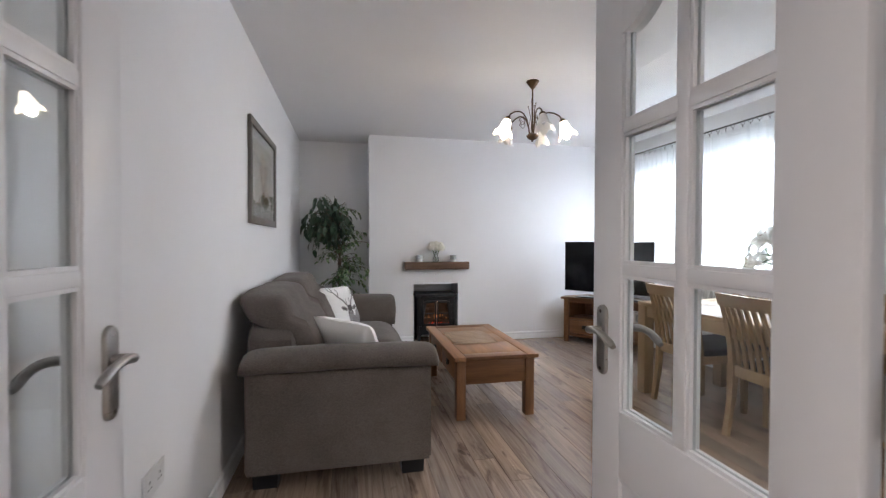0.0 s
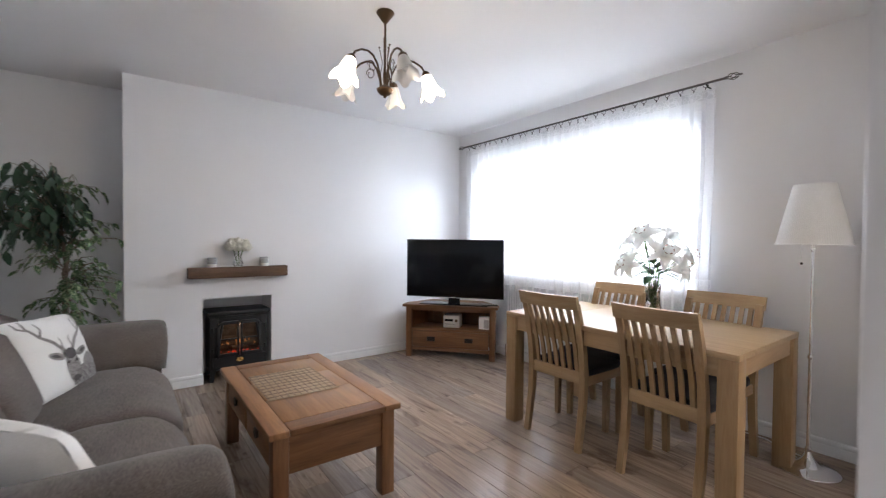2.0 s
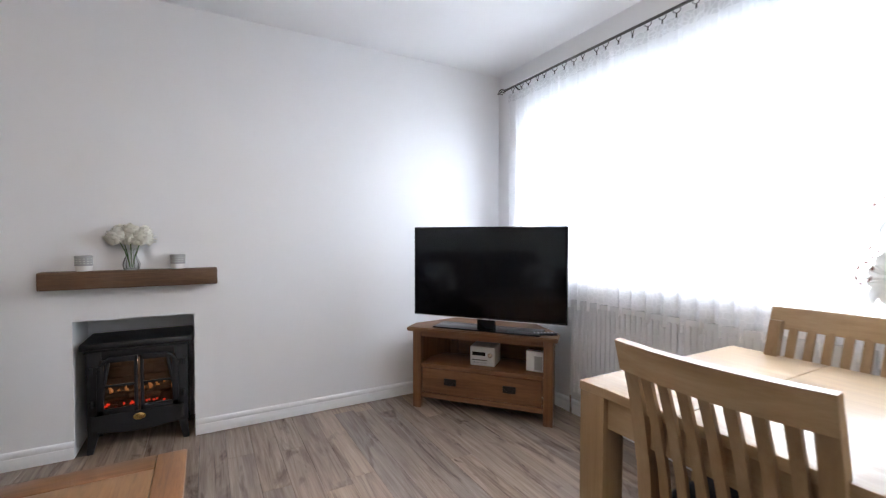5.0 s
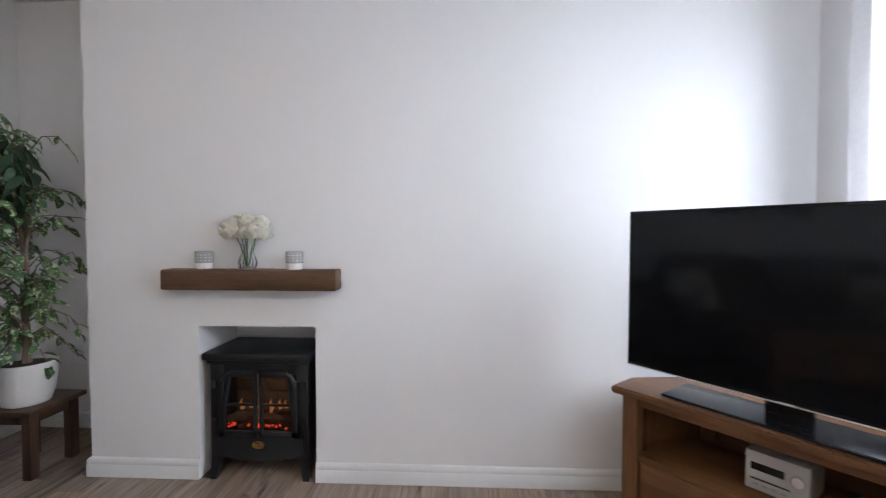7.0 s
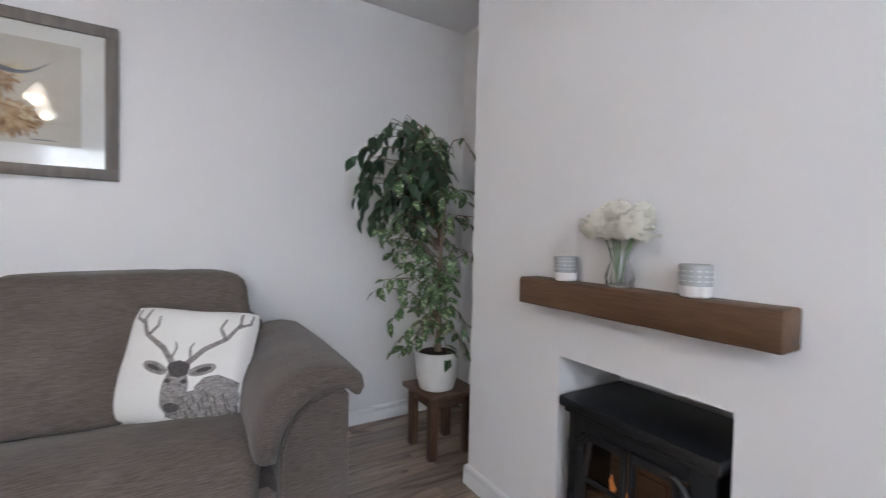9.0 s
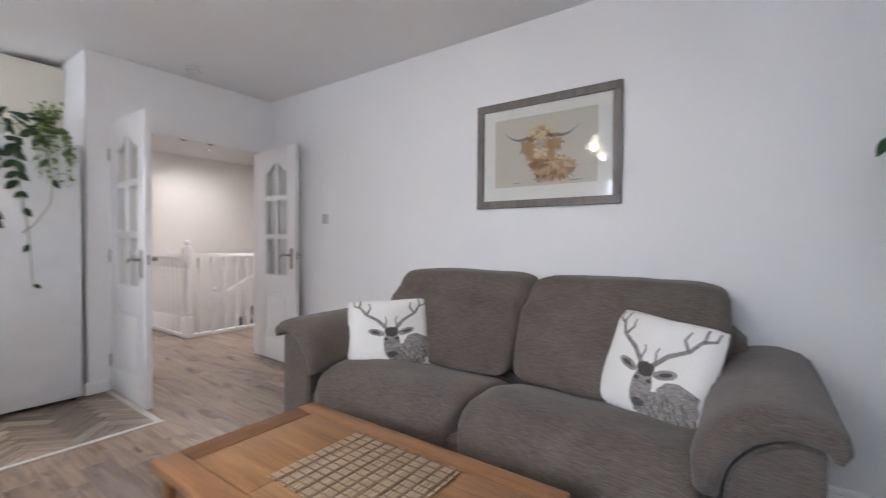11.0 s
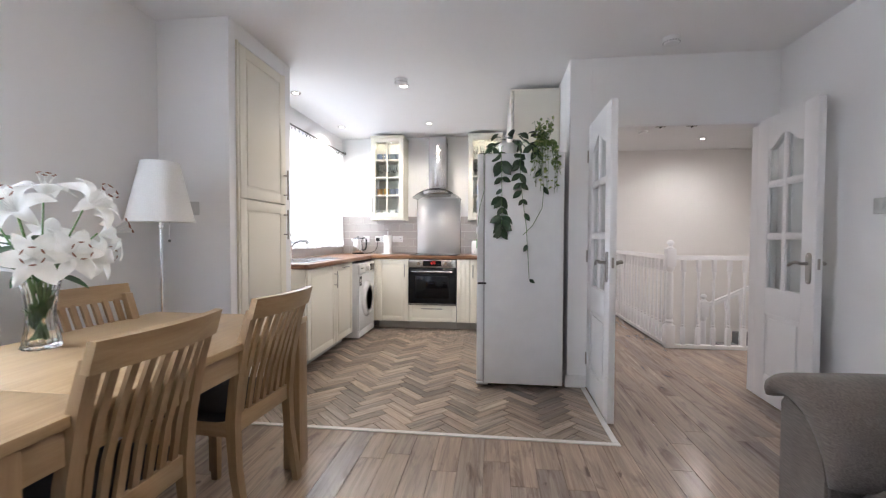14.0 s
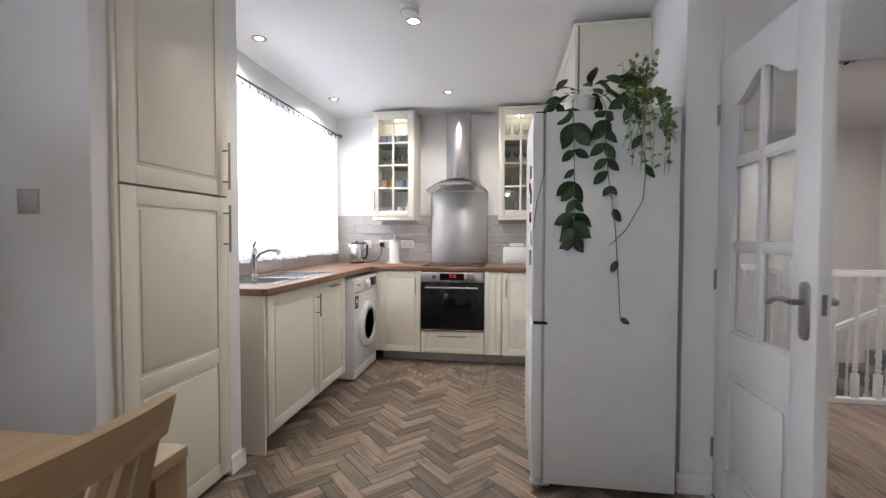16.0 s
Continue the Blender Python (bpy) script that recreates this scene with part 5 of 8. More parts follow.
def peony(bm, at, r, mseed):
    """A full round bloom: many cupped petals laid over a ball, their lips turned out."""
    rng = random.Random(mseed)
    n = 64
    for k in range(n):
        f = (k + 0.5) / n
        ct = 1 - 1.55 * f
        a = k * 2.39996 + rng.uniform(-0.2, 0.2)
        st = math.sqrt(max(0.0, 1 - ct * ct))
        nrm = Vector((st * math.cos(a), st * math.sin(a), ct))
        side = nrm.cross(Vector((0, 0, 1)) if abs(ct) < 0.95 else Vector((1, 0, 0))).normalized()
        up = side.cross(nrm).normalized()
        size = r * rng.uniform(0.30, 0.48)
        rad = r * (0.55 + 0.33 * f)
        rows = []
        for j in range(4):
            v = j / 3
            wd = size * (0.35 + 0.65 * math.sin(math.pi * (0.15 + 0.62 * v)))
            lip = rng.uniform(0.05, 0.42) * r * v * v
            rows.append([bm.verts.new(Vector(at) + nrm * (rad + lip - 0.22 * r * (u * u) + 0.06 * r * rng.random()) + side * (u * wd) + up * (size * (1.5 * v - 0.6) + 0.10 * r * rng.random() * v)) for u in (-0.9, -0.3, 0.3, 0.9)])
        for a_, b_ in zip(rows, rows[1:]):
            for i in range(3):
                bm.faces.new((a_[i], a_[i + 1], b_[i + 1], b_[i]))


MZ = 0.993
for x in (0.866, 1.282):
    cup = thing("ceramic_cup", (x, NB - 0.048, MZ), "grey and white glazed ceramic candle cup on the mantel", "cup", "cups on the mantel")
    part("cup_body", lathe(B(), [(0.030, 0), (0.034, 0.003), (0.036, 0.028)], 28), M["pot"], cup)
    part("glaze_band", lathe(B(), [(0.0363, 0.028), (0.0372, 0.030), (0.038, 0.078), (0.035, 0.080), (0.033, 0.030), (0.0, 0.03)], 28), M["stone_cup"], cup, "speckled grey glaze")
    for zz in (0.040, 0.052, 0.064):
        for k in range(0, 14):
            a = 2 * math.pi * k / 14
            if math.sin(a) < 0.3:
                part("dash", boxes(((-0.0035, -0.0008, -0.0012), (0.0035, 0.0008, 0.0012))), M["pot"], cup, "", pose(0.0377 * math.cos(a), 0.0377 * math.sin(a), zz, 0, 0, math.degrees(a) + 90))
pv = thing("flower_vase", (1.068, NB - 0.048, MZ), "small cut glass vase of cream peonies on the mantel", "vase")
part("vase", lathe(B(), [(0.030, 0), (0.036, 0.006), (0.040, 0.03), (0.034, 0.05), (0.024, 0.075), (0.030, 0.105), (0.034, 0.115), (0.030, 0.115), (0.021, 0.078), (0.030, 0.05), (0.034, 0.03), (0.028, 0.012), (0, 0.010)], 24, wave=lambda a, i: 1 + 0.035 * math.cos(12 * a)), M["glass"], pv)
for i, (x, y, z, r) in enumerate(((-0.058, -0.016, 0.172, 0.054), (0.054, -0.018, 0.166, 0.054), (0.0, -0.006, 0.205, 0.046), (-0.048, 0.006, 0.212, 0.036), (0.060, 0.004, 0.206, 0.036), (0.002, -0.030, 0.158, 0.036))):
    f = B()
    peony(f, (x, y, z), r, i + 3)
    part("peony", f, M["petal_cream"], pv)
    part("stem", tube(B(), [(x * 0.1, y * 0.1, 0.015), (x * 0.3, y * 0.3, 0.08), (x, y, z + 0.005)], 0.0022, 6), M["stem"], pv)
for i in range(7):
    a = i * 0.9
    lf = B()
    pts = [(0, 0, 0), (0.012, 0.022, 0.003), (0, 0.055, -0.004), (-0.012, 0.022, 0.003)]
    lf.faces.new([lf.verts.new(p) for p in pts])
    part("leaf", lf, M["leaf_green"], pv, "", pose(0.02 * math.cos(a), 0.02 * math.sin(a) * 0.6, 0.15, 25, 0, math.degrees(a)))

# ---- plants ----


def leaf_mesh(name, length, width, mat, bend=0.25, fold=0.25, point=1.3):
    """One leaf along +y with a midrib fold and a drooping tip."""
    bm, n = B(), 5
    rows = []
    for j in range(n + 1):
        v = j / n
        w = width * 0.5 * math.sin(math.pi * v ** (1 / point)) ** 0.85 if 0 < j < n else 0.0
        y, z = length * v, -bend * length * v * v
        rows.append([bm.verts.new((-w, y, z + fold * w)), bm.verts.new((0, y, z)), bm.verts.new((w, y, z + fold * w))] if w else [bm.verts.new((0, y, z))])
    for a, b in zip(rows, rows[1:]):
        if len(a) == 1:
            bm.faces.new((a[0], b[1], b[0])), bm.faces.new((a[0], b[2], b[1]))
        elif len(b) == 1:
            bm.faces.new((a[0], a[1], b[0])), bm.faces.new((a[1], a[2], b[0]))
        else:
            bm.faces.new((a[0], a[1], b[1], b[0])), bm.faces.new((a[1], a[2], b[2], b[1]))
    return mesh_of(name, bm, mat)


STOOLX, STOOLY, STOOLZ = -0.09, 5.03, 0.333
sto = thing("side_stool", (STOOLX, STOOLY, 0), "small dark stained wooden stool under the plant", "stool")
part("stool_top", boxes(((-0.152, -0.152, STOOLZ - 0.024), (0.152, 0.152, STOOLZ)), bevel=0.005), M["dark_wood"], sto)
for sx in (-1, 1):
    for sy in (-1, 1):
        part("leg", boxes(((sx * 0.105 - 0.022, sy * 0.105 - 0.022, 0), (sx * 0.105 + 0.022, sy * 0.105 + 0.022, STOOLZ - 0.024)), bevel=0.003), M["dark_wood"], sto)
    part("side_rail", boxes(((sx * 0.105 - 0.010, -0.083, STOOLZ - 0.075), (sx * 0.105 + 0.010, 0.083, STOOLZ - 0.024)), bevel=0.002), M["dark_wood"], sto)
    part("end_rail", boxes(((-0.083, sx * 0.105 - 0.010, STOOLZ - 0.075), (0.083, sx * 0.105 + 0.010, STOOLZ - 0.024)), bevel=0.002), M["dark_wood"], sto)

fic = thing("potted_fig", (STOOLX + 0.02, STOOLY - 0.035, STOOLZ + 0.001), "tall weeping fig with variegated leaves in a white pot", "plant")
part("plant_pot", lathe(B(), [(0.078, 0), (0.090, 0.006), (0.106, 0.06), (0.116, 0.14), (0.120, 0.200), (0.115, 0.202), (0.110, 0.18), (0.0, 0.178)], 36), M["pot"], fic, "plain white ceramic pot")
part("soil", lathe(B(), [(0.0, 0.0), (0.109, 0.0), (0.09, 0.012), (0.0, 0.016)], 24, (0, 0, 0.179)), M["soil"], fic)
trunk = B()
tpts = [(0.0, 0, 0.17), (0.012, 0.0, 0.30), (-0.012, 0.01, 0.46), (0.01, 0.005, 0.66), (-0.01, 0.0, 0.88), (-0.02, 0.0, 1.08), (-0.05, -0.01, 1.26)]
tube(trunk, tpts, [0.019, 0.016, 0.014, 0.013, 0.011, 0.009, 0.006], 10)
tube(trunk, [(0.01, 0.01, 0.17), (-0.015, 0.012, 0.30), (0.016, 0.0, 0.46), (-0.01, 0.008, 0.64), (0.03, 0.0, 0.82), (0.05, 0.0, 1.02), (0.07, -0.01, 1.18)], [0.014, 0.013, 0.012, 0.011, 0.010, 0.007, 0.004], 10)
part("trunk", trunk, M["bark"], fic)
rng = random.Random(11)
leaf_d = leaf_mesh("leaf", 0.085, 0.040, M["leaf_dark"], 0.35, 0.2)
leaf_v = leaf_mesh("leaf", 0.062, 0.031, M["leaf_var"], 0.30, 0.25)
twigs = B()
extra_d, extra_v = B(), B()


def add_leaf(bm, mesh, m):
    vs = [bm.verts.new(m @ v.co) for v in mesh.vertices]
    for p in mesh.polygons:
        bm.faces.new([vs[i] for i in p.vertices])


count = 0
for k in range(122):
    dark = k < 58
    # each spray aims at a spot in its own loose cloud: dark boughs lean out over the sofa, paler ones stand round the stem
    while True:
        q = Vector((rng.uniform(-1, 1), rng.uniform(-1, 1), rng.uniform(-1, 1)))
        if 0.25 < q.length < 1:
            break
    if dark:
        tip = Vector((-0.13 + 0.25 * q.x, -0.15 + 0.24 * q.y, 1.20 + 0.27 * q.z))
        base = Vector((-0.03, 0, min(1.2, max(0.72, tip.z - rng.uniform(0.05, 0.30)))))
    else:
        wide = 0.55 + 0.45 * min(1.0, 1.2 - 0.6 * abs(q.z))
        tip = Vector((0.07 + 0.27 * q.x * wide, -0.09 + 0.28 * q.y * wide, 0.74 + 0.58 * q.z + (0.16 if q.z > 0.65 else 0)))
        base = Vector((0.01, 0, min(1.25, max(0.32, tip.z - rng.uniform(0.02, 0.22)))))
    tip.x = max(-0.44, min(0.32, tip.x))
    tip.y = max(-0.46, min(0.30, tip.y))
    d = Vector((tip.x - base.x, tip.y - base.y, 0))
    d = d.normalized() if d.length > 0.02 else Vector((0, -1, 0))
    droop = Vector((0, 0, -rng.uniform(0.05, 0.16) if dark else -rng.uniform(0.0, 0.10)))
    mid = base.lerp(tip, 0.55) + Vector((0, 0, 0.05))
    end = tip + d * 0.05 + droop
    end.x = max(-0.45, min(0.33, end.x))
    tube(twigs, [base, mid, tip, end], [0.004, 0.003, 0.002, 0.001], 5)
    n = rng.randint(6, 9)
    for i in range(n):
        f = 0.30 + 0.70 * i / (n - 1)
        if f < 0.7:
            at = base.lerp(mid, f / 0.55) if f < 0.55 else mid.lerp(tip, (f - 0.55) / 0.15)
        else:
            at = tip.lerp(end, (f - 0.7) / 0.3)
        side = rng.choice((-1, 1)) * rng.uniform(20, 75)
        m = pose(*at, 0, 0, math.degrees(math.atan2(d.y, d.x)) - 90 + side) @ pose(0, 0, 0, -rng.uniform(5, 60) - (25 if dark else 0), rng.uniform(-30, 30), 0)
        m = m @ Matrix.Diagonal((rng.uniform(0.75, 1.25),) * 2 + (1, 1))
        tipx = (m @ Vector((0, 0.08, 0))).x
        if tipx < -0.465 or tipx > 0.345:
            continue
        if count < 290 and i % 3 == 0:
            share("leaf", leaf_d if dark else leaf_v, fic, m)
            count += 1
        else:
            add_leaf(extra_d if dark else extra_v, leaf_d if dark else leaf_v, m)
tagged(part("branchwork", twigs, M["bark"], fic), kind="stuff")
for nm, bm_, mm in (("dark_foliage", extra_d, "leaf_dark"), ("variegated_foliage", extra_v, "leaf_var")):
    tagged(part(nm, bm_, M[mm], fic), kind="stuff")

# ---- picture ----
pic = thing("picture_frame", (W + 0.002, 3.143, 1.682, 90, 0, 90), "grey wood framed print of a shaggy animal in a white mount", "picture")
pw, ph, fw = 0.910, 0.672, 0.048
for y_ in (ph / 2 - fw, -ph / 2):
    part("frame_rail", boxes(((-pw / 2, y_, 0), (pw / 2, y_ + fw, 0.022)), bevel=0.003), M["frame_grey"], pic)
for x_ in (-pw / 2, pw / 2 - fw):
    part("frame_stile", boxes(((x_, -ph / 2 + fw, 0), (x_ + fw, ph / 2 - fw, 0.0215)), bevel=0.003), M["frame_grey"], pic)
part("mount", boxes(((-pw / 2 + fw, -ph / 2 + fw, 0.002), (pw / 2 - fw, ph / 2 - fw, 0.007))), M["mount"], pic)
part("print_sheet", boxes(((-0.325, -0.205, 0.0075), (0.325, 0.225, 0.0082))), M["paper"], pic, "beige printed sheet")


def shag(bm, cx, cy, rx, ry, z, n, seed, ragged=0.25):
    vs = []
    for i in range(n):
        a = 2 * math.pi * i / n
        k = 1 + ragged * (0.5 if i % 2 else -0.5) + 0.15 * noise.noise(Vector((math.cos(a) * 2, math.sin(a) * 2, seed)))
        vs.append(bm.verts.new((cx + rx * k * math.cos(a), cy + ry * k * math.sin(a), z)))
    c = bm.verts.new((cx, cy, z))
    for i in range(n):
        bm.faces.new((c, vs[i], vs[(i + 1) % n]))


rng_p = random.Random(12)


def strands(bm, cx, cy, rx, ry, z, n, fall, long=0.042, wide=0.0045):
    """Loose printed brush strokes over an oval, combed outward and down."""
    for i in range(n):
        a, r = rng_p.uniform(0, 2 * math.pi), math.sqrt(rng_p.random())
        x, y = cx + rx * r * math.cos(a), cy + ry * r * math.sin(a)
        d = Vector((math.cos(a) * r * 0.9 + rng_p.uniform(-0.35, 0.35), math.sin(a) * r * 0.7 - fall + rng_p.uniform(-0.3, 0.3)))
        d = d.normalized() if d.length > 0.01 else Vector((0, -1))
        l, w_ = long * rng_p.uniform(0.5, 1.1), wide * rng_p.uniform(0.5, 1.2)
        sd = Vector((-d.y, d.x)) * w_
        p = Vector((x, y))
        m_ = p + d * l * 0.55 + sd * rng_p.uniform(-1, 1)
        e = p + d * l
        zz = z + rng_p.uniform(0, 0.0002)
        bm.faces.new([bm.verts.new((q.x, q.y, zz)) for q in (p - d * l * 0.15, p + sd * 0.7, m_ + sd, e, m_ - sd, p - sd * 0.7)])


def printed(name, mat_key, label, *ovals):
    shp = B()
    for o in ovals:
        strands(shp, *o)
    tagged(part(name, shp, M[mat_key], pic, label, None, False), kind="stuff")


coat = B()
shag(coat, 0.065, -0.105, 0.125, 0.070, 0.0086, 44, 1, 0.3)
shag(coat, -0.015, 0.050, 0.098, 0.112, 0.0087, 46, 2, 0.2)
shag(coat, 0.0, -0.06, 0.085, 0.07, 0.00865, 40, 5, 0.25)
part("print_coat", coat, M["cow_light"], pic, "ginger printed shape")
printed("coat_strokes", "cow_dark", "russet printed strokes", (0.065, -0.105, 0.125, 0.062, 0.0089, 150, 0.5), (-0.015, 0.06, 0.085, 0.085, 0.0089, 110, 0.5, 0.035), (-0.015, -0.03, 0.08, 0.04, 0.0089, 90, 0.8), (-0.10, 0.045, 0.028, 0.05, 0.0090, 80, 0.5), (0.075, 0.05, 0.028, 0.05, 0.0090, 80, 0.5))
printed("shade_strokes", "cow_brown", "brown printed strokes", (-0.02, -0.072, 0.06, 0.018, 0.0092, 36, 0.6, 0.03), (-0.075, 0.085, 0.014, 0.012, 0.0094, 12, 0.4, 0.022), (0.045, 0.098, 0.013, 0.011, 0.0094, 12, 0.4, 0.022), (-0.01, -0.15, 0.03, 0.02, 0.0092, 16, 0.6, 0.03), (0.10, -0.12, 0.07, 0.04, 0.0092, 14, 0.5, 0.03))
printed("fringe_strokes", "cow_cream", "cream printed strokes", (-0.015, 0.130, 0.080, 0.030, 0.0093, 60, 0.3), (-0.015, 0.0, 0.042, 0.028, 0.0093, 50, 0.7, 0.03), (0.09, -0.08, 0.09, 0.03, 0.0093, 22, 0.4, 0.03), (-0.015, 0.085, 0.06, 0.03, 0.0092, 16, 0.5, 0.03), (0.12, 0.085, 0.03, 0.012, 0.0093, 20, 0.1, 0.04))
muz = B()
shag(muz, -0.018, 0.050, 0.036, 0.020, 0.00965, 24, 9, 0.1)
shag(muz, -0.018, 0.022, 0.026, 0.007, 0.00965, 18, 4, 0.1)
part("print_muzzle", muz, M["cow_pink"], pic, "pinkish printed muzzle")
shp = B()
for s in (-1, 1):
    shag(shp, -0.018 + s * 0.018, 0.047, 0.006, 0.004, 0.00985, 10, 3, 0.1)
    prev = None
    for i in range(11):
        q = i / 10
        x, y, w_ = -0.015 + s * (0.085 + 0.155 * q), 0.092 - 0.022 * math.sin(math.pi * q * 0.8) + 0.062 * q * q, 0.011 * (1 - 0.85 * q)
        pr = (shp.verts.new((x, y + w_, 0.0097)), shp.verts.new((x, y - w_, 0.0097)))
        if prev:
            shp.faces.new((prev[0], pr[0], pr[1], prev[1]))
        prev = pr
part("print_horn", shp, M["horn"], pic, "blue-grey printed horns")
part("signature", boxes(((-0.20, -0.185, 0.0083), (-0.14, -0.181, 0.0086)), ((0.16, -0.187, 0.0083), (0.24, -0.183, 0.0086))), M["horn"], pic)
part("glazing", boxes(((-pw / 2 + fw, -ph / 2 + fw, 0.0125), (pw / 2 - fw, ph / 2 - fw, 0.0145))), M["pane"], pic).visible_shadow = False

# ---- chandelier ----
CH = thing("chandelier", (1.452, 3.0, CEIL), "five-arm bronze chandelier with frosted tulip shades, two lit", "chandelier")
part("ceiling_rose", lathe(B(), [(0.0, 0), (0.048, 0), (0.050, -0.006), (0.036, -0.026), (0.020, -0.048), (0.010, -0.060), (0.0, -0.062)], 28), M["bronze"], CH)
part("stem", cyl(B(), (0, 0, -0.05), (0, 0, -0.44), 0.006), M["bronze"], CH)
part("hub", lathe(B(), [(0.0, -0.475), (0.008, -0.468), (0.010, -0.46), (0.030, -0.452), (0.044, -0.435), (0.046, -0.425), (0.030, -0.410), (0.014, -0.400), (0.0, -0.395)], 28), M["bronze"], CH)
toc = Vector((-0.465, -0.885, 0))
rgt = Vector((0.885, -0.465, 0))
for k in range(5):
    phi = math.radians(22 + 72 * k)
    d = toc * math.cos(phi) + rgt * math.sin(phi)
    lit = k in (1, 4)
    z = Vector((0, 0, 1))
    arm = tube(B(), [d * r + z * h for r, h in ((0.025, -0.425), (0.035, -0.36), (0.055, -0.30), (0.085, -0.262), (0.12, -0.250), (0.165, -0.258), (0.205, -0.282), (0.225, -0.315))], 0.0055, 8)
    part("arm", arm, M["bronze"], CH)
    cs = [d * (0.095 + 0.030 * math.cos(t) * (1 - t / 14)) + z * (-0.325 + 0.034 * math.sin(t) * (1 - t / 14)) for t in [i * 0.55 for i in range(14)]]
    part("scroll", tube(B(), cs, 0.0024, 6), M["bronze"], CH)
    e = toc * math.cos(phi + 0.6) + rgt * math.sin(phi + 0.6)
    sp = tube(B(), [e * 0.012 + z * -0.42, e * 0.028 + z * -0.36, e * 0.014 + z * -0.28, e * (0.02 + 0.012 * (k % 2)) + z * (-0.20 + 0.03 * (k % 3))], 0.002, 6)
    ball(sp, e * (0.02 + 0.012 * (k % 2)) + z * (-0.197 + 0.03 * (k % 3)), 0.0055, 8)
    part("tendril", sp, M["bronze"], CH)
    axis = (d * 0.36 - z).normalized()
    at = Matrix.Translation(d * 0.225 + z * -0.310) @ axis.to_track_quat("Z", "Y").to_matrix().to_4x4()
    gal = part("gallery", lathe(B(), [(0.0, -0.008), (0.012, -0.006), (0.024, 0.008), (0.026, 0.020), (0.022, 0.022), (0.0, 0.018)], 20), M["bronze"], CH, "", at)
    prof = [(0.022, 0.018), (0.030, 0.030), (0.036, 0.055), (0.042, 0.085), (0.054, 0.112), (0.070, 0.135), (0.068, 0.136), (0.050, 0.110), (0.038, 0.082), (0.032, 0.055), (0.024, 0.030)]
    sh_ = lathe(B(), prof[:6], 30, wave=lambda a, i: 1 + (0.02 + 0.03 * (i == 4) + 0.085 * (i == 5)) * math.cos(5 * a) * (i > 2))
    bmesh.ops.delete(sh_, geom=[f for f in sh_.faces if len(f.verts) > 4], context="FACES_ONLY")
    for v in sh_.verts:
        if v.co.z > 0.13:
            v.co.z += 0.014 * math.cos(5 * math.atan2(v.co.y, v.co.x))
    part("glass_shade", sh_, M["lit_glass"] if lit else M["frosted"], CH, "lit frosted tulip shade" if lit else "unlit frosted tulip shade", at)
    part("bulb", lathe(B(), [(0.010, 0.02), (0.011, 0.04), (0.019, 0.068), (0.019, 0.082), (0.012, 0.098), (0, 0.103)], 16), M["lamp_disc"] if lit else M["white_plastic"], CH, "", at)
    if lit:
        point_light("chandelier_bulb", CH.matrix_basis @ (at @ Vector((0, 0, 0.150))), 8.5, WARM, 0.03)

# ---- floor lamp ----
FL = thing("floor_lamp", (3.246, 1.537, 0), "chrome floor lamp with a pleated white shade, unlit", "floor lamp")
part("base", lathe(B(), [(0.0, 0), (0.135, 0), (0.138, 0.010), (0.130, 0.016), (0.085, 0.024), (0.050, 0.040), (0.030, 0.065), (0.016, 0.090), (0.012, 0.11), (0.0, 0.11)], 40), M["chrome"], FL)
part("pole", cyl(B(), (0, 0, 0.10), (0, 0, 0.62), 0.0095), M["chrome"], FL)
part("upper_pole", cyl(B(), (0, 0, 0.62), (0, 0, 1.30), 0.008), M["chrome"], FL)
for zz in (0.62, 0.12, 1.20):
    part("collar", lathe(B(), [(0.0, -0.012), (0.013, -0.012), (0.015, 0), (0.013, 0.012), (0.0, 0.012)], 18, (0, 0, zz)), M["chrome"], FL)
sh = lathe(B(), [(0.162, 1.225), (0.1615, 1.228), (0.090, 1.545), (0.088, 1.545), (0.159, 1.228)], 288, wave=lambda a, i: 1 + 0.004 * math.cos(96 * a))
part("shade", sh, M["lampshade"], FL, "pleated white fabric shade")
part("shade_ring", tube(B(), [(0.163 * math.cos(t), 0.163 * math.sin(t), 1.226) for t in [2 * math.pi * i / 40 for i in range(41)]], 0.003, 6), M["lampshade"], FL)
part("pull_cord", tube(B(), [(-0.075, 0.03, 1.25), (-0.075, 0.03, 1.13)], 0.0012, 5), M["chrome"], FL)
part("pull_bead", ball(B(), (-0.075, 0.03, 1.125), 0.007, 8), M["pewter"], FL)
part("lamp_holder", cyl(B(), (0, 0, 1.26), (0, 0, 1.36), 0.016), M["white_plastic"], FL)
lead = tube(B(), [(3.40, 1.58, 0.004), (3.44, 1.70, 0.004), (3.50, 1.80, 0.004), (3.50, 1.98, 0.004), (3.53, 2.10, 0.004)], 0.003, 6)
solo("lamp_cable", lead, M["white_plastic"], (0, 0, 0), "thin pale lamp cable on the floor", "cable")

# ---- radiator ----
RD = thing("radiator", (E, 3.42, 0.0), "long white ribbed panel radiator under the window", "radiator")
y0, y1, z0, z1 = -0.78, 0.645, 0.15, 0.772
part("panel", boxes(((-0.085, y0, z0), (-0.075, y1, z1)), bevel=0.003), M["white_gloss"], RD)
part("rear_panel", boxes(((-0.040, y0, z0), (-0.030, y1, z1)), bevel=0.003), M["white_gloss"], RD)
rib = mesh_of("rib", boxes(((-0.092, -0.009, z0 + 0.03), (-0.084, 0.009, z1 - 0.03)), bevel=0.003), M["white_gloss"])
n = int((y1 - y0) / 0.0333)
for i in range(n):
    share("rib", rib, RD, pose(0, y0 + 0.0167 + i * (y1 - y0 - 0.01) / n, 0))
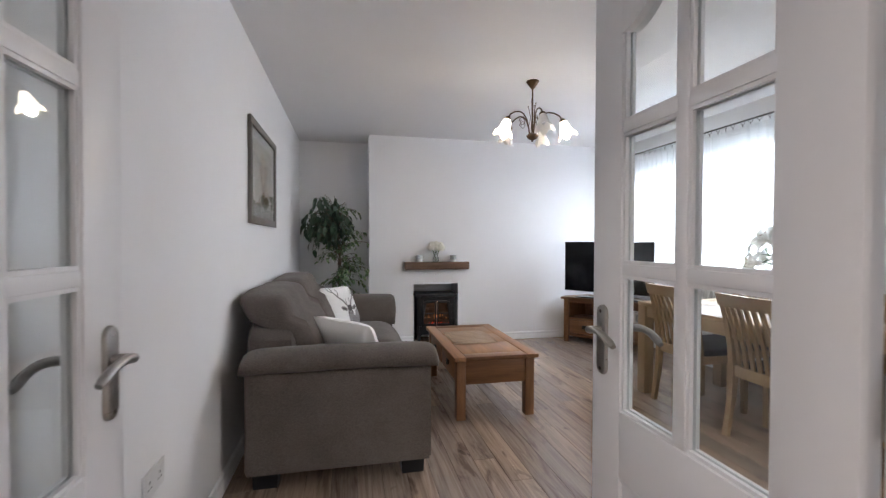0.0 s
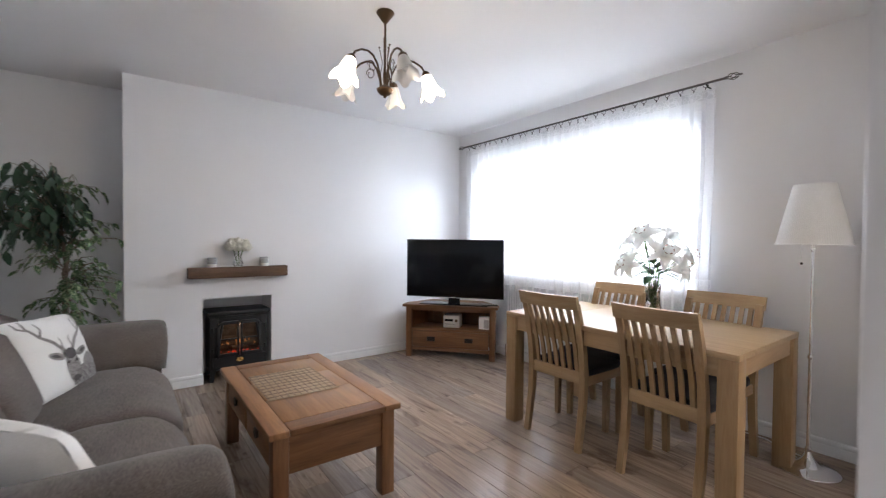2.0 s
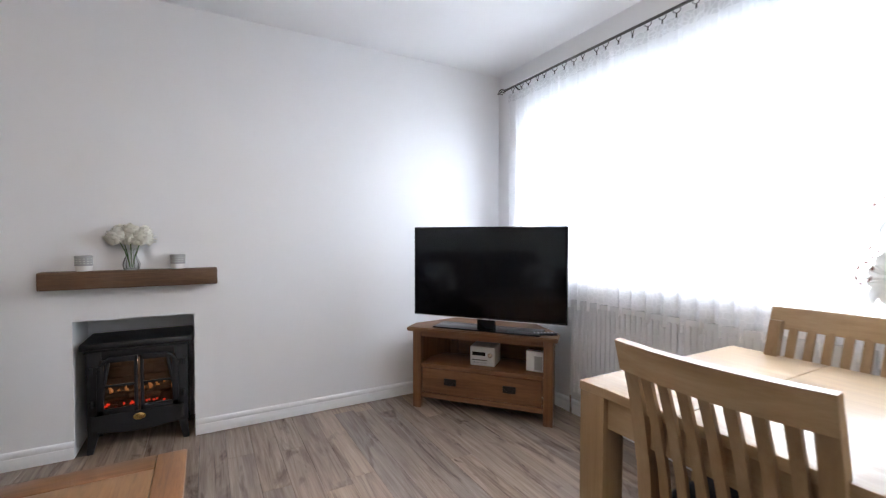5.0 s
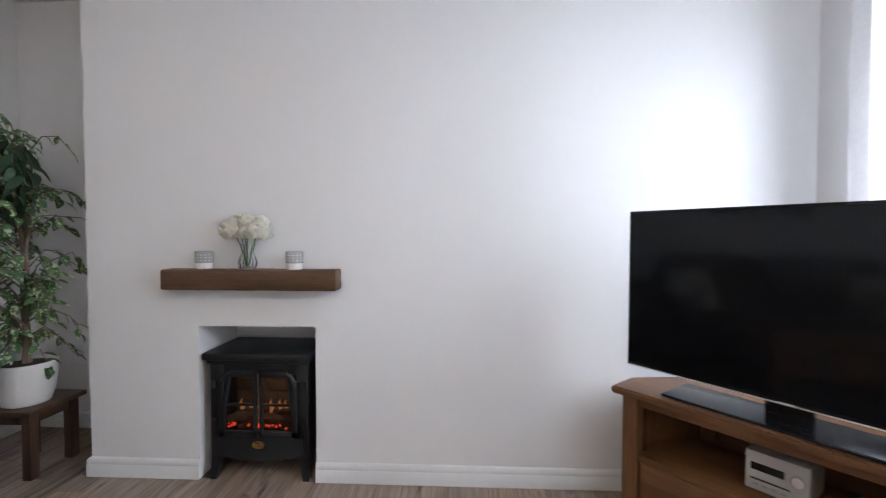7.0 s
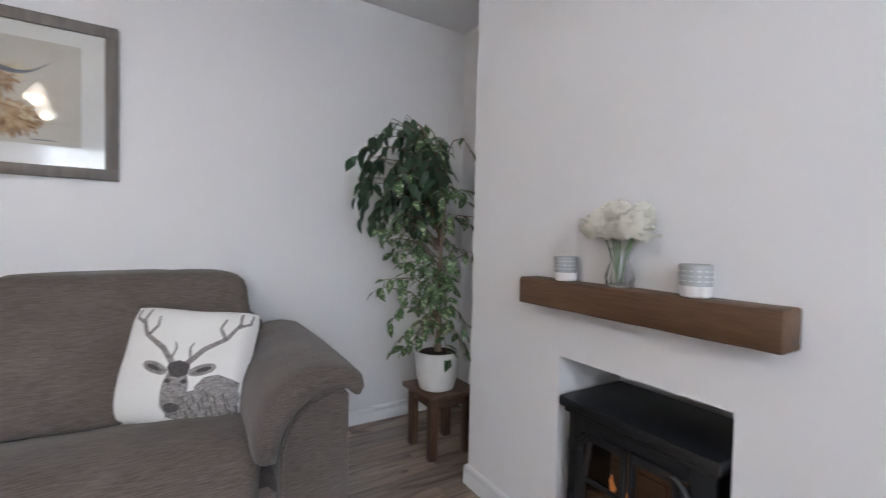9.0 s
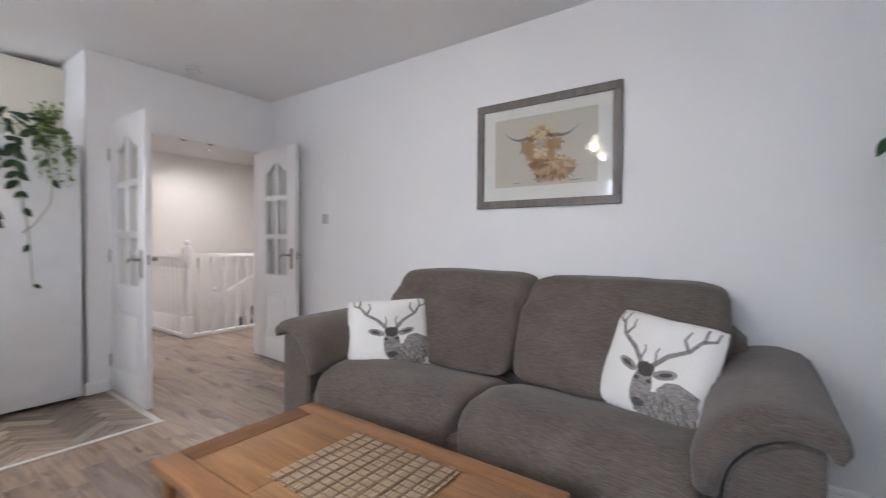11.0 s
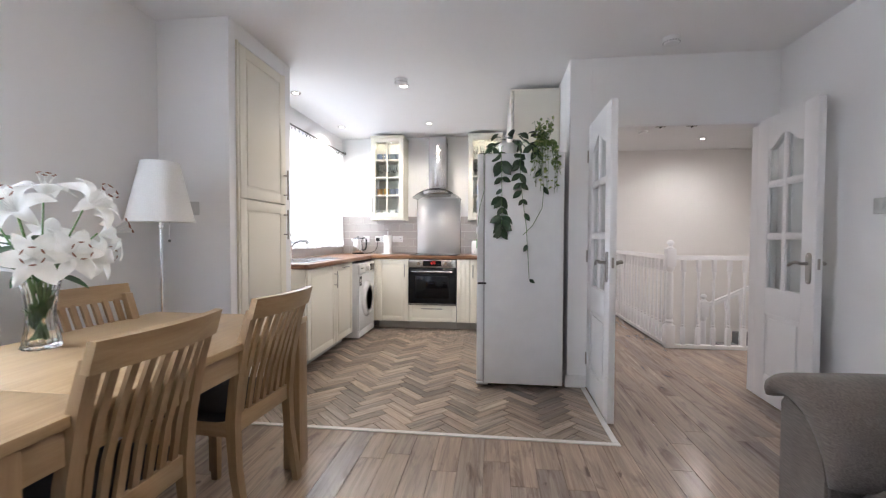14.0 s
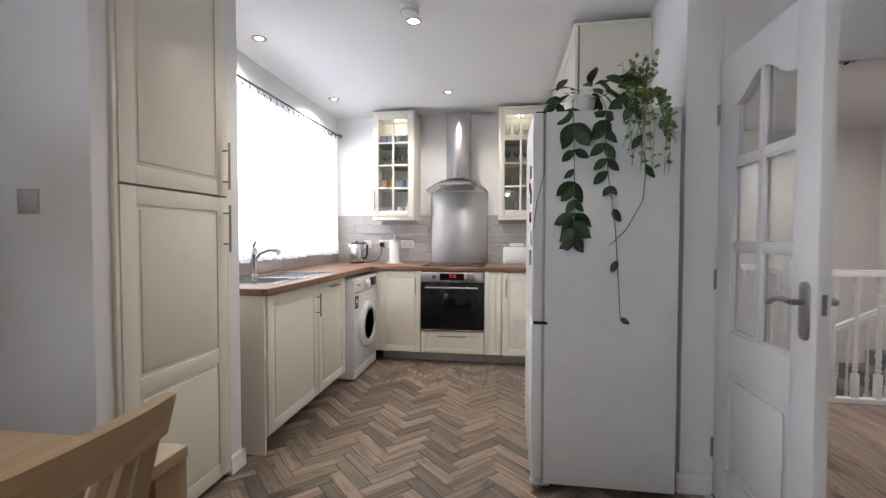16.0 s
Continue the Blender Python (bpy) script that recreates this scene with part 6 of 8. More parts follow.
part("top_grille", boxes(*[((-0.075, y0 + 0.02 + i * 0.022, z1 - 0.008), (-0.03, y0 + 0.032 + i * 0.022, z1)) for i in range(64)]), M["white_gloss"], RD)
for y in (y0, y1):
    part("end_cap", boxes(((-0.086, y - 0.003, z0), (-0.028, y + 0.003, z1 + 0.001)), bevel=0.001), M["white_gloss"], RD)
    part("valve_pipe", tube(B(), [(-0.05, y + (0.03 if y > 0 else -0.03), 0.0), (-0.05, y + (0.03 if y > 0 else -0.03), z0 + 0.03), (-0.055, y, z0 + 0.03)], 0.0075, 8), M["chrome"], RD)
    part("wall_bracket", boxes(((-0.03, y * 0.8 - 0.015, z0 + 0.05), (0.0, y * 0.8 + 0.015, z1 - 0.08))), M["white_gloss"], RD)

# ---- lilies ----
LV = thing("lily_vase", (3.065, 2.305, 0.749), "twisted glass vase of white lilies on the dining table", "vase")
vv = B()
prof = [(r * 0.98, h * 0.95) for r, h in ((0.052, 0), (0.058, 0.004), (0.054, 0.03), (0.043, 0.09), (0.040, 0.14), (0.048, 0.21), (0.060, 0.262), (0.063, 0.268), (0.058, 0.266), (0.044, 0.205), (0.036, 0.14), (0.039, 0.09), (0.049, 0.03), (0.045, 0.016), (0, 0.014))]
lathe(vv, prof, 72)
for v in vv.verts:
    a = math.atan2(v.co.y, v.co.x)
    r = math.hypot(v.co.x, v.co.y)
    if r > 0.0450 or (0.02 < v.co.z < 0.24 and r > 0.0375):
        k = 1 + 0.055 * math.cos(14 * (a + 7.0 * v.co.z))
        v.co.x *= k
        v.co.y *= k
part("vase", vv, M["glass"], LV)
part("water", lathe(B(), [(0.0, 0.016), (0.044, 0.018), (0.047, 0.03), (0.037, 0.09), (0.034, 0.14), (0.036, 0.16), (0.0, 0.16)], 32), glass("vase_water", (0.96, 0.98, 0.97), 0.0, 1.33), LV)


def lily_mesh(openness):
    """An open star of six broad, pointed, recurved petals round long stamens."""
    bm = B()
    for k in range(6):
        m = Matrix.Rotation(2 * math.pi * k / 6, 4, "Z")
        wide = 0.0285 if k % 2 else 0.0205
        rows = []
        for j in range(11):
            v = j / 10
            r = 0.004 + openness * 0.098 * v ** 1.15
            z = 0.082 * v ** 0.62 - 0.125 * openness * max(0, v - 0.42) ** 1.55
            w = wide * math.sin(math.pi * (0.05 + 0.95 * v) ** 0.9) ** 0.75 + 0.0012 if j < 10 else 0.0008
            rows.append([bm.verts.new(m @ Vector((r - 0.006 * abs(u) * (1 - v), u * w, z + 0.008 * u * u * (1 - v) - 0.004 * (1 - abs(u)) + 0.004 * abs(u) * math.sin(9 * v + 2 * k + 3 * u)))) for u in (-1, -0.5, 0, 0.5, 1)])
        for a, b in zip(rows, rows[1:]):
            for i in range(4):
                bm.faces.new((a[i], a[i + 1], b[i + 1], b[i]))
    bmesh.ops.pointmerge(bm, verts=[v for v in bm.verts if v.co.z < 0.010], merge_co=(0, 0, 0))
    for k in range(6):
        a = 2 * math.pi * (k + 0.5) / 6
        tube(bm, [(0, 0, 0.0), (0.012 * math.cos(a), 0.012 * math.sin(a), 0.06), (0.028 * math.cos(a), 0.028 * math.sin(a), 0.098)], 0.0012, 5)
    nf = len(bm.faces)
    for k in range(6):
        a = 2 * math.pi * (k + 0.5) / 6
        c = Vector((0.028 * math.cos(a), 0.028 * math.sin(a), 0.100))
        tube(bm, [c + Vector((-math.sin(a), math.cos(a), 0.2)) * 0.009, c, c - Vector((-math.sin(a), math.cos(a), -0.2)) * 0.009], [0.0012, 0.0028, 0.0012], 6)
    bm.faces.ensure_lookup_table()
    for f in bm.faces[nf:]:
        f.material_index = 1
    return mesh_of("lily_bloom", bm, [M["petal"], M["anther"]])


blooms = [lily_mesh(1.0), lily_mesh(0.8), lily_mesh(1.08)]
rng = random.Random(5)
spots = [(-0.17, 0.06, 0.33), (0.02, 0.17, 0.36), (-0.06, 0.14, 0.47), (0.17, 0.08, 0.42), (0.12, -0.15, 0.38), (-0.12, -0.14, 0.40), (0.0, -0.02, 0.53),
         (0.14, -0.03, 0.50), (-0.17, -0.03, 0.50), (-0.02, -0.19, 0.31), (0.20, -0.05, 0.31), (0.08, 0.13, 0.49), (-0.14, 0.15, 0.32)]
for i, (x, y, z) in enumerate(spots):
    x, y = 0.94 * x, 0.82 * y
    out = Vector((x, y, 0.05 + 0.45 * (z - 0.36))).normalized()
    q = out.to_track_quat("Z", "Y").to_matrix().to_4x4()
    share("lily_bloom", blooms[i % 3], LV, Matrix.Translation((x, y, z)) @ q @ Matrix.Rotation(i * 0.7, 4, "Z") @ Matrix.Scale(rng.uniform(0.92, 1.06), 4))
    part("stem", tube(B(), [(x * -0.12, y * -0.12, 0.03), (x * 0.12, y * 0.12, 0.16), (x * 0.25, y * 0.25, 0.28), (x, y, z + 0.01)], 0.0032, 6), M["stem"], LV)
ll = leaf_mesh("leaf", 0.13, 0.052, M["leaf_green"], 0.3, 0.2)
for i in range(30):
    a, up = i * 2.4, rng.uniform(10, 60)
    m = pose(0.03 * math.cos(a), 0.03 * math.sin(a), rng.uniform(0.26, 0.40), 0, 0, math.degrees(a) - 90) @ pose(0, 0, 0, up - 20, 0, 0) @ Matrix.Scale(rng.uniform(0.7, 1.15), 4)
    share("leaf", ll, LV, m)
for i in range(10):
    a = i * 0.63
    m = pose(0.014 * math.cos(a), 0.014 * math.sin(a), 0.06 + 0.012 * i, 0, 0, math.degrees(a) - 90) @ pose(0, 0, 0, 75, 0, 0) @ Matrix.Scale(0.6, 4)
    share("leaf", ll, LV, m)

# ---- switches, sockets and alarms in the living room ----


def plate(name, m, w, h, label, category, kind):
    """A faceplate; local +z points out of the wall."""
    t = thing(name, m, label, category)
    part("faceplate", boxes(((-w / 2, -h / 2, 0), (w / 2, h / 2, 0.008)), bevel=0.003), M["white_plastic"], t)
    if kind == "switch":
        part("rocker", boxes(((-0.011, -0.019, 0.008), (0.011, 0.019, 0.012)), bevel=0.002), M["white_plastic"], t)
    elif kind == "steel":
        t.children[0].data.materials[0] = M["silver_plastic"]
        part("rocker", boxes(((-0.02, -0.019, 0.008), (0.02, 0.019, 0.011)), bevel=0.002), M["silver_plastic"], t)
    else:
        for s in (-1, 1) if w > 0.1 else (0,):
            part("pin_holes", boxes(((s * 0.036 - 0.003, 0.003, 0.0081), (s * 0.036 + 0.003, 0.012, 0.0085)), ((s * 0.036 - 0.014, -0.014, 0.0081), (s * 0.036 - 0.007, -0.010, 0.0085)), ((s * 0.036 + 0.007, -0.014, 0.0081), (s * 0.036 + 0.014, -0.010, 0.0085))), M["black"], t)
            part("socket_switch", boxes(((s * 0.036 + s * 0.008 - 0.005, 0.018, 0.008), (s * 0.036 + s * 0.008 + 0.005, 0.030, 0.011)), bevel=0.001), M["white_plastic"], t)
    return t


def on_west(y, z):
    return pose(W, y, z, 90, 0, 90)


plate("light_switch", on_west(1.125, 1.322), 0.085, 0.085, "pale silver square light switch on the sofa wall", "light switch", "steel")
plate("wall_socket", on_west(1.38, 0.47), 0.146, 0.086, "white double wall socket near the door", "socket", "socket")
plate("light_switch", pose(3.33, 1.175, 1.322, 90, 0, 180), 0.085, 0.085, "satin metal light switch beside the floor lamp", "light switch", "steel")


def alarm(x, y, label, r=0.055):
    a = thing("smoke_alarm", (x, y, CEIL), label, "smoke alarm")
    part("base_plate", lathe(B(), [(0, 0), (r, 0), (r, -0.012), (0, -0.012)], 32), M["white_plastic"], a)
    part("cover", lathe(B(), [(0, -0.0125), (r * 0.96, -0.0125), (r * 0.94, -0.030), (r * 0.80, -0.040), (r * 0.3, -0.043), (0, -0.043)], 32), M["white_plastic"], a)
    part("vent_slots", boxes(*[((r * 0.90 * math.cos(t) - 0.004, r * 0.90 * math.sin(t) - 0.004, -0.034), (r * 0.90 * math.cos(t) + 0.004, r * 0.90 * math.sin(t) + 0.004, -0.026)) for t in [2 * math.pi * k / 18 for k in range(18)]]), M["grey_plastic"], a)
    return a


alarm(0.285, 0.565, "round white smoke alarm on the living room ceiling")
alarm(2.262, 0.03, "round white heat alarm on the kitchen ceiling")
alarm(-0.384, -2.0, "round white smoke alarm on the landing ceiling")

# ---- kitchen units ----


def panel_door(bm, w, h, t=0.019, fields=((0.0, 1.0),), rail=0.062, origin=(0, 0, 0)):
    """A framed door in the x-z plane facing -y: each field is a sunk groove round a raised centre."""
    ox, oy, oz = origin
    bx(bm, (ox + 0.0015, oy, oz + 0.0015), (ox + w - 0.0015, oy + t - 0.006, oz + h - 0.0015), 0.0015)
    edges = [f for pair in fields for f in pair]
    for s0, s1 in (((0.0015, 0.0015), (rail, h - 0.0015)), ((w - rail, 0.0015), (w - 0.0015, h - 0.0015))):
        bx(bm, (ox + s0[0], oy - 0.006, oz + s0[1]), (ox + s1[0], oy + 0.002, oz + s1[1]), 0.0025)
    cuts = [0.0015]
    for a, b in fields:
        lo, hi = a * h + rail, b * h - rail
        if a > 0:
            lo = a * h + rail / 2
        if b < 1:
            hi = b * h - rail / 2
        bx(bm, (ox + rail, oy - 0.006, oz + cuts[-1]), (ox + w - rail, oy + 0.002, oz + lo), 0.0025)
        cuts.append(hi)
        bx(bm, (ox + rail + 0.016, oy - 0.005, oz + lo + 0.016), (ox + w - rail - 0.016, oy + 0.002, oz + hi - 0.016), 0.004)
    bx(bm, (ox + rail, oy - 0.006, oz + cuts[-1]), (ox + w - rail, oy + 0.002, oz + h - 0.0015), 0.0025)
    return bm


def bar_handle(parent, x, y, z, length, upright=True, label="brushed steel bar handle"):
    bm = B()
    e = Vector((0, 0, length / 2)) if upright else Vector((length / 2, 0, 0))
    c = Vector((x, y - 0.034, z))
    cyl(bm, c - e, c + e, 0.006, None, 12)
    for s in (-0.66, 0.66):
        cyl(bm, c + e * s, c + e * s + Vector((0, 0.034, 0)), 0.0045, None, 10)
    return part("handle", bm, M["nickel"], parent, label)


def base_unit(m, w, label, doors, h=0.765, depth=0.56, plinth=True):
    """Local x along the run, front at y = 0 facing -y, floor at z = 0. doors: (x0, x1, z0, z1, handle x, handle z, upright)."""
    u = thing("base_cabinet", m, label, "kitchen cabinet", "kitchen base cabinets")
    z0 = 0.105
    part("carcass", boxes(((0.001, 0.021, z0), (0.019, depth, 0.878)), ((w - 0.019, 0.021, z0), (w - 0.001, depth, 0.878)), ((0.019, 0.021, z0), (w - 0.019, depth, z0 + 0.018)), ((0.019, depth - 0.01, z0 + 0.018), (w - 0.019, depth, 0.878))), M["cream"], u)
    for x0, x1, a, b, hx, hz, up in doors:
        d = part("cabinet_door", panel_door(B(), x1 - x0, b - a, origin=(x0, 0, a), rail=min(0.062, (x1 - x0) * 0.24, (b - a) * 0.28)), M["cream"], u)
        if hx is not None:
            bar_handle(d, hx, -0.006, hz, 0.16 if up else 0.14, up)
    if plinth:
        part("plinth", boxes(((0, 0.115, 0.001), (w, 0.132, 0.103)), bevel=0.001), M["plinth"], u)
    return u


FY = -1.525


def back_run(x1):
    """Along the end wall the fronts face +y, so local x runs towards -x."""
    return pose(x1, FY, 0, 0, 0, 180)


base_unit(back_run(2.912), 0.396, "cream framed base cabinet between corner and oven", [(0, 0.396, 0.105, 0.875, 0.045 + 0.312, 0.735, True)])
base_unit(back_run(1.913), 0.160, "narrow cream base cabinet beside the oven", [(0, 0.160, 0.105, 0.875, None, 0, True)])
base_unit(back_run(1.750), 0.400, "cream framed base cabinet beside the fridge", [(0, 0.400, 0.105, 0.875, 0.035, 0.735, True)])
base_unit(back_run(1.347), 0.440, "cream framed base cabinet behind the fridge", [(0, 0.440, 0.105, 0.875, 0.40, 0.735, True)])
fil = solo("corner_post", boxes(((2.915, FY - 0.02, 0.105), (2.985, FY - 0.002, 0.876)), bevel=0.001), M["cream"], (0, 0, 0), "cream corner filler strip between the cabinets", "filler panel")
base_unit(pose(3.005, 0.268, 0, 0, 0, -90), 1.125, "cream framed two-door sink cabinet under the window",
          [(0, 0.628, 0.105, 0.875, 0.595, 0.735, True), (0.632, 1.123, 0.105, 0.875, 0.86, 0.838, False)], depth=0.53)
solo("end_panel", boxes(((3.012, 0.269, 0.0), (E - 0.02, 0.285, 0.878)), bevel=0.001), M["cream"], (0, 0, 0), "plain cream end panel on the sink cabinet", "end panel")

# oven housing
OV = thing("built_in_oven", back_run(2.5115), "stainless steel built-in oven with a black glass door", "oven")
ow = 0.595
part("housing", boxes(((0.0, 0.02, 0.105), (ow, 0.54, 0.876))), M["black"], OV)
part("control_panel", boxes(((0.001, -0.018, 0.775), (ow - 0.001, 0.02, 0.872)), bevel=0.003), M["steel"], OV)
dsp = part("display", boxes(((0.185, -0.0205, 0.795), (0.410, -0.0175, 0.858))), M["black_gloss"], OV)
for i, (a, b) in enumerate(((0.275, 0.285), (0.290, 0.300), (0.308, 0.318), (0.323, 0.333))):
    for z0, z1 in ((0.822, 0.825), (0.833, 0.836), (0.844, 0.847)):
        part("digit", boxes(((a, -0.0215, z0), (b, -0.0203, z1))), M["digits"], dsp)
for x in (0.13, 0.465):
    k = part("knob", cyl(B(), (x, -0.040, 0.826), (x, -0.016, 0.826), 0.017, 0.020, 24), M["chrome"], OV, "round chrome control knob")
    part("pointer", boxes(((x - 0.0015, -0.0415, 0.828), (x + 0.0015, -0.0402, 0.842))), M["black"], k)
od = part("oven_door", boxes(((0.002, -0.022, 0.335), (ow - 0.002, 0.015, 0.770)), bevel=0.004), M["black_gloss"], OV, "black glass oven door")
part("door_trim", boxes(((0.002, -0.024, 0.318), (ow - 0.002, 0.012, 0.333)), bevel=0.002), M["steel"], od)
part("inner_window", boxes(((0.09, -0.0235, 0.40), (ow - 0.09, -0.0223, 0.67)), bevel=0.0005), M["screen"], od)
hb = cyl(B(), (0.05, -0.062, 0.728), (ow - 0.05, -0.062, 0.728), 0.0095, None, 14)
for x in (0.075, ow - 0.075):
    cyl(hb, (x, -0.062, 0.728), (x, -0.02, 0.728), 0.006, None, 10)
part("handle", hb, M["steel"], od)
part("maker_mark", boxes(((0.275, -0.0195, 0.781), (0.325, -0.0182, 0.787))), M["print_bar"], OV)
dw = part("drawer", panel_door(B(), ow, 0.205, origin=(0, 0, 0.105), rail=0.045), M["cream"], OV, "cream drawer under the oven")
bar_handle(dw, ow / 2, -0.006, 0.272, 0.26, False)
part("plinth", boxes(((0, 0.115, 0.001), (ow, 0.132, 0.103)), bevel=0.001), M["plinth"], OV)

# washing machine
WM = thing("washing_machine", (2.945, -0.912, 0, 0, 0, -90), "white front-loading washing machine under the worktop", "washing machine")
part("cabinet", boxes(((0, 0.012, 0.02), (0.598, 0.56, 0.848)), bevel=0.006), M["white_gloss"], WM)
part("front", boxes(((0.002, 0.0, 0.10), (0.596, 0.012, 0.725)), bevel=0.004), M["white_gloss"], WM)
part("kick_plate", boxes(((0.002, 0.002, 0.02), (0.596, 0.012, 0.095)), bevel=0.003), M["white_gloss"], WM)
cp = part("control_panel", boxes(((0.002, -0.006, 0.73), (0.596, 0.012, 0.846)), bevel=0.006), M["white_gloss"], WM)
part("drawer_front", boxes(((0.012, -0.010, 0.745), (0.185, -0.004, 0.835)), bevel=0.004), M["white_plastic"], cp)
part("programme_dial", cyl(B(), (0.30, -0.035, 0.79), (0.30, -0.004, 0.79), 0.032, 0.036, 28), M["white_plastic"], cp, "white dial with a silver ring")
part("dial_ring", lathe(B(), [(0.037, 0), (0.040, 0.0), (0.040, 0.006), (0.037, 0.006)], 28), M["silver_plastic"], cp, "", pose(0.30, -0.004, 0.79, 90))
part("display", boxes(((0.40, -0.009, 0.752), (0.565, -0.005, 0.828)), bevel=0.002), M["black_gloss"], cp)
part("maker_mark", boxes(((0.05, -0.0115, 0.79), (0.145, -0.0098, 0.80))), M["print_bar"], cp)
dm = pose(0.30, 0.0, 0.43, 90)
dr_ = part("porthole_door", lathe(B(), [(0.135, 0.030), (0.150, 0.040), (0.185, 0.034), (0.205, 0.016), (0.208, 0.0), (0.150, 0.0)], 48), M["white_gloss"], WM, "round white porthole door", dm)
part("chrome_ring", lathe(B(), [(0.128, 0.026), (0.136, 0.036), (0.148, 0.0425), (0.170, 0.0400), (0.168, 0.036), (0.136, 0.030)], 48), M["silver_plastic"], dr_)
part("door_glass", lathe(B(), [(0.0, -0.035), (0.06, -0.030), (0.11, -0.005), (0.132, 0.028), (0.136, 0.028), (0.12, -0.012), (0.0, -0.045)], 40), M["smoked"], dr_)
part("drum", lathe(B(), [(0.0, -0.20), (0.13, -0.20), (0.14, -0.05), (0.137, 0.0)], 32), M["steel"], WM, "", dm)
part("energy_sticker", boxes(((0.025, -0.0015, 0.60), (0.105, 0.0, 0.705))), M["print_bar"], WM, "dark square capacity sticker")
nine = bpy.data.curves.new("nine", "FONT")
nine.body, nine.size, nine.extrude = "9", 0.085, 0.0004
tmp = bpy.data.objects.new("nine_tmp", nine)
scene.collection.objects.link(tmp)
bpy.context.view_layer.update()
dg = bpy.context.evaluated_depsgraph_get()
nm_ = bpy.data.meshes.new_from_object(tmp.evaluated_get(dg))
bpy.data.objects.remove(tmp)
nm_.materials.clear()
nm_.materials.append(M["white_plastic"])
share("sticker_number", nm_, WM, pose(0.04, -0.003, 0.622, 90))

# worktops
WT = tagged(new("worktop"), "dark walnut block worktop round two kitchen walls", "worktop")
part("window_run", boxes(((2.975, -1.50, 0.880), (E - 0.001, 0.30, 0.920)), bevel=0.003), M["worktop"], WT)
part("end_run", boxes(((0.902, SK + 0.001, 0.880), (E - 0.001, -1.5005, 0.920)), bevel=0.003), wood("walnut_worktop_across", (0.11, 0.05, 0.026), (0.23, 0.115, 0.06), (0.33, 0.19, 0.11), "x", 0.3, 0.8), WT)

SN = thing("sink", (3.27, -0.25, 0.921), "stainless steel sink with a ribbed drainer", "sink")
part("bowl", boxes(((-0.21, -0.02, -0.002), (0.21, 0.02, 0.004)), ((-0.21, 0.34, -0.002), (0.21, 0.38, 0.004)), ((-0.21, 0.02, -0.002), (-0.17, 0.34, 0.004)), ((0.17, 0.02, -0.002), (0.21, 0.34, 0.004)), bevel=0.001), M["steel"], SN)
# no hollow here: a black sheet at rim height paints the shade inside the bowl
part("bowl_floor", boxes(((-0.17, 0.02, -0.0005), (0.17, 0.34, 0.0012))), M["black_gloss"], SN, "flat black sheet in place of the bowl's shaded depth")
part("drainer", boxes(((-0.21, -0.50, -0.002), (0.21, -0.0205, 0.003)), bevel=0.001), M["steel"], SN)
rb = mesh_of("drainer_rib", boxes(((-0.0055, -0.22, 0.0), (0.0055, 0.22, 0.004)), bevel=0.0015), M["steel"])
for i in range(9):
    share("drainer_rib", rb, SN, pose(-0.15 + i * 0.037, -0.26, 0.003))
TP = thing("kitchen_tap", (3.44, -0.30, 0.925), "chrome mixer tap behind the sink", "tap")
part("body", lathe(B(), [(0.0, 0), (0.032, 0), (0.032, 0.007), (0.026, 0.014), (0.024, 0.14), (0.028, 0.15), (0.028, 0.185), (0.018, 0.198), (0, 0.20)], 20), M["chrome"], TP)
part("spout", tube(B(), [(0, 0, 0.115), (-0.04, -0.01, 0.165), (-0.10, -0.03, 0.188), (-0.15, -0.045, 0.180), (-0.165, -0.05, 0.155)], [0.017, 0.016, 0.015, 0.015, 0.016], 12), M["chrome"], TP)
part("lever", tube(B(), [(0, 0, 0.19), (0.0, 0.005, 0.215), (-0.03, 0.02, 0.245)], [0.013, 0.011, 0.009], 8), M["chrome"], TP)

# larder cupboard
LD = thing("larder_cupboard", (3.075, 1.100, 0, 0, 0, -90), "tall cream framed larder cupboard built into the wall", "cupboard")
part("carcass", boxes(((0.0, 0.03, 0.02), (0.61, 0.48, 2.38))), M["cream"], LD)
part("side_strip", boxes(((-0.003, -0.002, 0.02), (0.012, 0.035, 2.385)), bevel=0.001), M["cream"], LD)
part("side_strip", boxes(((0.600, -0.002, 0.02), (0.613, 0.035, 2.385)), bevel=0.001), M["cream"], LD)
d1 = part("lower_door", panel_door(B(), 0.584, 1.355, origin=(0.014, 0, 0.035), fields=((0.0, 0.44), (0.44, 1.0)), rail=0.07), M["cream"], LD)
d2 = part("upper_door", panel_door(B(), 0.584, 0.975, origin=(0.014, 0, 1.396), rail=0.07), M["cream"], LD)
bar_handle(d1, 0.574, -0.006, 1.24, 0.225)
bar_handle(d2, 0.574, -0.006, 1.54, 0.225)

# glazed wall cabinets


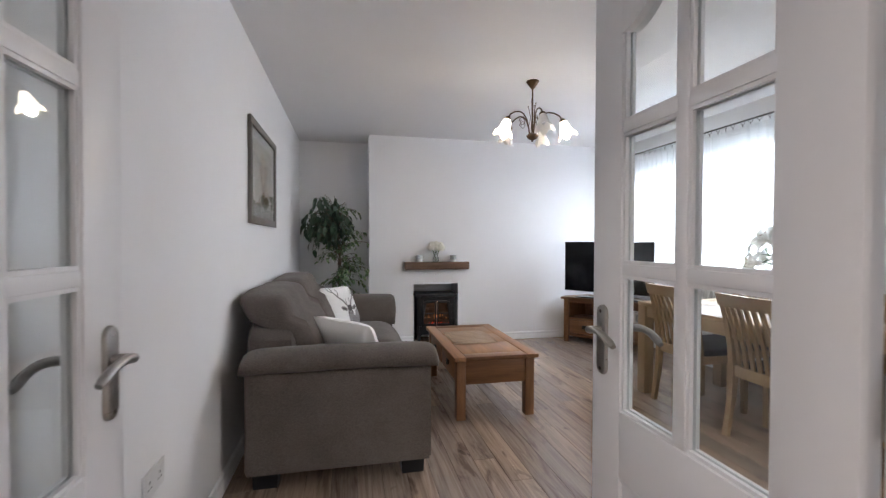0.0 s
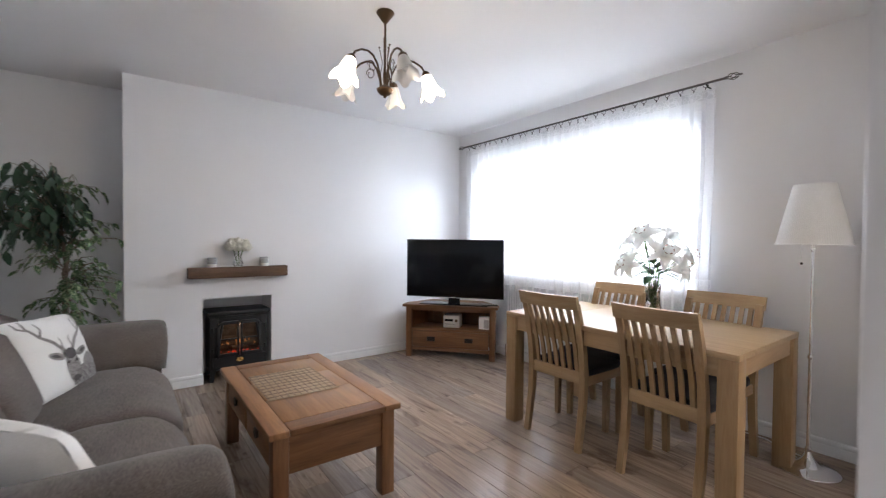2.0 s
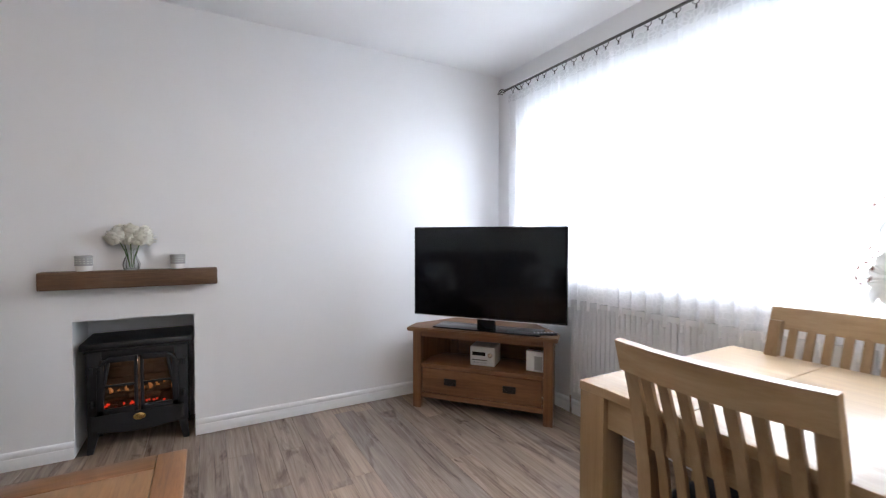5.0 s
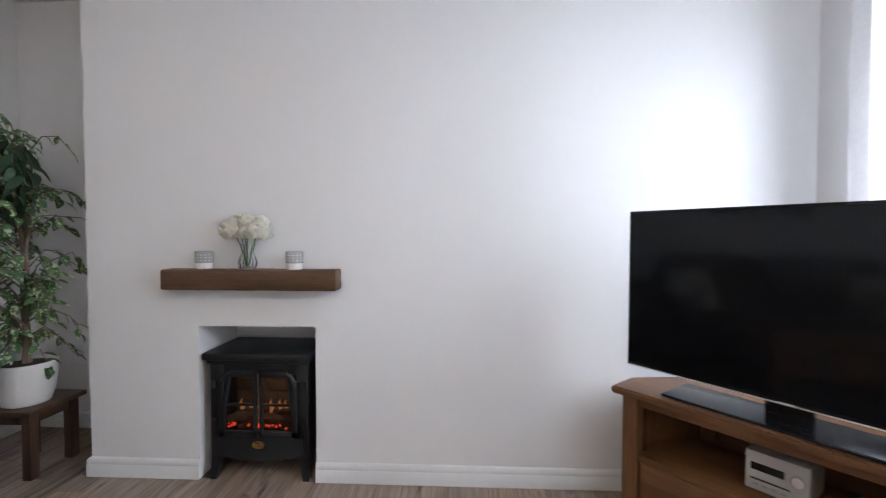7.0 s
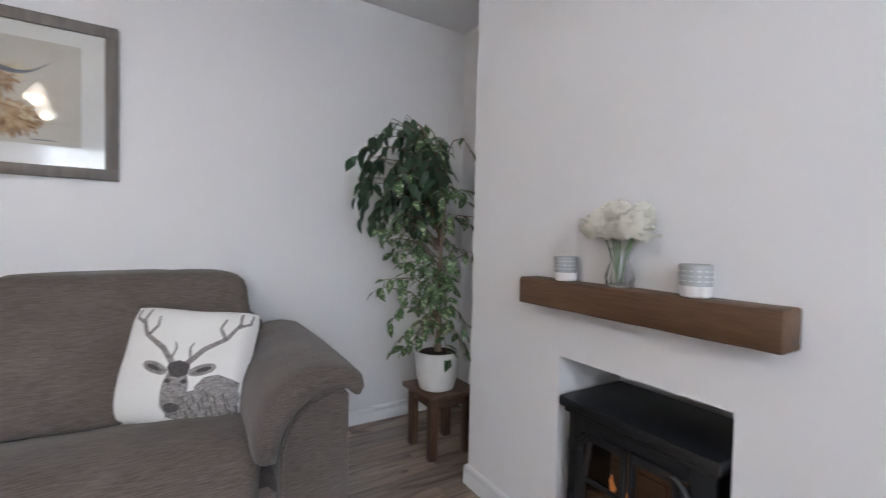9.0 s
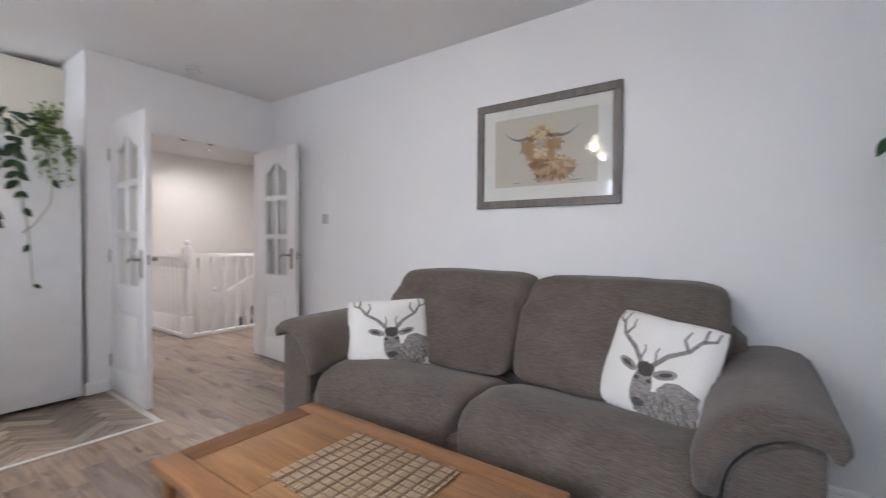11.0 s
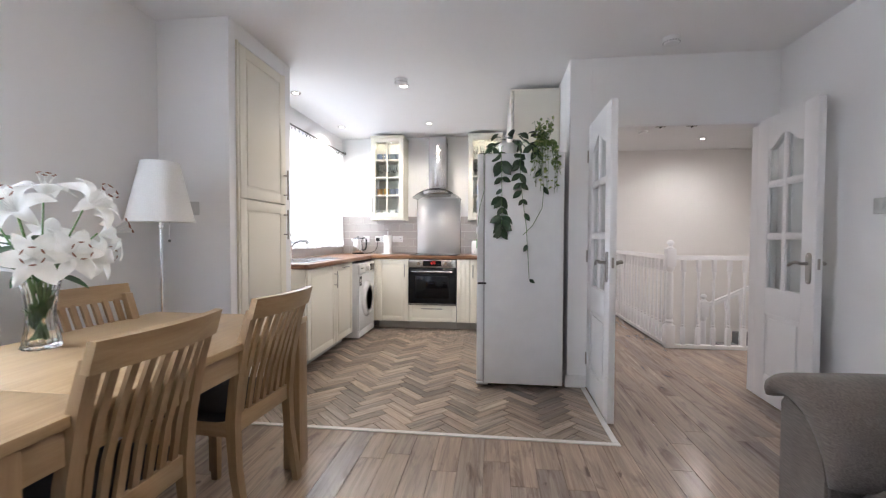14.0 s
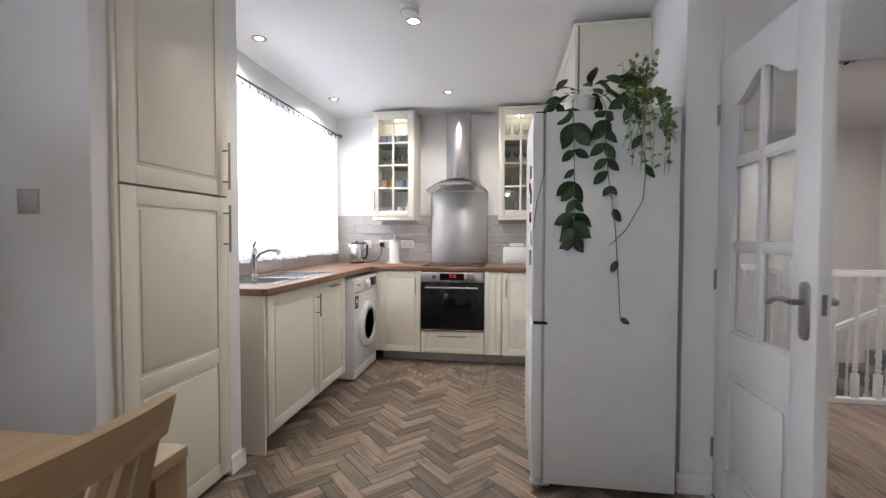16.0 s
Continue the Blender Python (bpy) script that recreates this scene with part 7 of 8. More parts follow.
def glass_cabinet(x0, x1, label, flip):
    u = thing("wall_cabinet", (x1, -1.775, 0, 0, 0, 180), label, "wall cabinet", "glazed wall cabinets")
    w, z0, z1, dp = x1 - x0, 1.40, 2.435, 0.322
    t = 0.018
    part("carcass", boxes(((0, 0.02, z0), (t, dp, z1)), ((w - t, 0.02, z0), (w, dp, z1)), ((t, 0.02, z0), (w - t, dp, z0 + t)), ((t, 0.02, z1 - t), (w - t, dp, z1)), ((t, dp - 0.008, z0 + t), (w - t, dp, z1 - t))), M["cream"], u)
    part("cornice", boxes(((-0.012, -0.012, z1), (w + 0.012, dp, z1 + 0.016)), ((-0.004, -0.004, z1 + 0.016), (w + 0.004, dp, z1 + 0.024)), bevel=0.004), M["cream"], u)
    part("light_pelmet", boxes(((-0.004, 0.004, z0 - 0.034), (w + 0.004, 0.022, z0 - 0.001)), ((-0.004, 0.022, z0 - 0.034), (0.012, dp, z0 - 0.001)), ((w - 0.012, 0.022, z0 - 0.034), (w + 0.004, dp, z0 - 0.001)), bevel=0.002), M["cream"], u)
    zs = [z0 + 0.055 + (z1 - z0 - 0.124) * k / 4 for k in (1, 2, 3)]
    for z in zs:
        part("shelf", boxes(((t, 0.035, z), (w - t, dp - 0.009, z + 0.014))), M["cream"], u)
    f = 0.062
    dr = part("cabinet_door", boxes(((0.001, -0.002, z0 + 0.002), (f, 0.019, z1 - 0.002)), ((w - f, -0.002, z0 + 0.002), (w - 0.001, 0.019, z1 - 0.002)), ((f, -0.002, z0 + 0.002), (w - f, 0.019, z0 + f)), ((f, -0.002, z1 - f), (w - f, 0.019, z1 - 0.002)), bevel=0.003), M["cream"], u, "glazed eight-pane cream door")
    gz0, gz1 = z0 + f, z1 - f
    mx = w / 2
    part("glazing_bar", boxes(((mx - 0.009, 0.001, gz0), (mx + 0.009, 0.016, gz1)), bevel=0.002), M["cream"], dr)
    step = (gz1 - gz0) / 4
    for k in range(4):
        a, b = gz0 + k * step, gz0 + (k + 1) * step
        for p, q in ((f, mx - 0.009), (mx + 0.009, w - f)):
            if k:
                part("glazing_bar", boxes(((p, 0.002, a - 0.009), (q, 0.015, a + 0.009)), bevel=0.002), M["cream"], dr)
            g = part("pane", boxes(((p, 0.008, a + (0.009 if k else 0)), (q, 0.010, b - (0.009 if k < 3 else 0)))), M["pane"], dr)
            g.visible_shadow = False
    bar_handle(dr, (w - 0.03) if flip else 0.03, -0.002, z0 + 0.165, 0.20)
    lampd = part("cabinet_light", lathe(B(), [(0, 0), (0.030, 0), (0.030, -0.006), (0, -0.006)], 20, (w / 2, 0.16, z1 - t)), M["lamp_disc"], u, "small round lit cabinet light")
    point_light("cabinet_bulb", u.matrix_basis @ Vector((w / 2, 0.16, z1 - t - 0.03)), 1.2, (1.0, 0.88, 0.70), 0.02)
    return u, w, z0, zs, t


def mug(m, mat_key, label):
    g = thing("mug", m, label, "mug", "mugs in the glazed cabinet")
    part("cup_body", lathe(B(), [(0.030, 0), (0.036, 0.004), (0.039, 0.085), (0.036, 0.086), (0.033, 0.008), (0, 0.006)], 20), M[mat_key], g)
    part("handle", tube(B(), [(0.038, 0, 0.070), (0.058, 0, 0.066), (0.064, 0, 0.045), (0.054, 0, 0.022), (0.037, 0, 0.020)], 0.0045, 8), M[mat_key], g)


def tumbler(m, stem):
    g = thing("wine_glass" if stem else "tumbler", m, "clear stemmed wine glass on a cabinet shelf" if stem else "clear glass tumbler on a cabinet shelf", "glass", "glasses in the cabinets")
    if stem:
        part("bowl", lathe(B(), [(0.004, 0.075), (0.024, 0.090), (0.033, 0.12), (0.029, 0.165), (0.0275, 0.165), (0.031, 0.12), (0.022, 0.093), (0, 0.08)], 18), M["glass"], g)
        part("stem", lathe(B(), [(0.030, 0), (0.030, 0.002), (0.005, 0.008), (0.0035, 0.04), (0.004, 0.0748)], 18), M["glass"], g)
    else:
        part("glass_body", lathe(B(), [(0.028, 0), (0.034, 0.11), (0.032, 0.11), (0.026, 0.010), (0, 0.008)], 18), M["glass"], g)


u1, w1, z0_, zs_, t_ = glass_cabinet(2.632, 3.062, "cream glazed wall cabinet lit inside, holding mugs and glasses", False)
u2, w2, _, _, _ = glass_cabinet(1.370, 1.795, "cream glazed wall cabinet lit inside, holding glassware", True)
M["mug_blue"] = plain("blue_white_glaze", (0.30, 0.36, 0.46), 0.25)
M["mug_ochre"] = plain("ochre_glaze", (0.52, 0.30, 0.08), 0.25)
rng = random.Random(9)
for k, x in enumerate((0.085, 0.175, 0.265, 0.345)):
    mug(u1.matrix_basis @ pose(x, 0.12, z0_ + 0.019, 0, 0, 200 + 30 * k), "pot", "plain white mug on the bottom cabinet shelf")
    mug(u1.matrix_basis @ pose(x, 0.13, zs_[0] + 0.015, 0, 0, 140 + 45 * k), ("mug_ochre", "mug_ochre", "mug_blue", "mug_blue")[k], "glazed patterned mug on a cabinet shelf")
    mug(u1.matrix_basis @ pose(x, 0.13, zs_[2] + 0.015, 0, 0, 100 + 60 * k), "mug_blue", "blue and white mug on the top cabinet shelf")
    for row in (0.10, 0.20):
        tumbler(u1.matrix_basis @ pose(x, row, zs_[1] + 0.015), True)
        tumbler(u2.matrix_basis @ pose(x, row, zs_[1] + 0.015), True)
        tumbler(u2.matrix_basis @ pose(x, row, zs_[2] + 0.015), True)
    tumbler(u2.matrix_basis @ pose(x, 0.14, z0_ + 0.019), False)
    tumbler(u2.matrix_basis @ pose(x, 0.15, zs_[0] + 0.015), False)

for k in range(2):
    oc = thing("wall_cabinet", (1.318, -0.195 - 0.62 * k - 0.0, 0, 0, 0, 90), "plain cream wall cabinet high beside the fridge", "wall cabinet")
    oc.matrix_basis = pose(1.318, -0.195 - 0.62 * (k + 1) + 0.001, 0, 0, 0, 90)
    part("carcass", boxes(((0, 0.02, 1.84), (0.618, 0.415, 2.435)), bevel=0.001), M["cream"], oc)
    part("cornice", boxes(((-0.001, -0.010, 2.435), (0.619, 0.415, 2.452)), bevel=0.004), M["cream"], oc)
    d_ = part("cabinet_door", panel_door(B(), 0.616, 0.593, origin=(0.001, 0, 1.841)), M["cream"], oc)
    bar_handle(d_, 0.04, -0.006, 1.95, 0.16)

# hob, splashback, hood
HB = thing("hob", (2.21, -1.79, 0.921), "black glass ceramic hob set in the worktop", "hob")
part("glass_top", boxes(((-0.295, -0.255, 0), (0.295, 0.255, 0.006)), bevel=0.002), M["black_gloss"], HB)
for x, y, r in ((-0.15, -0.12, 0.09), (0.15, -0.12, 0.075), (-0.15, 0.13, 0.075), (0.15, 0.13, 0.09)):
    part("ring_mark", lathe(B(), [(r, 0.0061), (r, 0.0064), (r - 0.002, 0.0064), (r - 0.002, 0.0061)], 32, (x, y, 0)), M["grey_plastic"], HB)
SP = thing("splashback", (2.21, SK + 0.012, 0.922), "brushed stainless steel splashback behind the hob", "splashback")
part("steel_sheet", boxes(((-0.295, 0, 0), (0.295, 0.003, 0.748)), bevel=0.001), M["steel_sheet"], SP)
for s in (-1, 1):
    part("folded_edge", boxes(((s * 0.295 - 0.002, -0.004, 0), (s * 0.295 + 0.002, 0.006, 0.748))), M["steel"], SP)
HD = thing("cooker_hood", (2.20, SK, 0), "stainless steel chimney hood with a curved glass canopy", "cooker hood")
part("chimney", boxes(((-0.115, 0.002, 1.745), (0.115, 0.252, 2.445)), bevel=0.004), M["steel"], HD)
part("chimney_vent", boxes(*[((-0.1165, 0.06, 2.33 + k * 0.012), (-0.1145, 0.13, 2.336 + k * 0.012)) for k in range(5)]), M["black"], HD)
part("motor_box", boxes(((-0.155, 0.002, 1.690), (0.155, 0.42, 1.745)), bevel=0.012), M["steel"], HD)
for k in range(4):
    part("button", cyl(B(), (-0.05 + k * 0.03, 0.420, 1.72), (-0.05 + k * 0.03, 0.424, 1.72), 0.006, None, 10), M["black"], HD)
part("hood_light", lathe(B(), [(0, 0), (0.028, 0), (0.028, -0.004), (0, -0.004)], 20, (0.08, 0.30, 1.690)), M["grey_plastic"], HD)
cg = B()
rows = []
for i in range(19):
    u = i / 9 - 1
    z = 1.752 - 0.105 * u * u
    rows.append([cg.verts.new(q) for q in ((0.297 * u, 0.01, z), (0.297 * u, 0.46 - 0.06 * u * u, z), (0.297 * u, 0.46 - 0.06 * u * u, z + 0.007), (0.297 * u, 0.01, z + 0.007))])
cg.faces.new(rows[0][::-1]), cg.faces.new(rows[-1])
for a, b in zip(rows, rows[1:]):
    for k in range(4):
        cg.faces.new((a[k], a[(k + 1) % 4], b[(k + 1) % 4], b[k]))
part("glass_canopy", cg, glass("canopy_glass", (0.80, 0.86, 0.85)), HD, "arched tinted glass canopy")

# small things on the worktop
KT = thing("kettle", (3.275, -1.90, 0.921), "chrome electric kettle with a black handle", "kettle")
part("kettle_base", lathe(B(), [(0, 0), (0.078, 0), (0.080, 0.012), (0.07, 0.018), (0, 0.018)], 28), M["black"], KT)
part("kettle_body", lathe(B(), [(0.072, 0.018), (0.074, 0.03), (0.068, 0.13), (0.060, 0.20), (0.0, 0.205)], 32), M["chrome"], KT)
part("lid", lathe(B(), [(0.058, 0.200), (0.050, 0.215), (0.012, 0.222), (0.010, 0.235), (0, 0.236)], 24), M["black"], KT)
part("handle", tube(B(), [(-0.055, 0.01, 0.205), (-0.095, 0.015, 0.215), (-0.118, 0.018, 0.19), (-0.118, 0.018, 0.10), (-0.100, 0.015, 0.055), (-0.070, 0.01, 0.050)], 0.011, 10), M["black"], KT)
part("spout", tapered(B(), (0.060, 0, 0.165), (0.085, 0, 0.200), 0.03, 0.02, 0.04, 0.025), M["chrome"], KT)
TR = thing("towel_roll_holder", (2.875, -1.93, 0.921), "white paper towel roll on an upright holder", "paper towel")
part("stand_base", lathe(B(), [(0, 0), (0.085, 0), (0.085, 0.008), (0.07, 0.012), (0, 0.012)], 28), M["white_plastic"], TR)
part("paper_roll", lathe(B(), [(0.020, 0.013), (0.054, 0.013), (0.055, 0.02), (0.055, 0.245), (0.053, 0.248), (0.020, 0.248)], 32), M["towel"], TR)
part("post", cyl(B(), (0, 0, 0.01), (0, 0, 0.31), 0.007), M["white_plastic"], TR)
part("post_knob", ball(B(), (0, 0, 0.318), 0.013, 12), M["chrome"], TR)
TO = thing("toaster", (1.615, -1.84, 0.921), "white two-slice toaster on the worktop", "toaster")
part("toaster_body", boxes(((-0.135, -0.08, 0.012), (0.135, 0.08, 0.185)), bevel=0.025), M["white_gloss"], TO)
part("slots", boxes(((-0.10, -0.045, 0.184), (0.10, -0.015, 0.187)), ((-0.10, 0.015, 0.184), (0.10, 0.045, 0.187))), M["black"], TO)
part("foot_trim", boxes(((-0.128, -0.074, 0), (0.128, 0.074, 0.014)), bevel=0.003), M["grey_plastic"], TO)
part("warming_rack", boxes(((-0.07, -0.05, 0.187), (0.07, 0.05, 0.215)), bevel=0.008), M["white_plastic"], TO)
part("vent_ribs", boxes(*[((-0.09 + 0.018 * k, 0.080, 0.03), (-0.085 + 0.018 * k, 0.083, 0.055)) for k in range(11)]), M["grey_plastic"], TO)
TWALL = SK + 0.011
for x, w in ((3.02, 0.146), (2.775, 0.146), (3.215, 0.086)):
    plate("wall_socket", pose(x, TWALL, 1.118, 90, 0, 180), w, 0.086, "white plastic wall socket on the kitchen tiles", "socket", "socket")
pg = thing("plug", (3.052, TWALL + 0.009, 1.112), "black mains plug in the tiled wall socket", "plug")
part("plug_body", boxes(((-0.024, 0, -0.024), (0.024, 0.030, 0.024)), bevel=0.006), M["black"], pg)
part("flex", tube(B(), [(0, 0.02, -0.022), (0.0, 0.03, -0.09), (0.03, 0.045, -0.155), (0.09, 0.06, -0.183), (0.15, 0.10, -0.186)], 0.0038, 6), M["black"], pg)

# ---- fridge ----
FR = thing("fridge_freezer", (0.945, -0.245, 0), "tall white fridge freezer with plants trailing over its side", "fridge freezer")
FD = 0.61
part("cabinet", boxes(((0.0, 0.0, 0.025), (0.588, FD, 1.784)), bevel=0.004), M["white_gloss"], FR)
part("fridge_door", boxes(((0.598, 0.002, 0.800), (0.648, FD - 0.002, 1.784)), bevel=0.008), M["white_gloss"], FR)
part("freezer_door", boxes(((0.598, 0.002, 0.045), (0.648, FD - 0.002, 0.792)), bevel=0.008), M["white_gloss"], FR)
part("door_seal", boxes(((0.588, 0.012, 0.05), (0.598, FD - 0.006, 1.775))), M["grey_plastic"], FR)
part("top_hinge", boxes(((0.575, FD - 0.06, 1.764), (0.635, FD - 0.010, 1.790)), bevel=0.003), M["black"], FR)
part("hinge_pin", boxes(((0.575, FD - 0.045, 0.789), (0.640, FD + 0.004, 0.803)), bevel=0.002), M["black"], FR)
for x in (0.04, 0.55):
    for y in (0.05, FD - 0.05):
        part("foot", cyl(B(), (x, y, 0), (x, y, 0.027), 0.018, None, 14), M["black"], FR)
part("kick_strip", boxes(((0.590, 0.01, 0.012), (0.60, FD - 0.01, 0.044)), bevel=0.002), M["grey_plastic"], FR)
part("bottom_hinge", boxes(((0.56, FD - 0.05, 0.012), (0.650, FD - 0.005, 0.026)), bevel=0.003), M["silver_plastic"], FR)
for i, (y, z, c, w, h) in enumerate(((0.50, 1.52, "magnet_blue", 0.05, 0.06), (0.42, 1.45, "magnet_red", 0.06, 0.05), (0.53, 1.40, "magnet_blue", 0.04, 0.07), (0.47, 1.30, "magnet_red", 0.05, 0.05), (0.54, 1.20, "white_plastic", 0.05, 0.06), (0.50, 1.10, "magnet_green", 0.05, 0.075))):
    mg = solo("fridge_magnet", boxes(((0, -w / 2, -h / 2), (0.008, w / 2, h / 2)), bevel=0.003), M[c], (0.945 + 0.648, -0.245 + y, z), "small coloured fridge magnet on the door", "magnet", "fridge magnets")

# trailing plants on top of the fridge
FT = 1.785
HP = thing("trailing_wax_plant", (1.36, 0.20, FT), "trailing plant with large dark waxy leaves in a white pot", "plant")
part("plant_pot", lathe(B(), [(0.055, 0), (0.062, 0.004), (0.078, 0.10), (0.073, 0.10), (0.066, 0.085), (0, 0.084)], 28), M["pot"], HP)
part("soil", lathe(B(), [(0.0, 0.086), (0.065, 0.085), (0.0, 0.092)], 20), M["soil"], HP)
big = leaf_mesh("leaf", 0.105, 0.055, M["leaf_dark"], 0.18, 0.22, 1.1)
bigv = B()
rng = random.Random(21)
FACE = 0.176                       # the fridge's side, from the plant's own foot


def hang(strand, sizes):
    """A stem down the fridge's side with leaves in pairs."""
    pts = [Vector(p) for p in strand]
    tube(bigv, pts, 0.0022, 6)
    total = len(pts) - 1
    for f, s, spread in sizes:
        k = min(int(f * total), total - 1)
        at = pts[k].lerp(pts[k + 1], f * total - k)
        for side in ((-1, 1) if spread else (rng.choice((-1, 1)),)):
            turn = 180 + side * rng.uniform(25, 60)
            m = Matrix.Translation(at) @ pose(0, 0, 0, 0, 0, 0) @ pose(0, 0.004, 0, 90, 0, 0) @ pose(0, 0, 0, 0, 0, turn) @ pose(0, 0, 0, rng.uniform(4, 26), rng.uniform(-20, 20), 0) @ Matrix.Scale(s, 4)
            share("leaf", big, HP, m)


F = FACE
hang([(0.02, 0.02, 0.09), (0.05, 0.12, 0.06), (0.055, F, 0.0), (0.05, F + 0.012, -0.12), (0.048, F + 0.012, -0.30), (0.046, F + 0.012, -0.45), (0.05, F + 0.012, -0.60)],
     [(0.30, 1.0, 1), (0.42, 1.05, 1), (0.47, 0.95, 1), (0.56, 0.75, 1), (0.64, 0.6, 0), (0.70, 1.0, 1), (0.72, 0.9, 0), (0.79, 0.7, 1), (0.86, 1.0, 1), (0.89, 1.0, 1), (0.93, 0.9, 1), (0.97, 0.8, 1), (1.0, 0.7, 1)])
hang([(-0.03, 0.03, 0.09), (-0.08, 0.12, 0.07), (-0.09, F, 0.0), (-0.085, F + 0.012, -0.10), (-0.10, F + 0.012, -0.30), (-0.135, F + 0.012, -0.55), (-0.15, F + 0.012, -0.78), (-0.16, F + 0.012, -0.95)],
     [(0.30, 0.95, 1), (0.36, 0.9, 1), (0.42, 0.8, 1), (0.47, 0.85, 1), (0.52, 0.75, 1), (0.56, 0.85, 0), (0.60, 0.55, 1), (0.66, 0.7, 0), (0.80, 0.6, 0), (1.0, 0.5, 0)])
hang([(-0.05, 0.0, 0.09), (-0.14, 0.10, 0.10), (-0.20, F, 0.03), (-0.235, F + 0.012, -0.10), (-0.262, F + 0.012, -0.27), (-0.25, F + 0.012, -0.42), (-0.18, F + 0.012, -0.55), (-0.11, F + 0.012, -0.62)],
     [(0.22, 0.9, 1), (0.30, 0.8, 1), (0.45, 0.7, 0), (0.56, 0.7, 0)])
hang([(0.06, 0.02, 0.09), (0.16, 0.10, 0.05), (0.185, F, -0.02), (0.18, F + 0.01, -0.28), (0.215, F + 0.01, -0.42), (0.235, F - 0.03, -0.62)], [(0.1, 0.8, 1)])
for i in range(30):
    a = rng.uniform(0, 2 * math.pi)
    r = rng.uniform(0.02, 0.13)
    m = pose(r * 1.5 * math.cos(a) - 0.03, 0.06 + r * math.sin(a), rng.uniform(0.08, 0.17), 0, 0, math.degrees(a) - 90 + rng.uniform(-40, 40)) @ pose(0, 0, 0, rng.uniform(-45, 45), rng.uniform(-30, 30), 0) @ Matrix.Scale(rng.uniform(0.7, 1.05), 4)
    share("leaf", big, HP, m)
tagged(part("trailing_stem", bigv, M["stem"], HP), kind="stuff")

IV = thing("potted_ivy", (1.075, 0.18, FT), "pale green bushy ivy in a small white pot", "plant")
part("plant_pot", lathe(B(), [(0.045, 0), (0.050, 0.004), (0.062, 0.085), (0.057, 0.085), (0.052, 0.07), (0, 0.07)], 24), M["pot"], IV)
small = leaf_mesh("leaf", 0.030, 0.026, M["leaf_ivy"], 0.15, 0.2, 1.0)
vine, fol = B(), B()
shown = 0
for k in range(34):
    up = k < 18
    x, y = rng.uniform(-0.07, 0.09), rng.uniform(-0.04, 0.10)
    if up:
        pts = [Vector((0, 0, 0.07)), Vector((x * 0.6, y * 0.6, 0.14)), Vector((x * 1.1 - 0.02, y, rng.uniform(0.16, 0.30)))]
    else:
        pts = [Vector((0, 0, 0.07)), Vector((x, 0.13, 0.08)), Vector((x * 1.2, F + 0.02 + 0.02, -0.05)), Vector((x * 1.3 + rng.uniform(-0.03, 0.03), F + 0.035, -rng.uniform(0.10, 0.31)))]
    tube(vine, pts, 0.0013, 5)
    for j in range(16):
        f = rng.random() * (len(pts) - 1)
        i = min(int(f), len(pts) - 2)
        at = pts[i].lerp(pts[i + 1], f - i) + Vector((rng.uniform(-0.015, 0.015), rng.uniform(-0.006, 0.015), rng.uniform(-0.01, 0.01)))
        if at.x < -0.12:
            continue
        if at.x < -0.095:
            at.x = -0.095
        m = Matrix.Translation(at) @ pose(0, 0, 0, rng.uniform(20, 90), rng.uniform(-30, 30), rng.uniform(0, 360)) @ Matrix.Scale(rng.uniform(0.7, 1.2), 4)
        if shown < 200 and j < 6:
            share("leaf", small, IV, m)
            shown += 1
        else:
            add_leaf(fol, small, m)
tagged(part("trailing_stem", vine, M["stem"], IV), kind="stuff")
tagged(part("small_leaves", fol, M["leaf_ivy"], IV), kind="stuff")


def downlight(x, y, label="round recessed ceiling downlight, lit"):
    d = thing("downlight", (x, y, CEIL), label, "downlight", "ceiling downlights")
    part("trim_ring", lathe(B(), [(0.022, 0.004), (0.026, -0.001), (0.034, -0.005), (0.046, -0.004), (0.049, 0.0)], 28), M["nickel"], d)
    part("lamp_face", lathe(B(), [(0.0, -0.0022), (0.025, -0.0022), (0.025, -0.0005), (0.0, -0.0005)], 24), M["lamp_disc"], d)


# the last two fittings are added too, to go with the landing fill lamps
for px, py in ((3.32, -0.20), (3.33, -1.44), (2.24, -1.40), (-1.33, -2.55), (-0.9, -0.5), (0.25, -1.9)):
    downlight(px, py)
sl = thing("spot_fitting", (2.27, -0.115, CEIL), "small tilted ceiling spotlight, lit", "spotlight")
part("trim_ring", lathe(B(), [(0.030, 0.0), (0.036, -0.010), (0.048, -0.008), (0.050, 0.0)], 28), M["chrome"], sl)
part("lamp_face", lathe(B(), [(0.0, -0.008), (0.033, -0.008), (0.033, -0.003), (0.0, -0.003)], 24), M["lamp_disc"], sl)

# ---- landing ----


def turned(bm, x, y, z0, z1, thick=1.0):
    """A turned spindle with square ends."""
    h = z1 - z0
    s = 0.019 * thick
    bx(bm, (x - s, y - s, z0), (x + s, y + s, z0 + 0.20 * h), 0.002)
    bx(bm, (x - s, y - s, z0 + 0.86 * h), (x + s, y + s, z1), 0.002)
    prof = [(0.018, 0.20), (0.012, 0.215), (0.019, 0.23), (0.012, 0.245), (0.018, 0.27), (0.013, 0.30), (0.020, 0.345), (0.014, 0.40), (0.010, 0.55), (0.012, 0.66), (0.010, 0.70), (0.016, 0.72), (0.010, 0.74), (0.013, 0.80), (0.018, 0.85), (0.014, 0.86)]
    lathe(bm, [(r * thick, z0 + f * h) for r, f in prof], 14, (x, y, 0))
    return bm


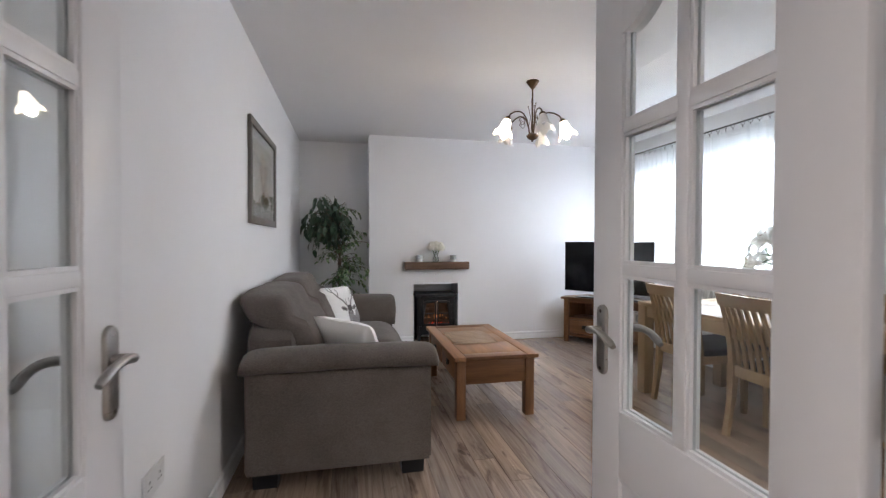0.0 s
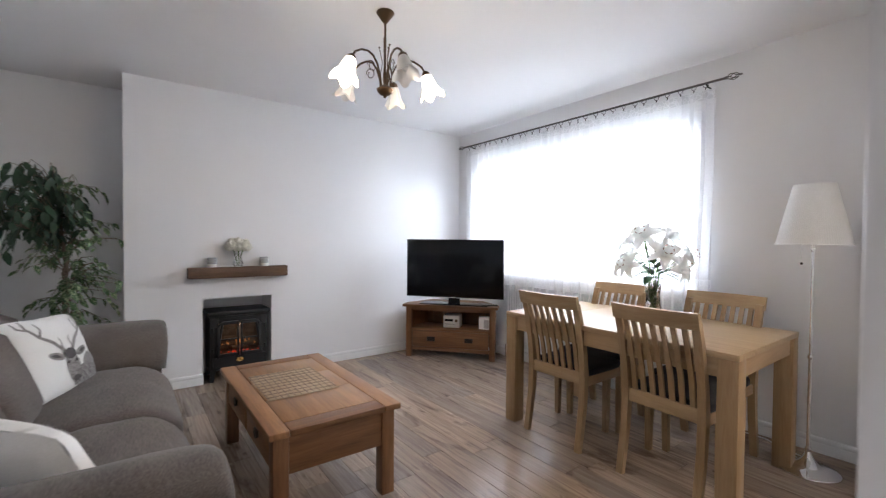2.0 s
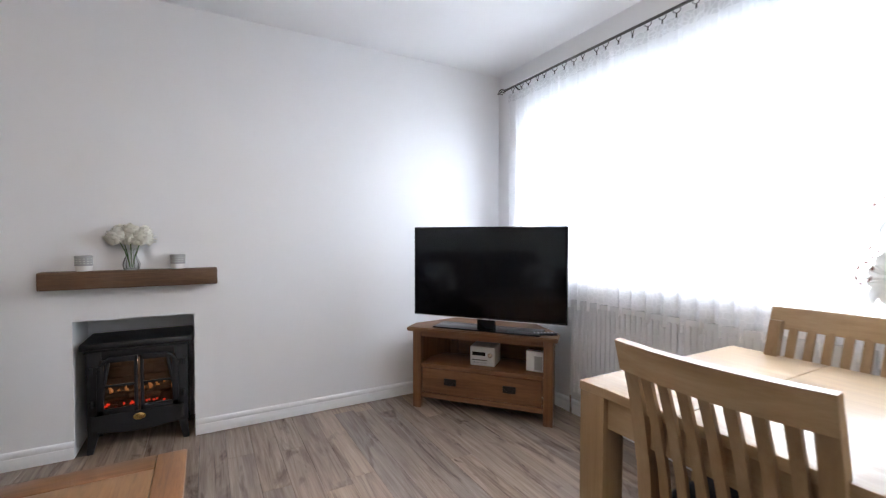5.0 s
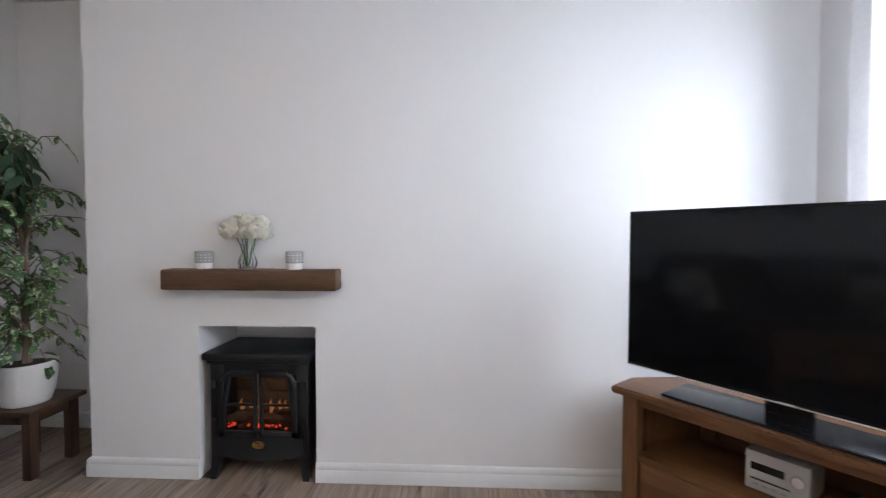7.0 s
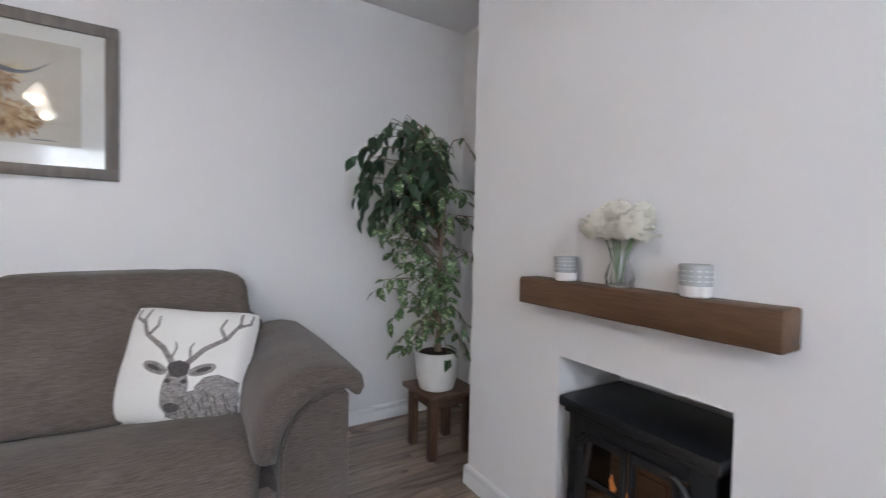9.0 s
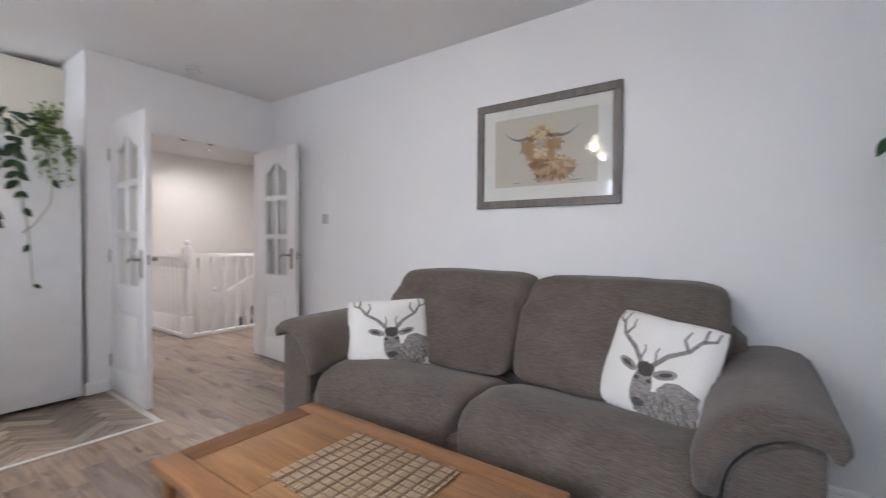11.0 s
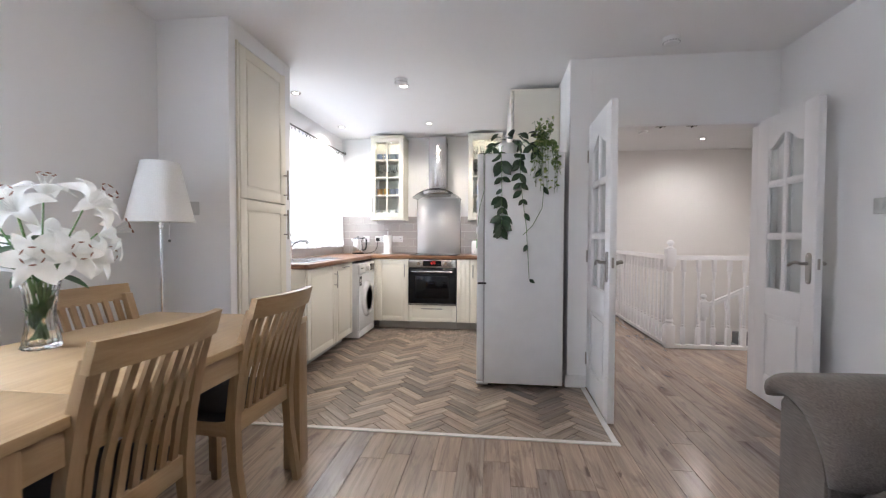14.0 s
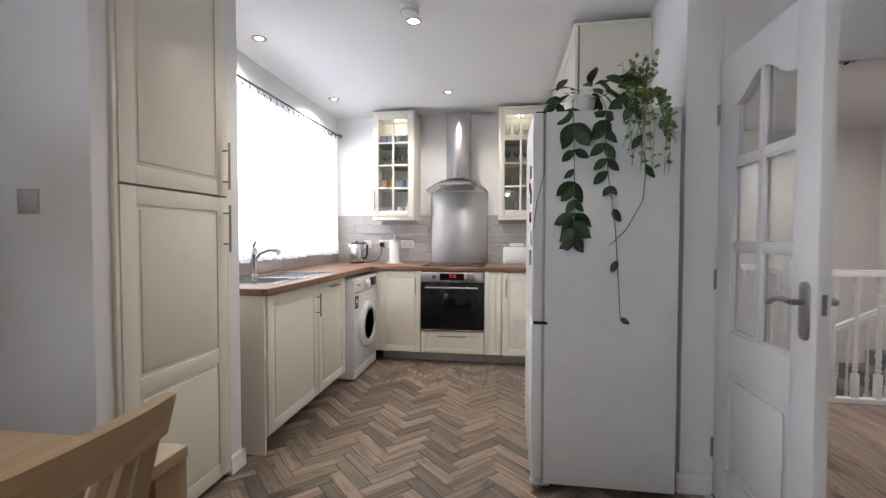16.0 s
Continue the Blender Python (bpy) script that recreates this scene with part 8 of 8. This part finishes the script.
def newel(parent, x, y, z0, top):
    bm = B()
    bx(bm, (x - 0.045, y - 0.045, z0), (x + 0.045, y + 0.045, z0 + 0.24), 0.004)
    bx(bm, (x - 0.045, y - 0.045, top - 0.28), (x + 0.045, y + 0.045, top - 0.09), 0.004)
    a, b = z0 + 0.24, top - 0.28
    lathe(bm, [(0.042, a), (0.030, a + 0.02), (0.043, a + 0.04), (0.028, a + 0.06), (0.040, a + 0.09), (0.030, a + 0.13), (0.036, a + 0.20), (0.030, b - 0.08), (0.026, b - 0.05), (0.040, b - 0.03), (0.042, b)], 20, (x, y, 0))
    lathe(bm, [(0.030, top - 0.09), (0.034, top - 0.08), (0.016, top - 0.068), (0.018, top - 0.06), (0.036, top - 0.035), (0.030, top - 0.012), (0.0, top)], 20, (x, y, 0))
    part("newel_post", bm, M["gloss_white"], parent)


BL = tagged(new("balustrade"), "white painted turned balustrade round the stairwell", "balustrade")
NX, NY = -0.365, -1.06
newel(BL, NX, NY, 0.0, 1.128)


def rail_run(parent, a, b, z_rail, z_base=0.0):
    a, b = Vector(a), Vector(b)
    d = (b - a).normalized()
    nrm = Vector((-d.y, d.x))
    for z0, z1, w in ((z_rail - 0.045, z_rail - 0.02, 0.030), (z_rail - 0.02, z_rail, 0.026), (z_base, z_base + 0.035, 0.030)):
        bm = B()
        c = [a + nrm * w, b + nrm * w, b - nrm * w, a - nrm * w]
        lo, hi = [bm.verts.new((p.x, p.y, z0)) for p in c], [bm.verts.new((p.x, p.y, z1)) for p in c]
        bm.faces.new(lo[::-1]), bm.faces.new(hi)
        for i in range(4):
            bm.faces.new((lo[i], lo[(i + 1) % 4], hi[(i + 1) % 4], hi[i]))
        part("handrail" if z0 > z_base else "base_rail", bm, M["gloss_white"], parent)


rail_run(BL, (NX - 0.045, NY), (-2.62, NY), 0.965)
rail_run(BL, (NX, NY - 0.045), (NX, -3.30), 0.965)
spin = mesh_of("spindle", turned(B(), 0, 0, 0.035, 0.92), M["gloss_white"])
for i in range(14):
    share("spindle", spin, BL, pose(NX - 0.135 - 0.148 * i, NY, 0))
for i in range(18):
    share("spindle", spin, BL, pose(NX, NY - 0.12 - 0.118 * i, 0))
ST_ = tagged(new("staircase"), "grey carpeted stairs with a white handrail", "staircase")
for i in range(5):
    z = -0.62 + 0.155 * i
    part("step", boxes(((-1.36 - 0.25 * i, -2.75, DOWN), (-1.36 - 0.25 * i + 0.252, -1.98, z)), bevel=0.006), M["carpet"], ST_)
part("half_landing", boxes(((-1.108, -2.75, DOWN), (-0.41, -1.13, -0.775)), bevel=0.004), M["carpet"], ST_)
part("string_board", boxes(((-2.36, -1.978, -0.95), (-1.10, -1.955, -0.60)), bevel=0.003), M["gloss_white"], ST_)
newel(ST_, -1.10, -1.93, -0.775, 0.462)
hr = B()
p, q = Vector((-1.10, -1.93, 0.265)), Vector((-2.40, -1.93, 0.90))
for dz, w in ((0.0, 0.030), (0.028, 0.022)):
    vs = [hr.verts.new(r + Vector((0, s * w, dz + t))) for r in (p, q) for s in (-1, 1) for t in (0, 0.03)]
    bmesh.ops.convex_hull(hr, input=vs)
part("handrail", hr, M["gloss_white"], ST_)
for i in range(8):
    u = (i + 0.6) / 8
    c = p.lerp(q, u)
    part("spindle", turned(B(), c.x, c.y, c.z - 0.86, c.z + 0.005, 0.8), M["gloss_white"], ST_)

# ---- floor boards, herringbone and wall tiles, last ----
PW, PL, GAP = 0.129, 1.285, 0.0013
KX0, KY_ = 0.79, 1.205           # corner of the herringbone floor
cache = {}


def board(x0, x1, y0, y1):
    """One laminate board with eased edges, from a shared mesh of its size."""
    w, l = round(x1 - x0 - GAP, 4), round(y1 - y0 - GAP, 4)
    if w < 0.004 or l < 0.01:
        return
    if (w, l) not in cache:
        bm = B()
        e = 0.0012
        lo = [bm.verts.new((sx * w / 2, sy * l / 2, -0.0055)) for sx, sy in ((-1, -1), (1, -1), (1, 1), (-1, 1))]
        md = [bm.verts.new((sx * w / 2, sy * l / 2, -0.0010)) for sx, sy in ((-1, -1), (1, -1), (1, 1), (-1, 1))]
        hi = [bm.verts.new((sx * (w / 2 - e), sy * (l / 2 - e), 0)) for sx, sy in ((-1, -1), (1, -1), (1, 1), (-1, 1))]
        bm.faces.new(hi)
        for a, b in ((lo, md), (md, hi)):
            for i in range(4):
                bm.faces.new((a[i], a[(i + 1) % 4], b[(i + 1) % 4], b[i]))
        cache[(w, l)] = mesh_of("floor_board", bm, M["plank"], False)
    share("floor_board", cache[(w, l)], floor, pose((x0 + x1) / 2, (y0 + y1) / 2, 0))


rng = random.Random(3)
x = -2.62
row = 0
while x < E:
    x1 = min(x + PW, E)
    # the stretches of this row that carry boards
    spans = []
    if x1 <= -0.57:
        spans = [(-1.02, 0.17)]
        if x1 > W - 0.19:
            pass
    if x >= W - 0.19 or x1 > W:
        top_ = NA if x1 <= 0.30 else NB
        if x < -0.36:
            spans = [(-1.02 if x1 > W else -1.02, top_)]
        elif x < 0.80:
            spans = [(-3.30, top_)]
        else:
            spans = [(KY_, top_)]
    if 0.803 < (x + x1) / 2 < 1.357:
        spans = [(a, NB + 0.34) for a, b in spans]
    for a, b in spans:
        y = a - rng.uniform(0.1, 1.1)
        while y < b:
            ya, yb = max(a, y), min(b, y + PL)
            if yb > ya:
                xa, xb = x, x1
                if xa < 0.79 < xb and ya < KY_:
                    board(xa, 0.775, ya, min(yb, KY_))
                    if yb > KY_:
                        board(xa, xb, KY_, yb)
                else:
                    board(xa, xb, ya, yb)
            y += PL
    x = x1
    row += 1

# herringbone: blocks of 0.071 x 0.284 laid in zigzag at 45 degrees
HWID, HLEN = 0.071, 0.284
herr = B()
hm = {}
region = (KX0, E - 0.02, SK + 0.02, KY_ - 0.012)


def clip_block(cx, cy, ang):
    """The block's outline, cut to the kitchen floor."""
    c, s = math.cos(ang), math.sin(ang)
    hx, hy = HWID / 2 - 0.0014, HLEN / 2 - 0.0014
    poly = [(cx + c * px - s * py, cy + s * px + c * py) for px, py in ((-hx, -hy), (hx, -hy), (hx, hy), (-hx, hy))]

    def cut(poly, axis, lim, keep_less):
        out = []
        for i, p in enumerate(poly):
            q = poly[(i + 1) % len(poly)]
            ip, iq = (p[axis] <= lim) == keep_less, (q[axis] <= lim) == keep_less
            if ip:
                out.append(p)
            if ip != iq:
                f = (lim - p[axis]) / (q[axis] - p[axis])
                out.append((p[0] + f * (q[0] - p[0]), p[1] + f * (q[1] - p[1])))
        return out

    x0 = region[0] if cy > DOORY - 0.1 else 0.902
    for axis, lim, less in ((0, x0, False), (0, region[1], True), (1, region[2], False), (1, region[3], True)):
        poly = cut(poly, axis, lim, less)
        if len(poly) < 3:
            return None
    return poly


full = []
q45 = math.pi / 4
u = Vector((math.cos(q45), math.sin(q45)))
v = Vector((-math.sin(q45), math.cos(q45)))
ratio = round(HLEN / HWID)
for i in range(-42, 66):
    for j in range(-18, 20):
        # standard herringbone cell on a grid of the block's width
        gx, gy = i, i + j * 2 * ratio
        for kind in (0, 1):
            if kind == 0:
                a = Vector((gx + ratio / 2, gy + 0.5)) * HWID
                turn = q45 + math.pi / 2
            else:
                a = Vector((gx + 0.5, gy + 1 + ratio / 2)) * HWID
                turn = q45
            c = u * a.x + v * a.y + Vector((2.2, -0.5))
            if not (region[0] - 0.3 < c.x < region[1] + 0.3 and region[2] - 0.3 < c.y < region[3] + 0.3):
                continue
            poly = clip_block(c.x, c.y, turn)
            if poly:
                full.append((c, turn, poly))


def block_mesh(poly, name):
    bm = B()
    cx = sum(p[0] for p in poly) / len(poly)
    cy = sum(p[1] for p in poly) / len(poly)
    lo = [bm.verts.new((x, y, -0.0055)) for x, y in poly]
    md = [bm.verts.new((x, y, -0.0008)) for x, y in poly]
    hi = [bm.verts.new((x + (cx - x) * 0.008, y + (cy - y) * 0.008, 0.0)) for x, y in poly]
    bm.faces.new(hi)
    n = len(poly)
    for a, b in ((lo, md), (md, hi)):
        for k in range(n):
            bm.faces.new((a[k], a[(k + 1) % n], b[(k + 1) % n], b[k]))
    return mesh_of(name, bm, M["herring"], False)


hx, hy = HWID / 2 - 0.0014, HLEN / 2 - 0.0014
whole = block_mesh([(-hx, -hy), (hx, -hy), (hx, hy), (-hx, hy)], "herringbone_block")
rest = B()
for c, turn, poly in full:
    area = abs(sum(poly[k][0] * poly[(k + 1) % len(poly)][1] - poly[(k + 1) % len(poly)][0] * poly[k][1] for k in range(len(poly)))) / 2
    if area < 0.0004:
        continue
    if c.y < -0.95:
        # far end of the kitchen: blocks joined into one part
        lo = [rest.verts.new((x, y, -0.0055)) for x, y in poly]
        hi = [rest.verts.new((x, y, 0.0)) for x, y in poly]
        rest.faces.new(hi)
        for k in range(len(poly)):
            rest.faces.new((lo[k], lo[(k + 1) % len(poly)], hi[(k + 1) % len(poly)], hi[k]))
    elif area > 0.995 * 4 * hx * hy:
        share("herringbone_block", whole, floor, pose(c.x, c.y, 0, 0, 0, math.degrees(turn)))
    else:
        back = Matrix.Translation((c.x, c.y, 0)) @ Matrix.Rotation(turn, 4, "Z")
        inv = back.inverted()
        loc = [(inv @ Vector((x, y, 0))) for x, y in poly]
        share("herringbone_block", block_mesh([(p.x, p.y) for p in loc], "herringbone_block"), floor, back)
tagged(part("herringbone_far_end", rest, M["herring_rest"], floor, "", None, False), kind="stuff")

setting("threshold_trim", boxes(((KX0 - 0.030, KY_ - 0.015, -0.004), (3.085, KY_ + 0.018, 0.005)), ((KX0 - 0.026, DOORY + 0.016, -0.004), (KX0 + 0.010, KY_ - 0.015, 0.0048)), bevel=0.002),
        plain("pale_metal_trim", (0.62, 0.61, 0.60), 0.3), "pale metal threshold strip round the kitchen floor", "threshold strip")

# metro tiles behind the worktop
TW, TH, TG = 0.200, 0.100, 0.003
tiled = setting("wall_tiles", boxes(((0.902, SK, 0.921), (E, SK + 0.004, 1.425)), ((E - 0.004, SK + 0.004, 0.921), (E, 0.38, KZ0 - 0.026))), M["grout"], "glossy grey brick-bond wall tiles", "tiles")


def tile_mesh(w, h):
    key = ("tile", round(w, 3), round(h, 3))
    if key not in cache:
        bm = B()
        e = 0.004
        lo = [bm.verts.new((sx * w / 2, 0, sz * h / 2)) for sx, sz in ((-1, -1), (1, -1), (1, 1), (-1, 1))]
        md = [bm.verts.new((sx * w / 2, 0.004, sz * h / 2)) for sx, sz in ((-1, -1), (1, -1), (1, 1), (-1, 1))]
        hi = [bm.verts.new((sx * (w / 2 - e), 0.0065, sz * (h / 2 - e))) for sx, sz in ((-1, -1), (1, -1), (1, 1), (-1, 1))]
        bm.faces.new(hi)
        for a, b in ((lo, md), (md, hi)):
            for k in range(4):
                bm.faces.new((a[k], a[(k + 1) % 4], b[(k + 1) % 4], b[k]))
        cache[key] = mesh_of("tile", bm, M["tile"], False)
    return cache[key]


for r in range(5):
    z = 0.923 + r * (TH + TG / 3)
    x = E - 0.006 - (0 if r % 2 else TW / 2)
    first = True
    while x > 0.905:
        w = min(TW, x - 0.903) if not (first and r % 2 == 0) else TW
        if first and r % 2 == 0:
            half = TW / 2 - TG
            share("tile", tile_mesh(half, TH - TG), tiled, pose(E - 0.006 - half / 2, SK + 0.003, z + TH / 2))
            first = False
            continue
        first = False
        if w > 0.02:
            share("tile", tile_mesh(w - TG, TH - TG), tiled, pose(x - w / 2, SK + 0.003, z + TH / 2))
        x -= TW
y = SK + 0.012
while y < 0.36:
    w = min(TW, 0.37 - y)
    share("tile", tile_mesh(w - TG, TH - TG), tiled, pose(E - 0.003, y + w / 2, 0.923 + TH / 2, 0, 0, 90))
    y += TW
